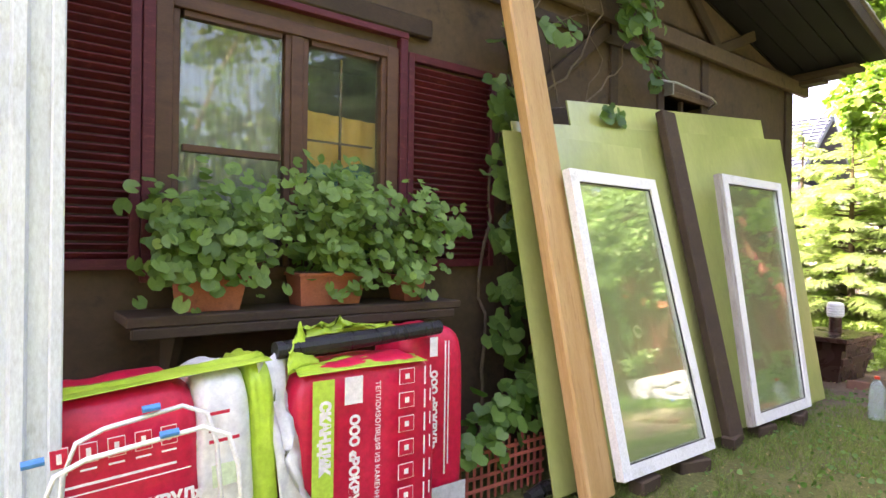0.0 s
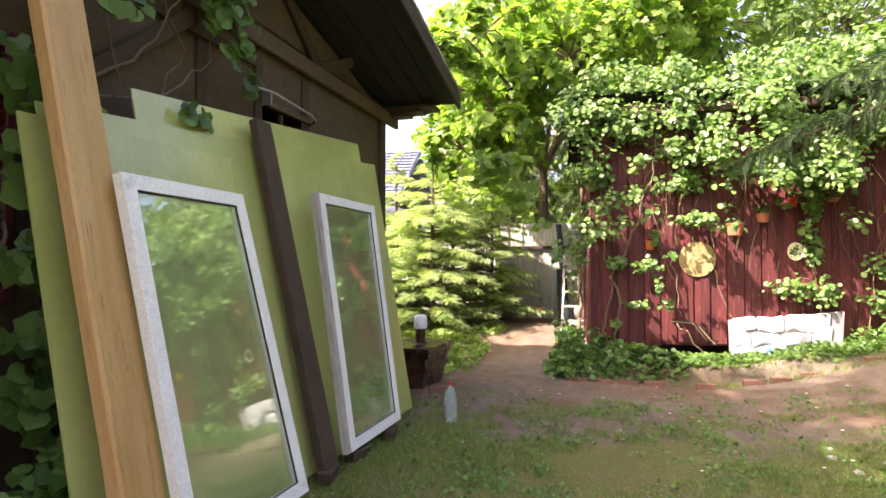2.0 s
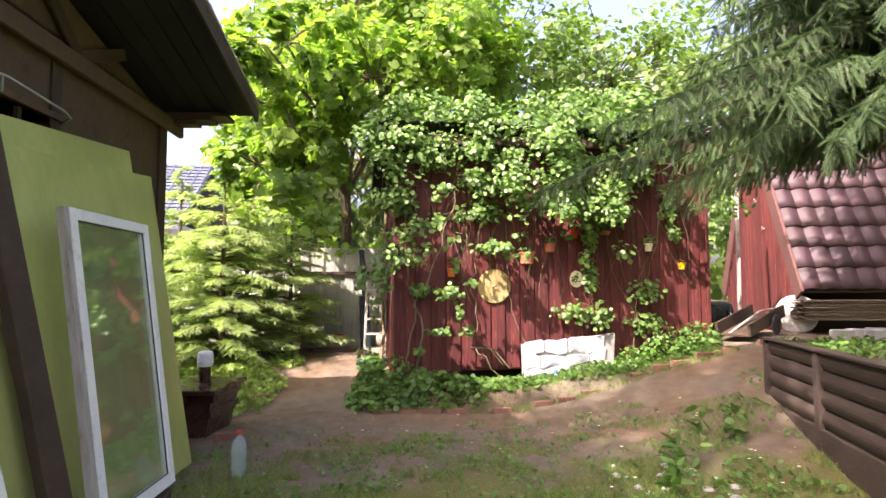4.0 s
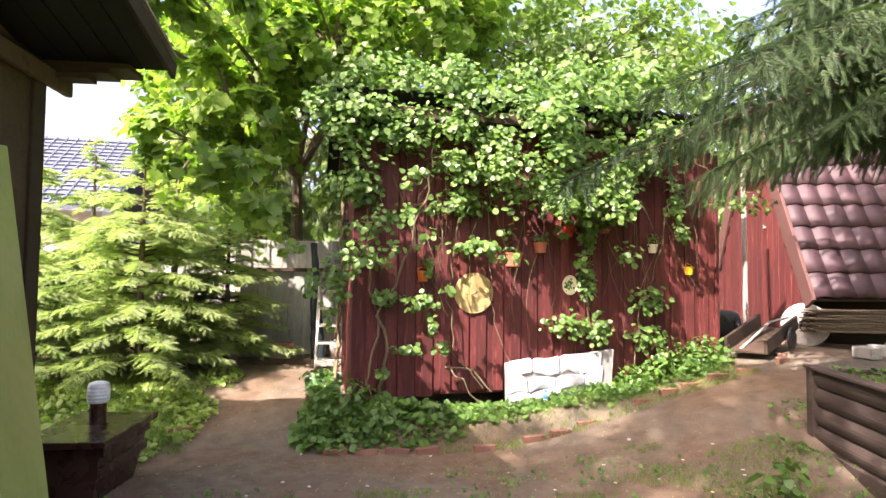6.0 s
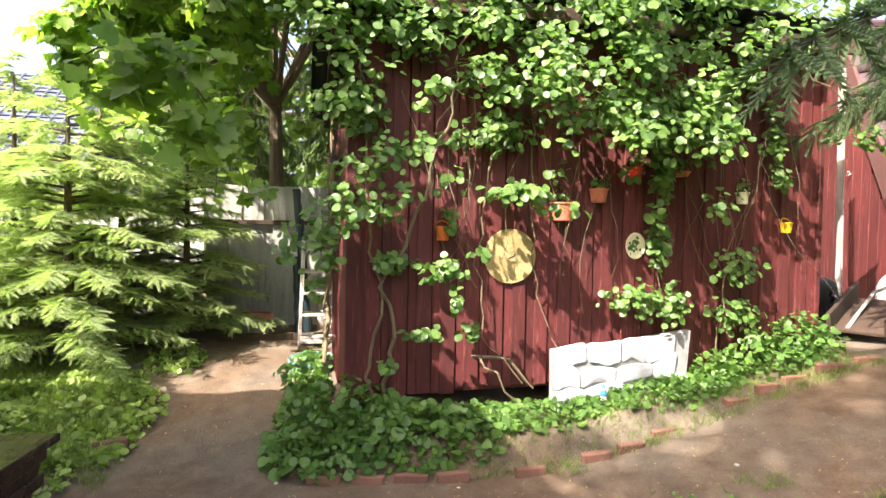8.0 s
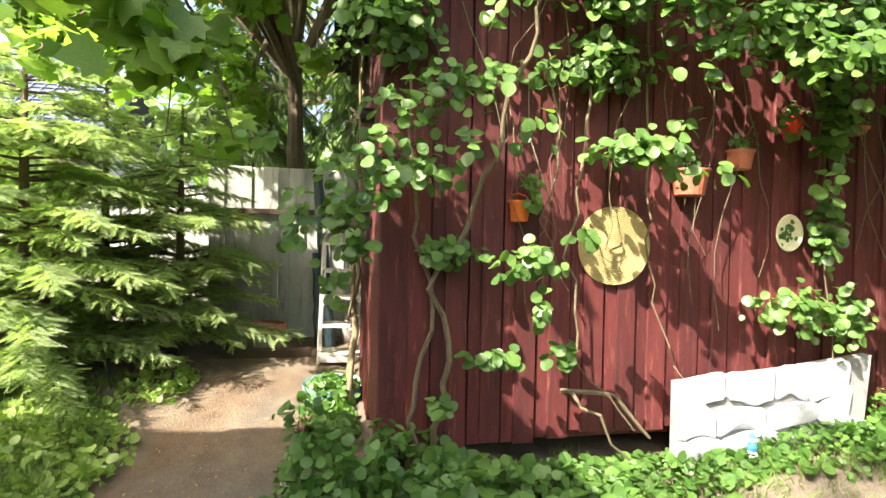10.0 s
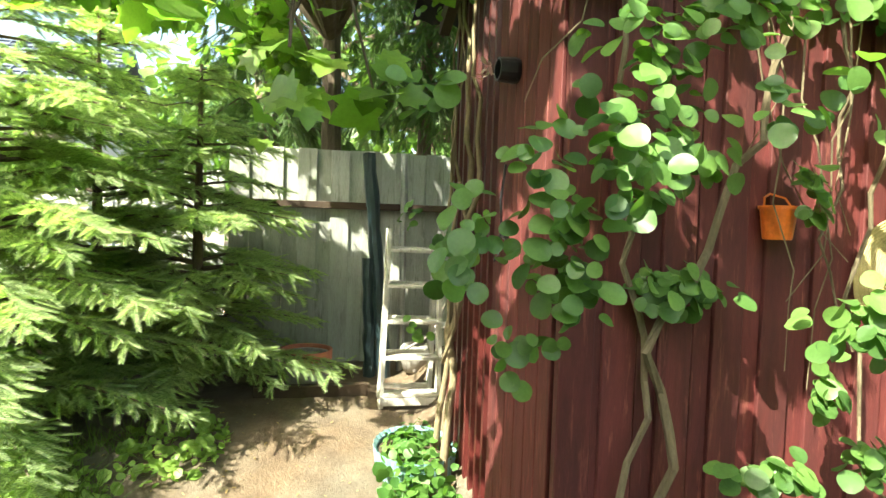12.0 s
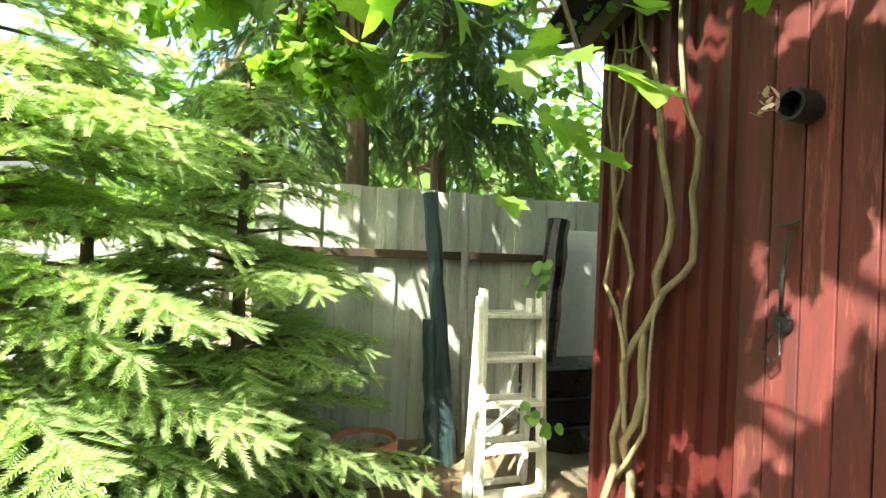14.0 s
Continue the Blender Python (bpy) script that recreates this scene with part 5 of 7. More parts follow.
def hut_clutter():
    z = g(9.0, -5.9)
    # concrete ring
    t = thing("concrete_ring", "round concrete wheel with a centre hole leaning by the hut", "concrete wheel", pose(9.75, -6.95, z + 0.28, 90, 0, -130))
    part("disc", lathe(B(), [(0.09, -0.06), (0.29, -0.06), (0.31, -0.04), (0.31, 0.04), (0.29, 0.06), (0.09, 0.06), (0.08, 0.03), (0.08, -0.03), (0.09, -0.06)], 28), "concrete", t)
    for i in range(18):
        s = thing("stacked_slat", "grey weathered slat in a low stack beside the hut", "slat", pose(9.25 + 0.02 * (i % 3), -7.6, z + 0.2 + 0.036 * (i // 2), 0, 0, -108 + (i * 7) % 6), "stack of grey slats")
        part("slat", box(B(), -0.8 - 0.03 * (i % 4), 0.9, -0.06 + 0.14 * (i % 2), 0.06 + 0.14 * (i % 2), 0, 0.026, 0.004), "bark", s)
    for k, (dx, dy) in enumerate(((0.0, 0.0), (0.25, -0.22), (0.5, -0.5), (-0.12, -0.3))):
        c = thing("concrete_block", "small mossy concrete block on the ground by the slats", "block", pose(8.5 + dx * 0.5, -6.6 + dy * 1.6, z - 0.02, 0, 0, 30 * k), "concrete blocks")
        part("block", box(B(), -0.13, 0.13, -0.09, 0.09, 0, 0.14, 0.012), "concrete", c)
    # cart: dark boards on a frame
    c = thing("wooden_cart", "dark wooden hand cart tipped on its shafts beside the shed", "cart", pose(9.2, -5.75, z + 0.05, 0, 0, -60))
    part("side", box(B(), -0.6, 0.6, -0.25, -0.21, 0.1, 0.28, 0.006, Matrix.Rotation(radians(-12), 4, "Y")), "dark_wood", c)
    part("side", box(B(), -0.6, 0.6, 0.21, 0.25, 0.1, 0.28, 0.006, Matrix.Rotation(radians(-12), 4, "Y")), "dark_wood", c)
    part("bed", box(B(), -0.55, 0.55, -0.205, 0.205, 0.08, 0.11, 0.004, Matrix.Rotation(radians(-12), 4, "Y")), "dark_wood", c)
    part("shaft", tube(B(), [(-0.5, 0.1, 0.0), (0.4, 0.05, 0.3), (1.0, 0.0, 0.34)], 0.018, 6), "grey_wood", c)
    for y in (-0.3, 0.3):
        part("wheel", lathe(B(), [(0.03, -0.02), (0.13, -0.02), (0.15, -0.01), (0.15, 0.01), (0.13, 0.02), (0.03, 0.02)], 18, Matrix.Translation((0.1, y, 0.12)) @ Matrix.Rotation(radians(90), 4, "X")), "black", c)
    b = thing("black_sack", "crumpled black and silver sacks heaped behind the shed corner", "sack", pose(9.75, -5.5, z))
    part("film", wavy_bag(-0.25, 0.25, -0.2, 0.2, 0, 0.5, 7, 0.05), "black", b, smooth=True)
    part("fold", flap([(-0.3, -0.1, 0.3), (0, -0.2, 0.45), (0.3, -0.1, 0.35)], [(-0.2, -0.25, 0.1), (0, -0.3, 0.2), (0.3, -0.3, 0.1)], 5, 0.08), "grey_film", b, "silver film fold", smooth=True)
    p = thing("leaning_plank", "raw pale plank leaning against the hut end wall", "plank", pose(9.75, -5.95, z, 4, 5, 0))
    part("plank", box(B(), -0.04, 0.04, -0.012, 0.012, 0, 2.9, 0.003), "grey_wood", p)
    pp = thing("pale_pipe", "pale grey pipe standing in the gap beside the shed", "pipe", pose(10.6, -5.45, z, 2, 0, 0))
    part("pipe", tube(B(), [(0, 0, 0), (0.0, 0, 2.0)], 0.035, 12), "rail", pp, smooth=True)


hut_clutter()


# ---- log planter ----
def log_planter():
    a, b = Vector((7.05, -4.33)), Vector((4.2, -3.28))
    d = (b - a).normalized()
    ang = math.degrees(math.atan2(d.y, d.x))
    L = (b - a).length
    t = thing("log_planter", "dark brown log-sided raised garden bed with low plants", "raised bed", pose(a.x, a.y, 0.0, 0, 0, ang))
    # local x runs along the long face, +y is away from the yard (towards the bed's inside)
    for s, nm in ((0, "post"), (L * 0.42, "post"), (L * 0.82, "post")):
        part(nm, box(B(), s - 0.03, s + 0.06, -0.03, 0.05, 0.1, 0.97, 0.006), "dark_log", t)
    for k in range(4):
        z = 0.33 + k * 0.165
        bm = B()
        n = 7
        rows = []
        for x in (0.02, L):
            rows.append([bm.verts.new((x, 0.02 - 0.028 * math.sin(math.pi * i / (n - 1)), z + 0.15 * i / (n - 1))) for i in range(n)] + [bm.verts.new((x, 0.06, z + 0.15)), bm.verts.new((x, 0.06, z))])
        m_ = len(rows[0])
        for i in range(m_):
            bm.faces.new((rows[0][i], rows[0][(i + 1) % m_], rows[1][(i + 1) % m_], rows[1][i]))
        bm.faces.new(rows[0][::-1])
        bm.faces.new(rows[1])
        part("log_board", bm, "dark_log", t)
    part("base_board", box(B(), 0.0, L, -0.02, 0.03, -0.1, 0.32, 0.006), "dark_log", t)
    part("top_rail", box(B(), -0.05, L + 0.03, -0.05, 0.07, 0.972, 1.0, 0.006), "dark_log", t)
    for x in (-0.02, L):
        part("end_board", box(B(), x - 0.02, x + 0.02, 0.08, 1.05, 0.2, 0.97, 0.006), "dark_log", t)
    part("back_board", box(B(), 0, L, 1.05, 1.09, 0.1, 0.97, 0.006), "dark_log", t)
    part("soil", box(B(), 0.03, L - 0.03, 0.08, 1.04, 0.75, 0.93), "soil", t)
    rng = np.random.default_rng(21)
    n = 900
    p = np.stack([rng.uniform(0.05, L - 0.05, n), rng.uniform(0.1, 1.0, n), 0.94 + rng.random(n) * 0.08], 1)
    leaves("low_plants", p, np.tile((0, 0, 1.0), (n, 1)), 0.045, "round", "herb_leaf", t, rng, 0.5, tag="stuff")


M["dark_log"] = surface("dark_log_paint", (0.045, 0.032, 0.026), (0.075, 0.055, 0.045), (0.10, 0.08, 0.065), 4, (0.6, 3, 3), 50, 0.7, relief=0.5, tone=0.2)


log_planter()


# ---- fence, ladder and clutter at its foot ----
def back_fence():
    t = thing("back_fence", "tall weathered grey-green board fence with a dark rail", "fence", pose(12.55, -1.7, 0.17, 0, 0, 0), "", "structure")
    rng = random.Random(6)
    y = 0.0
    first = None
    k = 0
    while y < 2.75:
        w = 0.14
        h = 2.13 + rng.random() * 0.02
        x = 0.0 if k % 2 else 0.022
        part("fence_board", box(B(), x, x + 0.018, y, y + w + (0.02 if k % 2 else 0.0), 0.05, h, 0.003), "fence", t)
        y += w
        k += 1
    part("rail", box(B(), -0.045, -0.001, 0.5, 2.8, 1.63, 1.69, 0.004), "dark_wood", t, "dark rusty rail")
    part("rail", box(B(), 0.042, 0.08, 0.0, 2.8, 0.4, 0.48, 0.004), "dark_wood", t, "dark rusty rail")


back_fence()


def step_ladder():
    z0 = g(11.6, -0.2) - 0.01
    t = thing("step_ladder", "weathered pale grey wooden stepladder leaning upright against the fence", "ladder", pose(11.42, -0.27, z0, 1.5, 0, 3))
    h = 1.24
    # front legs converge upwards
    def leg(y0, y1, x0, x1, top):
        bm = B()
        lo = [bm.verts.new((x0 + a, y0 + b, 0)) for a, b in ((-0.035, -0.014), (0.035, -0.014), (0.035, 0.014), (-0.035, 0.014))]
        hi = [bm.verts.new((x1 + a, y1 + b, top)) for a, b in ((-0.035, -0.014), (0.035, -0.014), (0.035, 0.014), (-0.035, 0.014))]
        for i in range(4):
            bm.faces.new((lo[i], lo[(i + 1) % 4], hi[(i + 1) % 4], hi[i]))
        bm.faces.new(lo[::-1])
        bm.faces.new(hi)
        return bm
    for s in (-1, 1):
        part("leg", leg(s * 0.205, s * 0.19, -0.06, 0.06, h), "pale_wood", t)
        part("back_leg", leg(s * 0.185, s * 0.17, 0.13, 0.13, h - 0.05), "pale_wood", t)
    for i in range(5):
        z = 0.08 + 0.25 * i
        u = z / h
        w = 0.205 - 0.015 * u - 0.012
        xc = -0.06 + 0.12 * u
        part("step", box(B(), xc - 0.05, xc + 0.06, -w, w, z, z + 0.026, 0.004), "pale_wood", t)
        part("brace", box(B(), 0.118, 0.142, -w + 0.01, w - 0.01, z + 0.0, z + 0.035, 0.003), "pale_wood", t)
    part("brace", box(B(), -0.105, -0.085, -0.22, 0.22, 0.02, 0.075, 0.003), "pale_wood", t)


M["pale_wood"] = surface("pale_weathered_wood", (0.48, 0.46, 0.40), (0.62, 0.60, 0.54), (0.3, 0.28, 0.23), 4, (5, 5, 1), 60, 0.8, relief=0.4, tone=0.1)
step_ladder()


def fence_clutter():
    def at(x, y):
        return g(x, y) - 0.01
    for (x, y, rx, ry, r, h, mt, lab) in ((12.1, -0.18, -5, 4, 0.055, 1.85, "darkgreen", "tall dark green rolled film standing against the fence"), (12.12, -0.06, -2, 3, 0.05, 0.98, "darkgreen", "short dark green rolled film standing against the fence"), (12.25, -0.33, 0, 3, 0.03, 1.86, "rail", "grey pipe standing against the fence"), (12.0, -0.78, 8, 6, 0.085, 1.58, "black", "black wrapped beam leaning against the fence")):
        t = thing("leaning_roll" if mt != "rail" else "standing_pipe", lab, "roll" if mt != "rail" else "pipe", pose(x, y, at(x, y), rx, ry, 0), "rolls against the fence" if mt != "rail" else "")
        bm = B()
        n = 12
        tube(bm, [(0.004 * math.sin(i), 0.004 * math.cos(i * 1.7), h * i / n) for i in range(n + 1)], [r * (1 + 0.1 * math.sin(i * 2.1)) for i in range(n + 1)], 10)
        part("roll" if mt != "rail" else "pipe", bm, mt, t)
    t = thing("white_panel", "white flat panel standing behind the ladder at the fence", "panel", pose(12.35, -1.62, 1.08, 0, 0, 90))
    part("sheet", box(B(), 0, 0.6, -0.01, 0.01, 0, 0.98, 0.003), "white", t)
    t = thing("plastic_crate", "black ribbed plastic crate stack in the shade by the shed", "crate", pose(12.0, -0.95, at(12, -0.95)))
    for k in range(3):
        part("crate", box(B(), -0.2, 0.2, -0.22, 0.22, k * 0.2, k * 0.2 + 0.19, 0.012), "black", t)
    t = thing("grey_pot", "round grey pot standing behind the ladder", "pot", pose(12.05, -0.42, at(12, -0.42)))
    part("pot", lathe(B(), [(0.09, 0), (0.13, 0.15), (0.12, 0.2), (0.1, 0.22), (0.0, 0.2)], 18), "grey_wood", t, smooth=True)
    for k, (a, b) in enumerate((((12.25, -0.75, 1.1), (11.95, -0.4, 0.5)), ((12.1, -0.9, 0.95), (11.8, -0.3, 0.72)), ((12.0, -0.9, 0.72), (11.85, -0.35, 0.62)))):
        t = thing("loose_pole", "thin pale pole among the things behind the ladder", "pole", Matrix.Translation(Vector(b)), "loose poles")
        part("pole", tube(B(), [(0, 0, 0), Vector(a) - Vector(b)], 0.012, 6), "grey_wood", t)
    # half barrel with soil
    t = thing("half_barrel", "terracotta-rimmed pale tub with soil beside the spruce", "plant tub", pose(11.9, 0.45, at(11.9, 0.45)))
    part("tub", lathe(B(), [(0.15, 0.0), (0.17, 0.18), (0.18, 0.24), (0.16, 0.24), (0.15, 0.2), (0.0, 0.2)], 22), "grey_wood", t)
    part("rim", lathe(B(), [(0.185, 0.2), (0.2, 0.2), (0.2, 0.27), (0.185, 0.27), (0.185, 0.2)], 22), "terracotta", t, "terracotta rim")
    t = thing("timber_edging", "dark timber board edging on the ground before the fence", "timber", pose(11.6, 0.35, at(11.6, 0.3)))
    part("board", box(B(), -0.03, 0.03, -0.35, 0.45, 0.0, 0.09, 0.006), "dark_wood", t)
    # basin with corrugated rim, full of plants
    t = thing("basin_planter", "blue-grey ribbed metal basin full of small green plants", "planter", pose(10.66, -0.2, g(10.66, -0.2) - 0.04))
    bm = B()
    n = 64
    lo, hi, inn = [], [], []
    for i in range(n):
        a = 2 * math.pi * i / n
        r = 0.235 + 0.008 * (i % 2)
        lo.append(bm.verts.new((r * 0.92 * math.cos(a) * 1.25, r * 0.92 * math.sin(a), 0)))
        hi.append(bm.verts.new((r * math.cos(a) * 1.25, r * math.sin(a), 0.17)))
        inn.append(bm.verts.new(((r - 0.02) * math.cos(a) * 1.25, (r - 0.02) * math.sin(a), 0.15)))
    for i in range(n):
        j = (i + 1) % n
        bm.faces.new((lo[i], lo[j], hi[j], hi[i]))
        bm.faces.new((hi[i], hi[j], inn[j], inn[i]))
    part("rim", bm, "blue_grey", t)
    part("soil", lathe(B(), [(0.2, 0.1), (0.21, 0.14), (0.0, 0.145)], 24), "soil", t)
    rng = np.random.default_rng(31)
    p, d = clump(rng, (0, 0, 0.17), (0.3, 0.24, 0.08), 260, 0.1)
    leaves("foliage", p, d + (0, 0, 1), 0.045, "round", "herb_leaf", t, rng, 0.4, tag="stuff")


fence_clutter()


# ---- brick edging ----
def edging():
    pts = [(8.62, -0.1), (8.46, -0.7), (8.40, -1.6), (8.44, -2.4), (8.56, -3.1), (8.6, -3.8), (8.62, -4.4), (8.5, -5.1), (8.62, -5.6), (9.05, -5.75)]
    t = thing("brick_edging", "low edging of worn bricks set on end round the flower bed", "brick edging", pose(8.5, -2.5, 0), "", "structure")
    rng = random.Random(9)
    me = bpy.data.meshes.new("brick")
    bm = box(B(), -0.03, 0.03, -0.118, 0.118, -0.1, 0.06, 0.008)
    bm.to_mesh(me)
    bm.free()
    me.materials.append(M["brick"])
    for (x0, y0), (x1, y1) in zip(pts, pts[1:]):
        L = math.hypot(x1 - x0, y1 - y0)
        n = max(1, int(L / 0.25))
        for i in range(n):
            u = (i + 0.5) / n
            x, y = x0 + (x1 - x0) * u, y0 + (y1 - y0) * u
            if rng.random() < 0.22:
                continue
            z = max(g(x - 0.12, y), g(x, y) - 0.1) - 0.015 + rng.random() * 0.025
            part("brick", me, None, t, at=pose(x - 8.5 + rng.uniform(-.012, .012), y + 2.5, z, rng.uniform(-4, 4), rng.uniform(-7, 7), math.degrees(math.atan2(y1 - y0, x1 - x0)) - 90 + rng.uniform(-5, 5)))
    for x, y, a in ((9.35, 1.32, 20), (10.1, 0.0, 80), (7.5, 1.35, 10), (9.7, 0.05, 60)):
        s = thing("loose_brick", "single worn brick lying on the trodden ground", "brick", pose(x, y, g(x, y) + 0.02, 0, 0, a), "loose bricks")
        part("brick", me, None, s)
    s = thing("step_stone", "pale concrete step slab before the shed corner", "step", pose(9.35, -0.05, g(9.35, -0.05), 0, 0, 10))
    part("slab", box(B(), -0.2, 0.35, -0.12, 0.12, -0.02, 0.12, 0.012), "grey_wood", s)


edging()


def neighbour_house():
    t = thing("neighbour_house", "white house with a blue-grey tiled roof behind the trees", "house", pose(26, 13, 0, 0, 0, 0), "", "structure")
    part("wall", box(B(), 0, 8, -5.5, 7, 0, 4.3), "far_wall", t)
    bm = B()
    slab(bm, [(-0.8, 3.9), (4, 7.2), (8.8, 3.9), (8.8, 4.1), (4, 7.45), (-0.8, 4.1)], 1, -6.1, 7.5)
    part("roof", bm, "far_tile", t)
    rot = Matrix.Translation((-0.8, 0, 4.1)) @ Matrix.Rotation(-math.atan2(3.35, 4.8), 4, "Y")
    for i in range(17):
        part("roof_course", box(B(), i * 0.345, i * 0.345 + 0.05, -6.1, 7.5, 0.0, 0.06, 0, rot), "far_tile", t)
    bm = B()
    for j in range(34):
        box(bm, 0.0, 5.8, -6.05 + j * 0.4, -6.0 + j * 0.4, 0.0, 0.05, 0, rot)
    part("roof_rib", bm, "far_tile", t, kind="stuff")
    for y in (-4, -1):
        w = part("window", box(B(), -0.05, 0.0, y, y + 1.2, 1.2, 2.6), "white", t)
        part("pane", box(B(), -0.07, -0.05, y + 0.08, y + 1.12, 1.28, 2.52), "glass", w)
    f = thing("white_fence", "white vertical-board boundary fence behind the young spruces", "fence", pose(14.2, 1.4, 0.2, 0, 0, 8), "", "structure")
    for i in range(36):
        part("fence_board", box(B(), 0, 0.03, i * 0.22, i * 0.22 + 0.19, 0, 2.0, 0.004), "far_wall", f)


neighbour_house()


# ---- woody plants ----
def spruce(x, y, h, r, seed, mt, label, base=0.15, droop=0.25, dens=1.0, name="spruce_tree", zrange=None, group="young spruces", twig=0.20, arc=None, hang=0.0):
    """Trunk, whorled limbs, and sprays of needled twigs; zrange bounds the leafy part."""
    if h < 5:
        twig, droop = 0.115, 0.2
    rng = np.random.default_rng(seed)
    z0 = g(x, y)
    t = thing(name, label, "spruce tree", pose(x, y, z0), group)
    part("trunk", tube(B(), [(0, 0, -0.1), (0.01, 0.01, h * 0.5), (0, 0, h)], [0.035 * h * 0.35 + 0.02, 0.02 + 0.006 * h, 0.01], 9), "bark", t)
    lo, hi = zrange or (base, h)
    limbs = B()
    V, Tt = [], []
    cnt = 0
    nb = int((hi - lo) / (0.16 if h < 5 else 0.3 if name != "old_spruce" else 0.2)) + 1
    seg_p, seg_d = [], []
    for w in range(nb):
        zb = lo + (hi - lo) * (w + rng.random() * 0.5) / nb
        reach = r * (1 - (zb / h) ** (2.0 if h < 5 else 1.2)) * rng.uniform(0.85, 1.1) + 0.06
        k = 7 if h < 5 else 9 if name != "old_spruce" else 22
        for b in range(k):
            az = 2 * math.pi * (b + rng.random() * 0.7) / k + w * 1.3
            if arc and not (arc[0] < math.degrees(math.atan2(math.sin(az), math.cos(az))) < arc[1]):
                continue
            L = reach * rng.uniform(0.7, 1.08)
            if h < 5:
                zb = max(lo, zb + rng.uniform(-0.09, 0.09))
            if name == "old_spruce":
                L *= 0.58 + 0.42 * float(smooth(math.degrees(az % (2 * math.pi)), 84, 102))
            d = np.array([math.cos(az), math.sin(az), 0.0])
            n = max(3, int(L / (0.085 if h < 5 else 0.12)))
            pts = []
            for i in range(n + 1):
                u = i / n
                pts.append(np.array([0, 0, zb]) + d * L * u + np.array([0, 0, L * (0.35 * u - droop * 2.2 * u * u + 0.35 * droop * u ** 4)]))
            tube(limbs, [pts[0], pts[n // 2], pts[n]], [0.008 + 0.008 * L, 0.006 + 0.003 * L, 0.003], 4)
            side = np.array([-d[1], d[0], 0])
            for i in range(1, n + 1):
                u = i / n
                if u < 0.18:
                    continue
                dirn = unit(pts[i] - pts[i - 1])
                m = int(max(1, round(dens)))
                for s in (-1, 1):
                    for _ in range(m):
                        tl = min(L * 0.38, 0.34 if h < 5 else 0.5) * (1.05 - u * 0.75) * rng.uniform(0.6, 1.1)
                        td = unit(dirn * 0.75 + side * s * rng.uniform(0.5, 1.1) + np.array([0, 0, rng.uniform(-0.35, 0.05) - droop * 0.8 - hang * rng.random() * 2]))
                        q = pts[i] + rng.normal(0, 0.012, 3)
                        ns = max(1, int(tl / (twig * 0.55)))
                        for a in range(ns):
                            seg_p.append(q + td * tl * a / ns)
                            seg_d.append(unit(td + rng.normal(0, 0.2, 3) + np.array([0, 0, -0.12 * a * (droop > 0.3)])))
                seg_p.append(pts[i])
                seg_d.append(dirn)
    P, D = np.array(seg_p), np.array(seg_d)
    part("limb", limbs, "bark", t)
    # each spray: a twig with two combs of needles
    nn = 9
    N = len(P)
    side = unit(np.cross(D, np.tile((0, 0, 1.0), (N, 1)) + rng.normal(0, 0.25, (N, 3))))
    up = np.cross(side, D)
    tl = twig * rng.uniform(0.8, 1.2, N)
    nl = 0.02 if h < 5 else 0.028
    verts, tris = [], []
    for i in range(nn):
        u = i / nn
        for s in (-1, 1, 0):
            a = P + D * (tl * u)[:, None]
            b = P + D * (tl * (u + 0.10))[:, None]
            sd = side * s + up * (0.35 if s else 1.0)
            tip = P + D * (tl * (u + 0.12))[:, None] + sd * (nl * (1.25 - u * 0.55)) + D * nl * 0.9
            verts += [a, b, tip]
    Vv = np.stack(verts, 1)
    k = Vv.shape[1]
    T = (np.arange(N * k).reshape(-1, 3))
    part("needles", fast_mesh("needles", Vv.reshape(-1, 3), T), mt, t, "", "stuff")
    return t


spruce(11.75, 1.2, 2.3, 0.9, 1, "spruce_needle", "young light green spruce with bright tips beside the ladder", dens=3)
spruce(12.35, 2.05, 2.75, 1.2, 8, "spruce_needle", "dense young spruce filling the gap before the grey fence", dens=3)
spruce(11.1, 2.2, 3.0, 1.35, 2, "spruce_needle", "bushy young spruce with drooping fresh shoots by the sandy path", dens=3)
spruce(11.9, 3.75, 2.8, 0.8, 3, "spruce_needle", "slender young spruce before the white boundary fence", dens=3)
spruce(10.9, 3.5, 1.9, 0.9, 4, "spruce_needle", "low young spruce at the edge of the sunny weeds", dens=3)
spruce(12.6, 3.3, 3.1, 1.15, 9, "spruce_needle", "thick young spruce closing the row before the white fence", dens=3)
spruce(14.0, 0.9, 7.0, 1.5, 5, "spruce_dark", "tall dark spruce rising behind the grey fence", base=2.2, droop=0.45, dens=2, group="tall spruces", hang=0.5)
spruce(14.6, -0.9, 8.0, 1.8, 6, "spruce_dark", "tall spruce with hanging twigs behind the shed", base=2.6, droop=0.45, dens=2, group="tall spruces", hang=0.6)
spruce(6.9, -6.3, 11.0, 5.1, 7, "spruce_old_shaded", "old spruce whose long drooping boughs hang over the yard", base=2.6, droop=0.28, dens=2, name="old_spruce", zrange=(2.55, 8.0), group="tall spruces", twig=0.24, arc=(25, 165), hang=1.3)


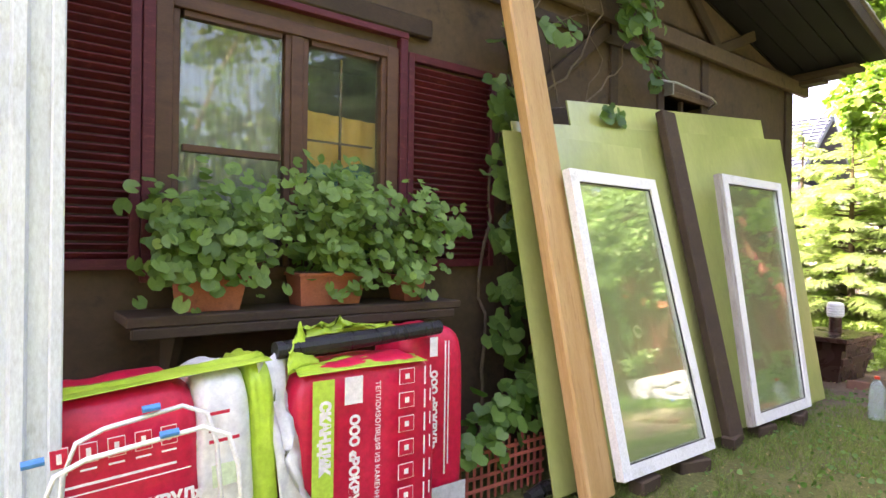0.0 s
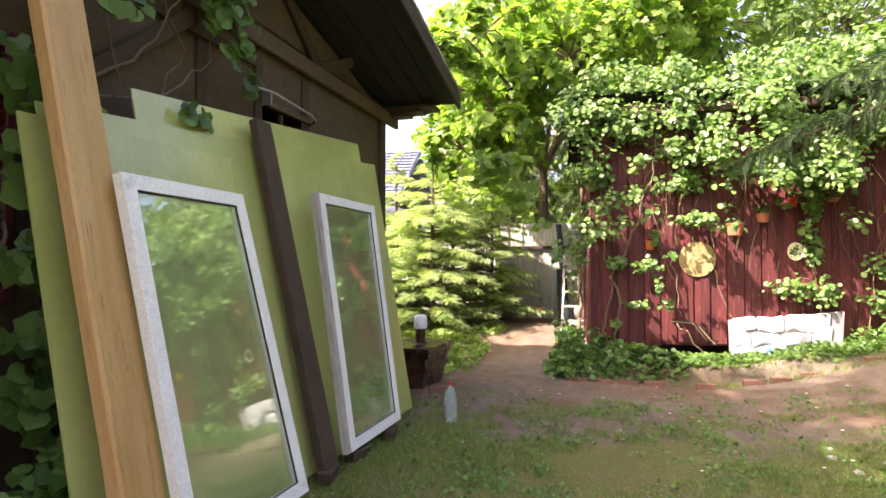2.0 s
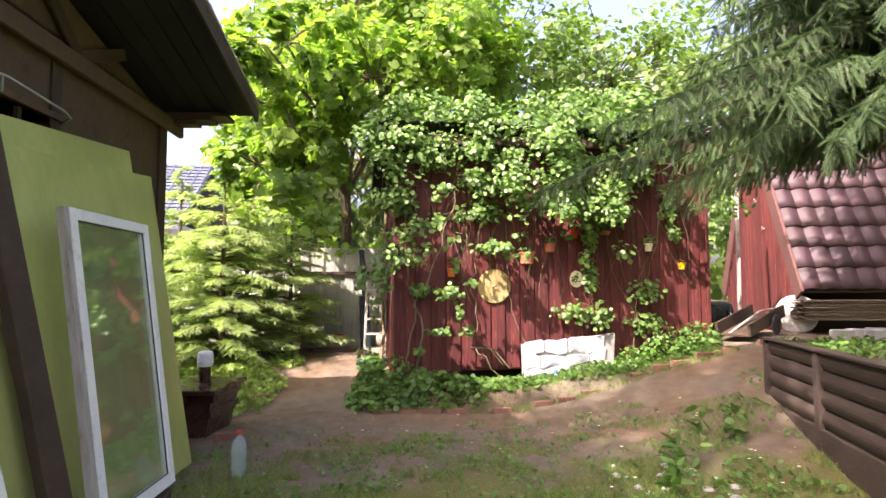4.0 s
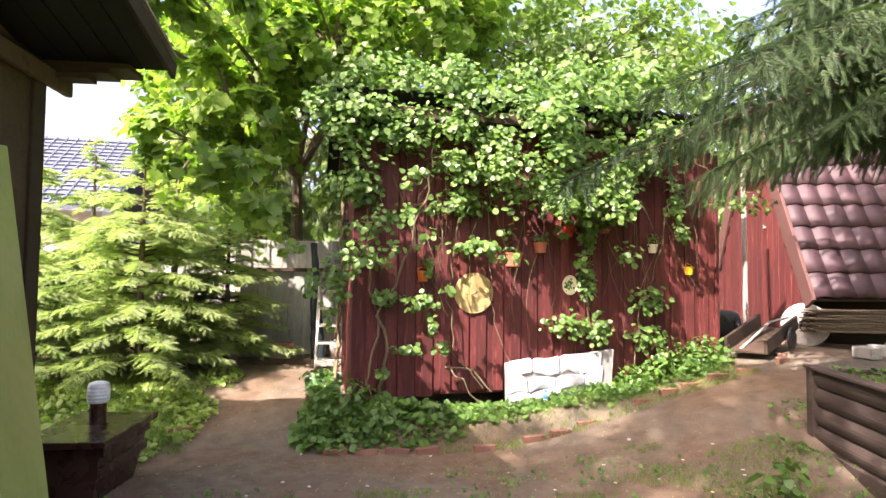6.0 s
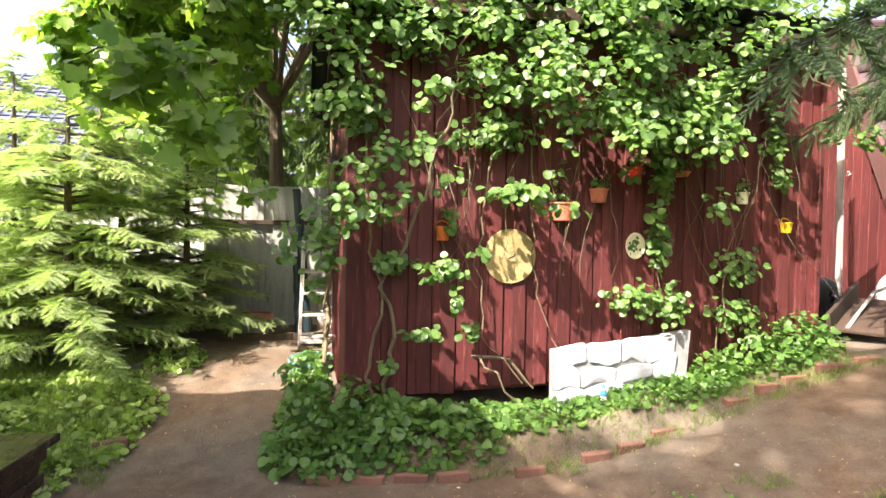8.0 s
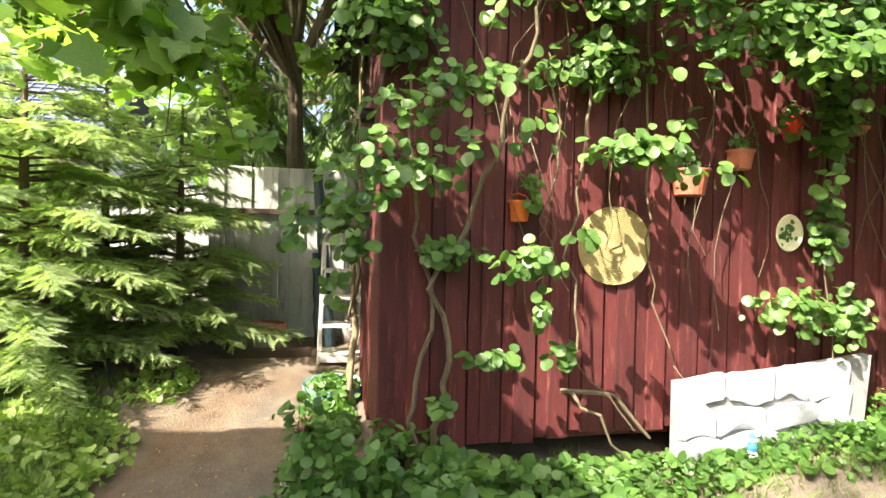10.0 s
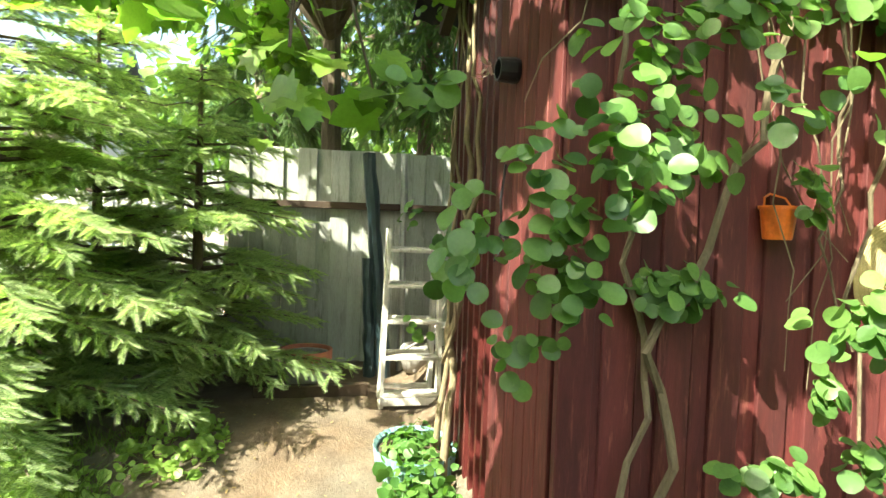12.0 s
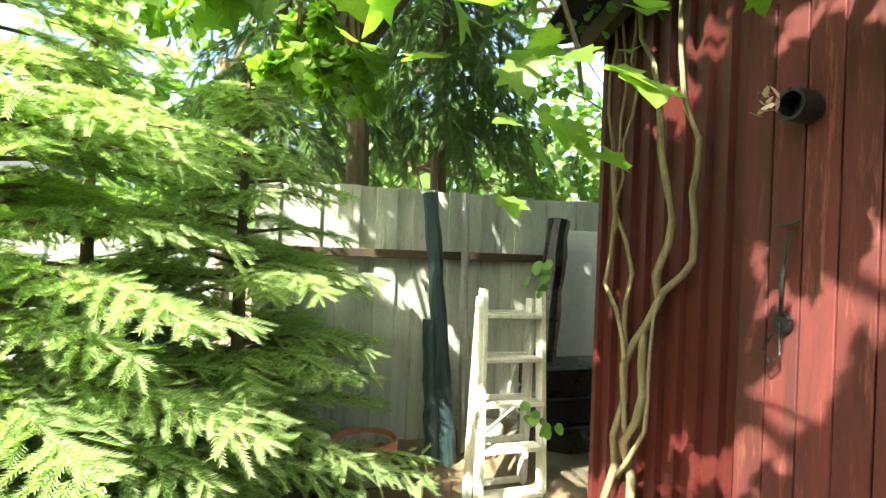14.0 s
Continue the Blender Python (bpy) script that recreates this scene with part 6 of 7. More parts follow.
def tree(x, y, trunk_h, crown, n, size, kind, mt, label, seed, r0=0.12, name="maple_tree", lean=(0, 0), group=""):
    """crown: list of (centre, radii) clumps in world metres; limbs run from the trunk into each."""
    rng = np.random.default_rng(seed)
    z0 = g(x, y)
    t = thing(name, label, "tree", pose(x, y, z0), group)
    top = Vector((lean[0], lean[1], trunk_h))
    bm = tube(B(), [(0, 0, -0.1), top * 0.5 + Vector((0.05, -0.03, 0)), top], [r0, r0 * 0.8, r0 * 0.6], 9)
    part("trunk", bm, "bark", t)
    lb = B()
    P, D = [], []
    tot = sum(a[0] * a[1] + a[1] * a[2] + a[0] * a[2] for _, a in crown)
    for c, rad in crown:
        cl = Vector((c[0] - x, c[1] - y, c[2] - z0))
        mid = (top + cl) / 2 + Vector((0, 0, 0.25))
        tube(lb, [top * 0.85, mid, cl], [r0 * 0.45, r0 * 0.25, r0 * 0.12], 6)
        k = int(n * (rad[0] * rad[1] + rad[1] * rad[2] + rad[0] * rad[2]) / tot)
        # sub-clumps give the crown its lumps and gaps
        ns = max(5, k // 60)
        sc, sd = clump(rng, cl, rad, ns, 0.5)
        rs = 0.3 * (rad[0] * rad[1] * rad[2]) ** (1 / 3)
        for q, dq in zip(sc, sd):
            m = int(k / ns * rng.uniform(0.6, 1.4))
            p, d = clump(rng, q, (rs * rng.uniform(0.7, 1.3), rs * rng.uniform(0.7, 1.3), rs * 0.7), m, 0.25)
            P.append(p)
            D.append(d * 0.3 + dq * 0.5 + np.array((0, 0, 0.65)))
            if rng.random() < 0.6:
                tube(lb, [cl, (cl + Vector(q)) / 2 + Vector((0, 0, 0.08)), Vector(q)], [r0 * 0.14, r0 * 0.09, 0.006], 4)
    part("limb", lb, "bark", t)
    leaves("crown", np.concatenate(P), np.concatenate(D), size, kind, mt, t, rng, 0.45, 0.5, tag="stuff")
    return t


# high clumps between x 7.7 and 9.5 are added to shade shed door and wall
tree(13.3, 0.3, 3.6, [((8.8, 1.0, 4.7), (0.95, 0.75, 0.6)), ((9.5, 0.5, 4.4), (0.8, 0.7, 0.5)), ((12.9, 2.25, 4.3), (0.9, 0.65, 1.3)), ((11.3, 1.1, 5.0), (1.3, 1.1, 1.5)), ((10.2, 0.9, 4.3), (1.2, 0.9, 1.0)), ((12.0, 0.3, 6.4), (1.8, 1.6, 1.6)), ((10.6, -0.2, 4.9), (1.2, 1.2, 1.1)), ((9.3, 0.95, 3.75), (0.9, 0.6, 0.6)), ((11.2, 1.7, 3.6), (0.8, 0.7, 0.7)), ((11.6, -1.4, 6.0), (1.7, 1.6, 1.5)), ((10.6, -1.6, 5.3), (1.1, 1.2, 0.9)), ((10.0, 0.9, 3.1), (0.55, 0.5, 0.35)), ((12.3, 0.9, 3.3), (0.5, 0.45, 0.55)), ((11.9, 0.75, 2.9), (0.35, 0.3, 0.35)), ((7.85, 1.1, 4.25), (0.5, 0.75, 0.35)), ((7.7, 1.5, 4.1), (0.4, 0.6, 0.3)), ((9.2, 0.6, 3.5), (0.6, 0.4, 0.22)), ((7.9, 1.75, 3.9), (0.5, 0.45, 0.4))], 19500, 0.12, "maple", "maple_leaf", "large spreading maple with sunlit leaves over the shed, plus added shading clumps", 41, 0.13)
tree(14.5, -4.0, 3.5, [((13.0, -3.0, 6.2), (2.0, 2.2, 1.8)), ((14.2, -6.0, 6.5), (2.2, 2.2, 2.0)), ((13.0, -1.0, 7.6), (2.2, 2.2, 1.8)), ((12.5, -4.8, 4.6), (1.4, 1.5, 1.1))], 9000, 0.13, "round", "far_leaf", "tall broadleaf tree behind the red shed", 42, 0.18, "broadleaf_tree", group="broadleaf trees")
tree(19, 1.5, 4.5, [((17.5, 0.5, 6.0), (2.8, 3.0, 3.0)), ((18.0, -3.5, 7.0), (3.0, 3.2, 3.0)), ((17.0, -8.0, 7.0), (3.2, 3.4, 3.2)), ((19.0, -12.5, 7.0), (3.6, 4, 3.6)), ((17.5, -1.5, 3.2), (1.5, 3.0, 1.6))], 9000, 0.2, "round", "far_leaf", "broad sunlit tree line behind the garden", 43, 0.22, "broadleaf_tree", group="broadleaf trees")
tree(16.5, -7.5, 3, [((15.5, -8.0, 4.5), (2.5, 3.0, 2.6)), ((14.0, -10.5, 4.0), (2.5, 2.5, 2.5)), ((16.5, -5.0, 4.0), (1.8, 2.0, 2.0)), ((10.5, -11.5, 4.5), (3.0, 2.0, 3.0))], 6000, 0.17, "round", "far_leaf", "dense broadleaf tree beyond the tiled hut", 44, 0.2, "broadleaf_tree", group="broadleaf trees")
# added out of view: crown placed along the sun's rays to dapple the yard
tree(1.0, 10.2, 8, [((-0.6, 6.6, 11.8), (2.6, 2.0, 1.8)), ((-3.0, 7.5, 10.8), (2.2, 2.0, 1.8)), ((1.3, 4.8, 12.2), (1.5, 1.3, 1.2)), ((-0.2, 4.6, 12.0), (1.7, 1.4, 1.3))], 9500, 0.15, "round", "far_leaf", "unseen tall broadleaf tree added behind the house to shade the yard", 45, 0.2, "broadleaf_tree", group="broadleaf trees")
tree(2.5, -9.5, 3, [((1.5, -8.5, 4.0), (2.6, 1.8, 2.6)), ((-2.0, -8.0, 3.6), (2.4, 2.0, 2.4)), ((4.5, -10.0, 4.6), (2.4, 2.0, 2.6)), ((-5.5, -6.5, 3.8), (2.2, 2.4, 2.6)), ((7.5, -11.0, 4.2), (2.0, 2.0, 2.6)), ((0.5, -10.5, 8.2), (3.4, 2.0, 2.8)), ((-4.5, -9.5, 7.8), (3.2, 2.0, 2.8)), ((5.0, -12.0, 8.5), (3.2, 2.0, 3.0))], 13000, 0.16, "round", "far_leaf", "hedge-like broadleaf tree across the yard, mirrored in the panes", 46, 0.2, "broadleaf_tree", group="broadleaf trees")


def woods():
    """A ring of far trees closes the place."""
    rng = np.random.default_rng(77)
    t = thing("far_woods", "distant belt of leafy trees all round the place", "woods", pose(0, 0, 0), "", "stuff")
    P, D = [], []
    for i in range(70):
        a = 2 * math.pi * i / 70 + rng.random() * 0.05
        if 0.25 < a < 0.85:
            continue
        R = rng.uniform(32, 42)
        c = (6 + R * math.cos(a), R * math.sin(a), rng.uniform(3, 7))
        p, d = clump(rng, c, (3.2, 3.2, rng.uniform(4, 7)), 420, 0.5)
        P.append(p)
        D.append(d + (0, 0, 0.4))
    P = np.concatenate(P)
    P[:, 2] = np.abs(P[:, 2])
    leaves("foliage", P, np.concatenate(D), 0.75, "round", "far_leaf", t, rng, 0.5, tag="stuff")


woods()


# ---- climbing plants ----
def twining(rng, pts, r, wob=0.03):
    out = []
    for a, b in zip(pts, pts[1:]):
        n = max(2, int((Vector(b) - Vector(a)).length / 0.12))
        for i in range(n):
            p = Vector(a).lerp(Vector(b), i / n)
            out.append(p + Vector(rng.normal(0, wob, 3)) * 0.6)
    out.append(Vector(pts[-1]))
    return out, [r * (1 - 0.6 * i / len(out)) for i in range(len(out))]


def shed_vine():
    rng = np.random.default_rng(51)
    t = thing("shed_vine", "lush round-leaved climbing vine covering the top of the red shed", "climbing plant", pose(0, 0, 0))
    F = SX - 0.05
    st = B()
    for pts, r in (([(F - 0.04, -0.72, 0.3), (F - 0.05, -0.85, 0.9), (F - 0.06, -0.72, 1.3), (F - 0.1, -1.0, 1.9), (F - 0.15, -1.2, 2.6), (F - 0.2, -1.4, 3.5)], 0.02),
                   ([(F - 0.04, -0.6, 0.3), (F - 0.06, -0.62, 0.8), (F - 0.05, -0.75, 1.2), (F - 0.04, -0.6, 1.8), (F - 0.04, -0.55, 3.3)], 0.015),
                   ([(F - 0.1, -1.35, 2.6), (F - 0.08, -1.45, 2.0), (F - 0.1, -1.3, 1.7), (F - 0.1, -1.5, 1.3)], 0.008),
                   ([(F - 0.08, -1.55, 3.2), (F - 0.1, -1.6, 2.4), (F - 0.1, -1.5, 1.6), (F - 0.1, -1.55, 0.9), (F - 0.15, -1.9, 0.5)], 0.012),
                   ([(F - 0.08, -2.02, 3.3), (F - 0.06, -2.0, 2.0), (F - 0.06, -2.05, 1.2), (F - 0.1, -2.3, 0.6)], 0.009),
                   ([(F - 0.1, -1.5, 0.75), (F - 0.15, -1.8, 0.7), (F - 0.15, -2.0, 0.45)], 0.016),
                   ([(F - 0.1, -1.5, 0.72), (F - 0.2, -1.65, 0.6), (F - 0.2, -1.85, 0.35)], 0.012),
                   ([(F - 0.1, -3.2, 3.4), (F - 0.1, -3.15, 2.3), (F - 0.1, -3.2, 1.4), (F - 0.12, -3.3, 0.6)], 0.009),
                   ([(F - 0.1, -4.3, 3.4), (F - 0.1, -4.45, 2.6), (F - 0.08, -4.55, 2.1)], 0.006),
                   ([(F - 0.1, -3.8, 0.7), (F - 0.15, -3.9, 1.5), (F - 0.1, -4.0, 2.3)], 0.007),
                   ([(F - 0.4, -3.6, 3.4), (F - 0.6, -4.2, 3.2), (F - 0.7, -4.8, 2.7), (F - 0.7, -5.3, 2.7)], 0.008)):
        p, rr = twining(rng, pts, r)
        tube(st, p, rr, 6)
    # thin wandering twigs across the boards
    tr = np.random.default_rng(151)
    for i in range(26):
        y, z = tr.uniform(-4.6, -0.5), tr.uniform(2.3, 3.2)
        pts, dy = [], tr.uniform(-0.12, 0.12)
        for k in range(7):
            pts.append((F - 0.05 - 0.06 * tr.random(), y, z))
            dy = 0.6 * dy + tr.normal(0, 0.06)
            y += dy
            z -= tr.uniform(0.12, 0.28)
        tube(st, pts, [0.005 - 0.0005 * k for k in range(7)], 4)
    part("stem", st, "vine_bark", t)
    P, D, S = [], [], []

    def add(c, rad, n, s=0.075, nrm=(-0.6, 0.1, 0.7), shell=0.2):
        p, d = clump(rng, c, rad, n, shell)
        P.append(p)
        D.append(d * 0.35 + np.array(nrm))
        S.append(np.full(len(p), s))
    # the great mass along the eave, in many lumps with a ragged lower edge
    for i in range(70):
        y = rng.uniform(-4.1, 0.0)
        u = (y + 4.1) / 4.25
        low = 2.95 - 0.5 * math.exp(-((y + 2.6) / 0.8) ** 2) + 0.25 * math.sin(y * 4)
        z = rng.uniform(low, 4.35 - 0.3 * u)
        add((F - rng.uniform(0.1, 0.35 + 0.6 * min(1.0, max(0.0, -y - 1.4))), y, z), (0.24, 0.26, 0.17), 66, 0.062)
    for i in range(46):
        add((F - rng.uniform(-0.3, 0.45), rng.uniform(-3.7, 0.0), rng.uniform(3.25, 4.15)), (0.25, 0.28, 0.18), 58, 0.06)
    for i in range(26):
        y = rng.uniform(-3.6, -1.9)
        add((F - rng.uniform(0.3, 0.95), y, rng.uniform(2.5, 3.3)), (0.2, 0.24, 0.15), 54, 0.058)
    for i in range(34):
        add((F - rng.uniform(0.05, 0.5), rng.uniform(-3.6, -0.5), rng.uniform(1.9, 3.1)), (0.12, 0.16, 0.1), 12, 0.066)
    for i in range(40):
        add((F + rng.uniform(0.0, 1.6), rng.uniform(-4.6, 0.1), rng.uniform(3.7, 4.3)), (0.35, 0.4, 0.2), 45, 0.08, (-0.2, 0, 1))
    for c, rad, n in (((F - 0.5, -2.7, 2.75), (0.25, 0.5, 0.3), 220), ((8.75, -1.75, 2.08), (0.2, 0.28, 0.09), 90), ((8.8, -0.75, 2.35), (0.12, 0.3, 0.16), 44), ((8.69, -0.38, 1.9), (0.1, 0.12, 0.22), 34), ((8.8, -0.2, 1.75), (0.12, 0.14, 0.28), 30), ((8.85, -0.5, 2.2), (0.1, 0.2, 0.2), 26), ((8.9, -0.62, 1.95), (0.12, 0.22, 0.18), 40),
                      ((8.8, -0.28, 1.55), (0.12, 0.1, 0.2), 24), ((9.1, -0.82, 1.52), (0.1, 0.2, 0.09), 36), ((8.7, -1.14, 1.49), (0.1, 0.18, 0.12), 34), ((9.05, -1.25, 1.85), (0.06, 0.06, 0.12), 16), ((8.7, -1.4, 1.62), (0.06, 0.08, 0.04), 8),
                      ((9.0, -1.3, 1.2), (0.05, 0.06, 0.12), 12), ((8.9, -1.02, 0.97), (0.06, 0.16, 0.05), 22), ((8.92, -1.4, 0.98), (0.08, 0.1, 0.08), 20), ((8.95, -0.75, 0.7), (0.08, 0.1, 0.06), 10),
                      ((F - 0.15, -3.2, 2.4), (0.08, 0.12, 0.35), 90), ((F - 0.12, -3.2, 1.7), (0.07, 0.12, 0.3), 60), ((F - 0.15, -2.95, 1.2), (0.12, 0.3, 0.14), 80), ((F - 0.15, -3.3, 1.15), (0.1, 0.2, 0.2), 60),
                      ((F - 0.1, -4.4, 2.75), (0.07, 0.12, 0.35), 70), ((F - 0.12, -4.5, 2.3), (0.06, 0.08, 0.1), 22), ((F - 0.15, -4.0, 1.5), (0.1, 0.3, 0.2), 50), ((F - 0.15, -4.0, 1.05), (0.12, 0.3, 0.18), 60), ((F - 0.6, -5.0, 2.65), (0.15, 0.5, 0.12), 50),
                      ((F - 0.1, -0.5, 2.75), (0.15, 0.3, 0.25), 70), ((F - 0.1, -1.6, 2.6), (0.1, 0.3, 0.2), 60)):
        add(c, rad, int(n * 1.9), 0.06)
    leaves("foliage", np.concatenate(P), np.concatenate(D), np.concatenate(S), "round_near", "vine_leaf", t, rng, 0.4, 0.9, tag="stuff")


shed_vine()


def side_vine():
    """Bare twining stems up the ribbed side sheet."""
    rng = np.random.default_rng(52)
    t = thing("side_vine", "old bare twining stems climbing the ribbed red sheet wall", "climbing plant", pose(SX - 0.1, SY1, 0) @ Matrix.Rotation(radians(1), 4, "Z"))
    st = B()
    z0 = g(10.4, -0.35)
    for pts, r in (([(1.28, 0.13, z0), (1.3, 0.1, 0.83), (1.33, 0.1, 1.05), (1.27, 0.08, 1.42), (1.24, 0.08, 1.69), (1.17, 0.07, 1.91), (1.14, 0.07, 2.15), (1.23, 0.07, 2.46), (1.35, 0.07, 2.82), (1.38, 0.07, 3.1)], 0.03),
                   ([(1.5, 0.14, z0), (1.47, 0.1, 0.8), (1.39, 0.1, 1.25), (1.29, 0.11, 1.52), (1.18, 0.07, 1.74), (1.04, 0.07, 1.86), (1.04, 0.07, 2.1), (1.02, 0.07, 2.32), (1.09, 0.07, 2.54), (1.13, 0.07, 3.0)], 0.026),
                   ([(1.32, 0.1, 1.05), (1.36, 0.1, 1.55), (1.38, 0.08, 1.8), (1.5, 0.07, 2.07), (1.58, 0.07, 2.54), (1.56, 0.07, 3.0)], 0.017),
                   ([(1.3, 0.12, 1.45), (1.5, 0.09, 1.75), (1.49, 0.07, 2.12), (1.47, 0.07, 2.63), (1.52, 0.07, 3.05)], 0.014),
                   ([(1.33, 0.13, 0.95), (1.2, 0.12, 1.15), (1.2, 0.1, 1.53), (1.17, 0.1, 1.72)], 0.015),
                   ([(1.52, 0.08, 1.95), (1.45, 0.09, 2.1), (1.43, 0.07, 2.5), (1.41, 0.07, 3.0)], 0.009)):
        p, rr = twining(rng, pts, r, 0.022)
        tube(st, p, [max(a * 0.8, 0.007) for a in rr], 7)
    part("stem", st, "vine_bark", t, smooth=True)
    P, D = [], []
    for c, rad, n in (((-0.24, 0.47, 1.7), (0.15, 0.1, 0.22), 34), ((-0.2, 0.3, 1.35), (0.12, 0.1, 0.12), 14), ((-0.4, 0.6, 2.0), (0.12, 0.12, 0.08), 9), ((1.9, 0.2, 1.0), (0.1, 0.1, 0.15), 10), ((1.3, 0.2, 3.0), (0.5, 0.2, 0.15), 50), ((1.8, 0.25, 1.75), (0.1, 0.08, 0.15), 8)):
        p, d = clump(rng, c, rad, n, 0.2)
        P.append(p)
        D.append(d * 0.3 + (-0.6, 0.4, 0.6))
    leaves("foliage", np.concatenate(P), np.concatenate(D), 0.058, "round_near", "vine_leaf", t, rng, 0.4, 0.9, tag="stuff")


side_vine()


def house_vine():
    rng = np.random.default_rng(53)
    t = thing("house_vine", "climbing vine with lobed leaves on the dark house wall", "climbing plant", HM)
    st = B()
    for pts, r in (([(-4.85, -0.1, 0.0), (-4.8, -0.08, 1.2), (-4.75, -0.06, 2.0), (-4.5, -0.08, 2.9), (-4.2, -0.1, 3.4)], 0.014),
                   ([(-4.6, -0.1, 2.2), (-4.2, -0.12, 2.6), (-3.8, -0.12, 3.0), (-3.6, -0.15, 3.5)], 0.012),
                   ([(-4.4, -0.1, 2.4), (-3.9, -0.1, 2.5), (-3.4, -0.15, 2.9), (-3.3, -0.2, 3.6)], 0.01),
                   ([(-4.1, -0.1, 2.5), (-4.3, -0.1, 3.0), (-3.7, -0.1, 3.3)], 0.007),
                   ([(-3.9, -0.1, 2.45), (-3.6, -0.1, 2.9), (-4.0, -0.1, 3.5)], 0.006)):
        p, rr = twining(rng, pts, r, 0.03)
        tube(st, p, rr, 6)
    part("stem", st, "bark", t)
    P, D = [], []
    for c, rad, n in (((-4.75, -0.22, 2.35), (0.15, 0.1, 0.25), 40), ((-4.75, -0.25, 1.9), (0.17, 0.1, 0.2), 46), ((-4.75, -0.28, 1.5), (0.2, 0.1, 0.17), 36), ((-4.7, -0.3, 1.15), (0.2, 0.1, 0.13), 34), ((-4.8, -0.28, 0.85), (0.2, 0.12, 0.14), 30), ((-4.6, -0.3, 0.6), (0.2, 0.12, 0.2), 24),
                      ((-5.2, -0.25, 1.55), (0.13, 0.05, 0.04), 8), ((-4.65, -0.2, 2.8), (0.2, 0.1, 0.12), 16), ((-3.45, -0.3, 3.3), (0.25, 0.15, 0.35), 90), ((-3.3, -0.3, 2.95), (0.12, 0.1, 0.15), 14), ((-4.0, -0.25, 3.6), (0.4, 0.15, 0.2), 40), ((-3.75, -0.32, 2.42), (0.16, 0.06, 0.05), 12), ((-4.3, -0.25, 2.95), (0.3, 0.1, 0.2), 16), ((-4.5, -0.2, 2.3), (0.15, 0.08, 0.15), 14), ((-2.95, -0.2, 2.85), (0.06, 0.05, 0.1), 7)):
        p, d = clump(rng, c, rad, n, 0.2)
        P.append(p)
        D.append(d * 0.3 + (0, -1.0, 0.5))
    leaves("foliage", np.concatenate(P), np.concatenate(D), 0.115, "lobed", "vine_leaf", t, rng, 0.3, 1.0, tag="stuff")
    u = thing("lattice_vine", "yellow-green vine sprawling over the small red lattice", "climbing plant", HM)
    P, D = [], []
    for c, rad, n in (((-5.0, -0.55, 0.42), (0.28, 0.18, 0.16), 95), ((-5.3, -0.6, 0.3), (0.2, 0.15, 0.12), 45), ((-4.8, -0.5, 0.55), (0.2, 0.15, 0.12), 40)):
        p, d = clump(rng, c, rad, n, 0.2)
        P.append(p)
        D.append(d * 0.3 + (0, -0.8, 0.7))
    leaves("foliage", np.concatenate(P), np.concatenate(D), 0.085, "lobed", "herb_leaf", u, rng, 0.35, 0.6, tag="stuff")
    part("stem", tube(B(), [(-4.9, -0.4, 0), (-5.0, -0.5, 0.3), (-5.1, -0.55, 0.5)], 0.006, 5), "bark", u)


house_vine()


def near_boughs():
    """Low maple boughs by the shed corner, passed close by."""
    rng = np.random.default_rng(54)
    t = thing("maple_bough", "low hanging maple bough with large leaves beside the shed corner", "bough", pose(0, 0, 0))
    st = B()
    P, D, S = [], [], []
    for pts in ([(11.0, 1.4, 3.6), (10.2, 1.15, 3.0), (9.6, 0.95, 2.75), (9.15, 0.85, 2.6)], [(10.6, 1.0, 3.5), (10.0, 0.7, 2.9), (9.7, 0.5, 2.5), (9.75, 0.4, 2.3)], [(11.0, 1.6, 3.4), (10.2, 1.6, 2.9), (9.7, 1.5, 2.6)]):
        p, rr = twining(rng, pts, 0.014, 0.02)
        tube(st, p, rr, 6)
        for q in p[6:]:
            m = 6
            P.append(np.array(q) + rng.normal(0, 0.13, (m, 3)) - (0, 0, 0.06))
            D.append(np.tile((-0.3, 0, 0.8), (m, 1)))
            S.append(np.full(m, 0.12))
    for c, rad, n, s in (((8.35, 0.55, 2.33), (0.26, 0.3, 0.2), 46, 0.145), ((8.55, 0.95, 2.62), (0.35, 0.3, 0.2), 44, 0.14), ((8.22, 0.42, 1.86), (0.05, 0.04, 0.05), 3, 0.06), ((8.32, 0.38, 2.27), (0.24, 0.16, 0.1), 20, 0.12), ((8.72, 0.26, 2.02), (0.1, 0.08, 0.08), 6, 0.12), ((8.5, 0.85, 2.8), (0.45, 0.45, 0.16), 75, 0.13), ((8.9, 0.6, 2.55), (0.35, 0.3, 0.14), 40, 0.12), ((9.45, -0.05, 2.6), (0.2, 0.15, 0.1), 14, 0.12)):
        p, d = clump(rng, c, rad, n, 0.1)
        P.append(p)
        D.append(np.tile((-0.5, 0, 0.8), (n, 1)))
        S.append(np.full(n, s))
    for pts in ([(9.2, 0.8, 3.0), (8.7, 0.6, 2.7), (8.35, 0.42, 2.35), (8.24, 0.42, 1.95)], [(8.7, 0.6, 2.7), (8.75, 0.35, 2.3), (8.72, 0.26, 2.0)]):
        p, rr = twining(rng, pts, 0.006, 0.015)
        tube(st, p, rr, 5)
    part("twig", st, "bark", t)
    leaves("foliage", np.concatenate(P), np.concatenate(D), np.concatenate(S), "maple", "maple_leaf", t, rng, 0.4, 0.8, tag="stuff")


near_boughs()


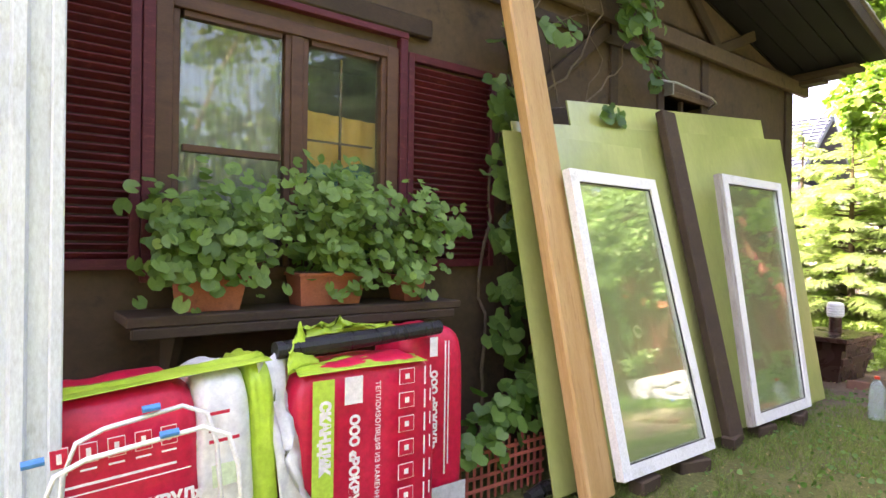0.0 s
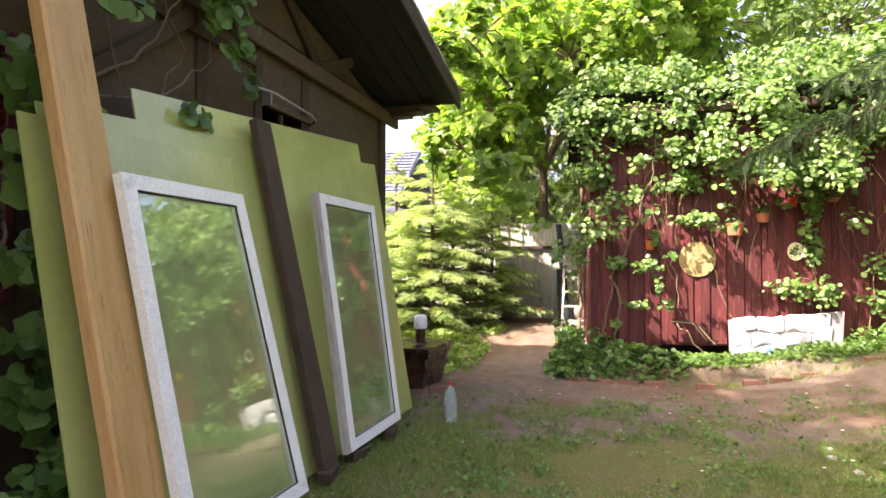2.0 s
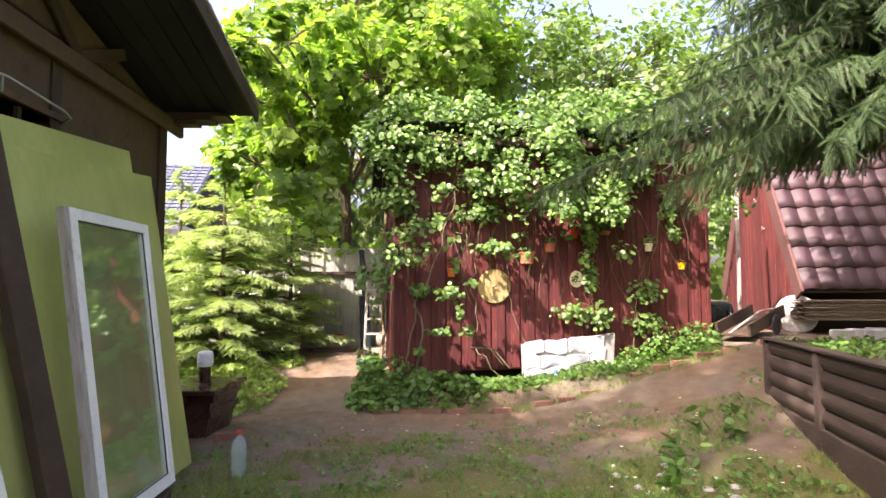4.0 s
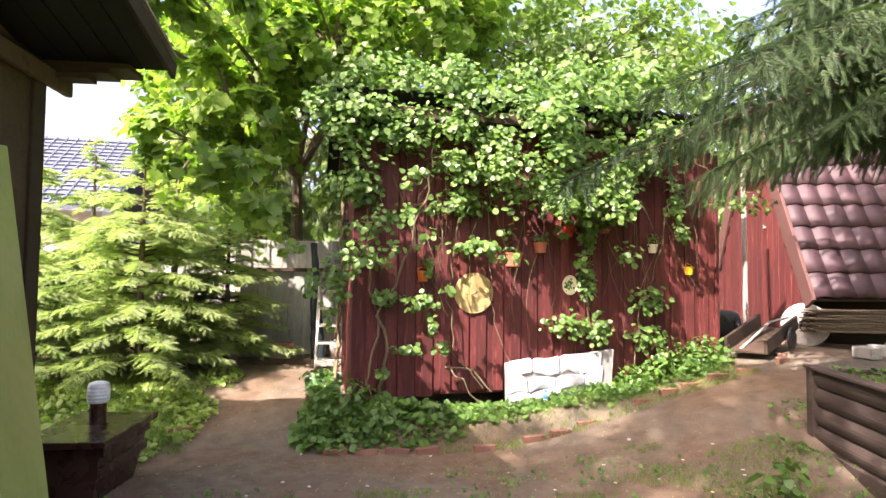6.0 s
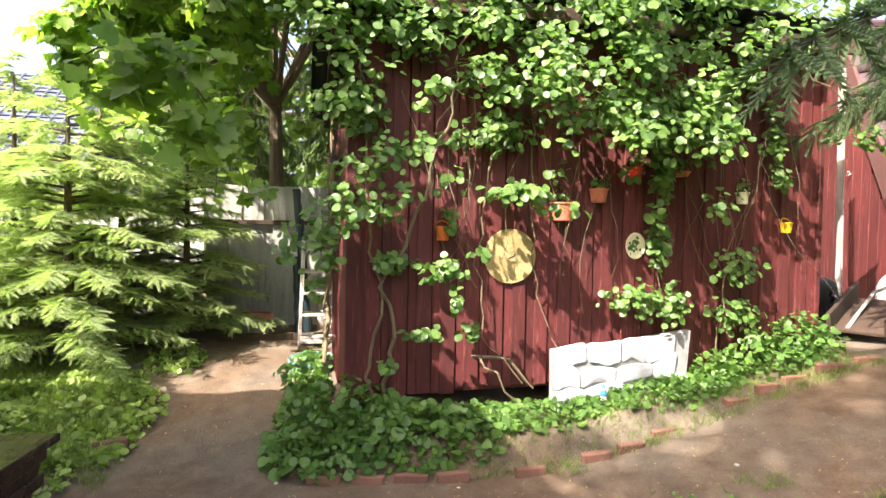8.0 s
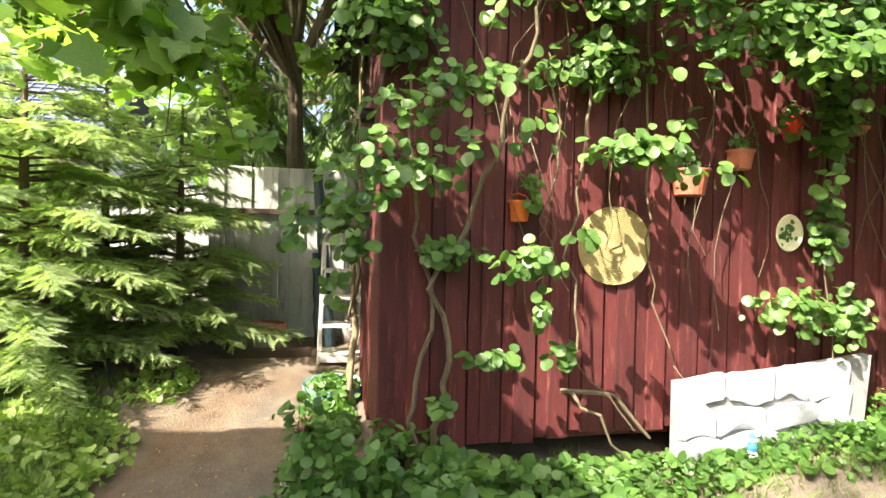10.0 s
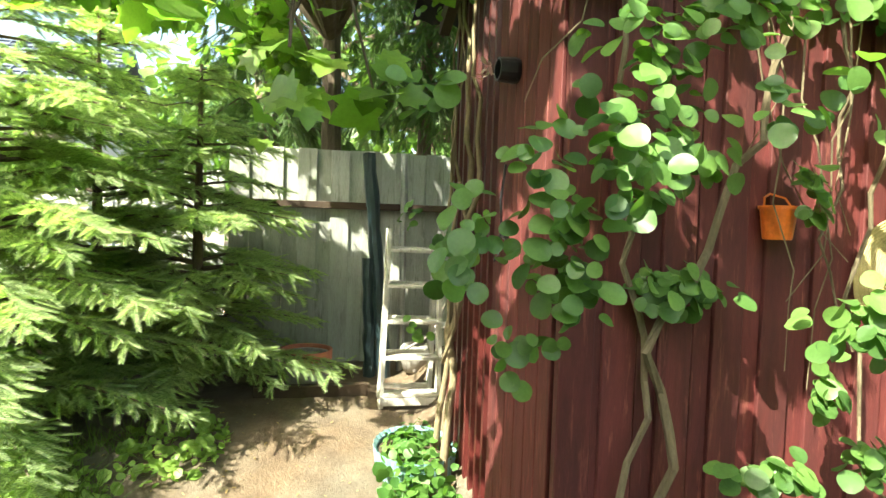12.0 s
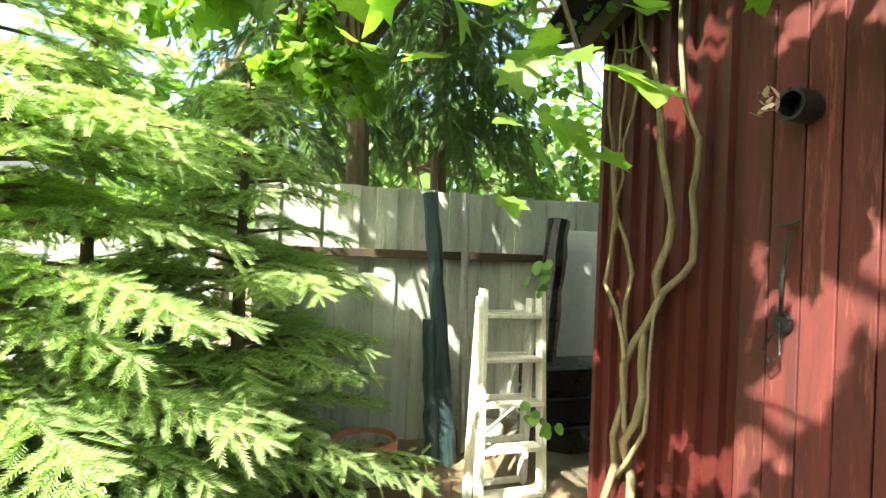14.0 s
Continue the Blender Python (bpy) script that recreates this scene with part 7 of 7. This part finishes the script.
# ---- ground cover ----
def cover():
    rng = np.random.default_rng(61)

    def patch(name, label, areas, n, hmax, size, kind, mt, sd):
        r = np.random.default_rng(sd)
        t = thing(name, label, "ground plants", pose(0, 0, 0), "", "stuff")
        P, D = [], []
        tot = sum(a[2] * a[3] for a in areas)
        for cx, cy, rx, ry, hh in areas:
            k = int(n * rx * ry / tot)
            a, q = r.random(k) * 2 * math.pi, np.sqrt(r.random(k))
            x, y = cx + rx * q * np.cos(a), cy + ry * q * np.sin(a)
            lump = 0.5 + 0.5 * np.sin(x * 7 + cx) * np.cos(y * 6)
            if name == "yard_clover":
                hx, hy = cx + rx * r.uniform(-0.9, 0.9, 26), cy + ry * r.uniform(-0.9, 0.9, 26)
                pick = r.integers(0, 26, k)
                x, y = np.where(q < 0.75, hx[pick] + r.normal(0, 0.085, k), x), np.where(q < 0.75, hy[pick] + r.normal(0, 0.07, k), y)
            z = gz(x, y) + r.random(k) ** 0.7 * hh * np.clip(1 - q ** 2 * 0.7, 0.1, 1) * (0.5 + 0.5 * lump)
            P.append(np.stack([x, y, z + 0.012], 1))
            D.append(np.tile((-0.25, 0, 0.9), (k, 1)))
        P = np.concatenate(P)
        leaves("foliage", P, np.concatenate(D), size * r.choice([0.55, 0.8, 1.3], len(P)), kind, mt, t, r, 0.55, tag="stuff")
        return t
    patch("corner_herbs", "lush green herbs and strawberry leaves at the shed corner", [(9.0, -0.45, 0.5, 0.65, 0.34), (8.8, -0.9, 0.3, 0.45, 0.26), (9.3, -0.1, 0.5, 0.25, 0.35), (10.15, -0.15, 0.5, 0.2, 0.28), (8.85, -1.4, 0.3, 0.35, 0.2)], 3800, 0, 0.06, "round", "herb_leaf", 62)
    patch("bed_herbs", "low bright green herbs along the foot of the shed", [(8.95, -2.0, 0.3, 0.8, 0.13), (8.9, -3.2, 0.3, 0.7, 0.16), (8.95, -4.2, 0.28, 0.6, 0.5), (9.0, -4.75, 0.3, 0.35, 0.55), (9.0, -3.75, 0.2, 0.3, 0.4)], 3200, 0, 0.05, "round", "herb_leaf", 63)
    patch("spruce_undergrowth", "sunny ground elder and weeds below the young spruces", [(9.6, 1.6, 0.55, 0.4, 0.16), (9.0, 1.75, 0.55, 0.35, 0.14), (9.9, 1.35, 0.5, 0.3, 0.16), (8.9, 2.3, 0.7, 0.6, 0.2), (9.3, 1.3, 0.3, 0.15, 0.06), (10.1, 1.75, 0.7, 0.5, 0.2), (9.8, 2.4, 0.8, 0.6, 0.25), (10.9, 1.15, 0.35, 0.3, 0.12), (9.3, 2.9, 0.8, 0.6, 0.2), (10.4, 3.6, 1.4, 0.8, 0.3)], 11000, 0, 0.05, "round", "pale_herb", 64)
    patch("yard_clover", "scattered clover and plantain over the near yard", [(4.5, -0.9, 3.0, 1.6, 0.03), (6.4, -2.2, 1.5, 1.2, 0.04), (3.0, -1.5, 1.8, 1.5, 0.03), (6.6, 0.7, 1.2, 0.9, 0.03), (4.5, 1.0, 1.4, 0.5, 0.03), (5.2, -0.6, 1.2, 0.9, 0.05), (4.0, 0.5, 1.0, 0.6, 0.04)], 9000, 0, 0.024, "round", "herb_leaf", 65)
    patch("planter_weeds", "weeds growing at the foot of the log planter", [(6.6, -3.9, 0.6, 0.25, 0.14), (5.3, -3.1, 0.6, 0.35, 0.16), (5.0, -2.5, 0.7, 0.5, 0.08), (7.3, -4.5, 0.3, 0.3, 0.12)], 800, 0, 0.034, "round", "herb_leaf", 66)
    # fallen bits
    t = thing("leaf_litter", "dry fallen leaves and chips on the soil", "leaf litter", pose(0, 0, 0), "", "stuff")
    n = 5000
    x, y = rng.uniform(2, 11.5, n), rng.uniform(-4, 1.8, n)
    leaves("litter", np.stack([x, y, gz(x, y) + 0.008], 1), np.tile((0, 0, 1.0), (n, 1)), rng.choice([0.012, 0.018, 0.03], n), "narrow", "dead_leaf", t, rng, 0.25, tag="stuff")


cover()


def daisies():
    rng = np.random.default_rng(81)
    for k in range(26):
        x, y = (rng.uniform(4.3, 7.2), rng.uniform(-3.3, -2.0)) if k < 20 else (rng.uniform(4.5, 8.5), rng.uniform(-2, 0.8))
        h = rng.uniform(0.05, 0.22) if k < 20 else 0.03
        t = thing("daisy", "small white daisy on a thin stem in the sparse grass", "flower", pose(x, y, g(x, y)), "scattered daisies")
        part("stalk", tube(B(), [(0, 0, 0), (0.01, 0, h * 0.6), (0.0, 0.01, h)], 0.0018, 4), "herb_leaf", t)
        bm = B()
        n = 12
        c = bm.verts.new((0, 0, h + 0.002))
        ring = [bm.verts.new((0.016 * (1 if i % 2 else 0.75) * math.cos(2 * math.pi * i / n), 0.016 * (1 if i % 2 else 0.75) * math.sin(2 * math.pi * i / n) + 0.01, h + 0.004)) for i in range(n)]
        for i in range(n):
            bm.faces.new((c, ring[i], ring[(i + 1) % n]))
        part("petals", bm, "white", t, "white petals")
        part("eye", lathe(B(), [(0.005, h + 0.004), (0.004, h + 0.008), (0, h + 0.009)], 8), "yellow_plastic", t, "yellow eye")


daisies()


def tall_weeds():
    rng = np.random.default_rng(83)
    for k, (x, y, h) in enumerate(((5.6, -2.35, 0.42), (5.85, -2.75, 0.5), (5.3, -2.2, 0.3), (8.85, -0.25, 0.62), (9.1, 0.0, 0.7), (8.95, -0.1, 0.55), (8.8, -0.5, 0.5), (6.3, -3.4, 0.3))):
        lab = "tall narrow-leaved green weed growing from bare soil" if k < 3 or k == 7 else "tall feathery green weed at the shed corner"
        t = thing("tall_weed", lab, "weed", pose(x, y, g(x, y)), "tall weeds")
        tip = Vector((rng.uniform(-.08, .08), rng.uniform(-.08, .08), h))
        part("stalk", tube(B(), [(0, 0, 0), tip * 0.5, tip], [0.005, 0.004, 0.002], 5), "herb_leaf", t)
        n = 26 if k < 3 else 60
        u = rng.random(n) ** 0.8
        P = np.array([tuple(tip * float(a)) for a in u])
        out = rng.normal(0, 1, (n, 3)) * (1, 1, 0.3)
        if k >= 3:
            P = P + out * 0.05
        leaves("foliage", P, np.tile((0, 0, 1.0), (n, 1)) + out * 0.5, 0.13 if k < 3 else 0.06, "narrow" if k < 3 else "round", "herb_leaf", t, rng, 0.4, 0.0, tag="stuff")


tall_weeds()


def pebbles():
    rng = random.Random(84)
    for k in range(60):
        x, y = (rng.uniform(4.6, 6.2), rng.uniform(-2.9, -2.0)) if k < 26 else (rng.uniform(3.5, 10.5), rng.uniform(-3.2, 1.2))
        s = rng.uniform(0.018, 0.05) if k < 26 else rng.uniform(0.01, 0.02)
        t = thing("pebble", "small grey weathered pebble lying on the soil", "pebble", pose(x, y, g(x, y), 0, 0, rng.random() * 360), "pebbles")
        bm = B()
        bmesh.ops.create_icosphere(bm, subdivisions=2, radius=s)
        for v in bm.verts:
            v.co *= 1 + 0.25 * noise.noise(v.co / s + Vector((k, 0, 0)))
            v.co.z *= 0.6
        part("stone", bm, "concrete", t, smooth=True)


pebbles()


def grass():
    rng = np.random.default_rng(71)
    t = thing("yard_grass", "short sparse grass tufts on the trodden yard", "grass", pose(0, 0, 0), "", "stuff")
    n = 90000
    x, y = rng.uniform(1.5, 11.0, n), rng.uniform(-5.0, 3.8, n)
    f = np.sin(x * 1.9 + 0.6) * np.cos(y * 2.3 + 1.0) + 0.7 * np.sin(x * 4.7 + y * 3.1) + 0.5 * np.sin(x * 9 - y * 7)
    want = np.where(x < 7.2, 0.2, -1.2) + np.where((x > 9.0) & (y > 1.35), 2.2, 0) - np.where((x > 7.5) & (y < 1.2) & (y > -1.5), 1.5, 0) + np.where((x < 7) & (y > 0.6), 0.7, 0)
    keep = (f + want > 0.25) & (y < 1.9 + np.where(x > 8.6, 2.0, 0))
    keep |= (x > 8.4) & (x < 9.2) & (y < -1.2) & (y > -5) & (rng.random(n) < 0.7)
    x, y = x[keep], y[keep]
    n = len(x)
    k = 3
    x, y = np.repeat(x, k) + rng.normal(0, 0.012, n * k), np.repeat(y, k) + rng.normal(0, 0.012, n * k)
    n *= k
    z = gz(x, y)
    tall = np.where((x > 9) & (y > 1.3), 0.15, np.where(x > 8.4, 0.07, 0.045)) * rng.uniform(0.5, 1.4, n)
    a = rng.random(n) * 2 * math.pi
    w = 0.0022 + 0.02 * tall * 0.5
    b0 = np.stack([x - np.cos(a) * w, y - np.sin(a) * w, z - 0.004], 1)
    b1 = np.stack([x + np.cos(a) * w, y + np.sin(a) * w, z - 0.004], 1)
    off = rng.normal(0, 0.6, (n, 2)) * tall[:, None]
    tip = np.stack([x + off[:, 0], y + off[:, 1], z + tall], 1)
    v = np.stack([b0, b1, tip], 1).reshape(-1, 3)
    part("blades", fast_mesh("blades", v, np.arange(n * 3).reshape(-1, 3)), "grass_blade", t, "", "stuff")


grass()
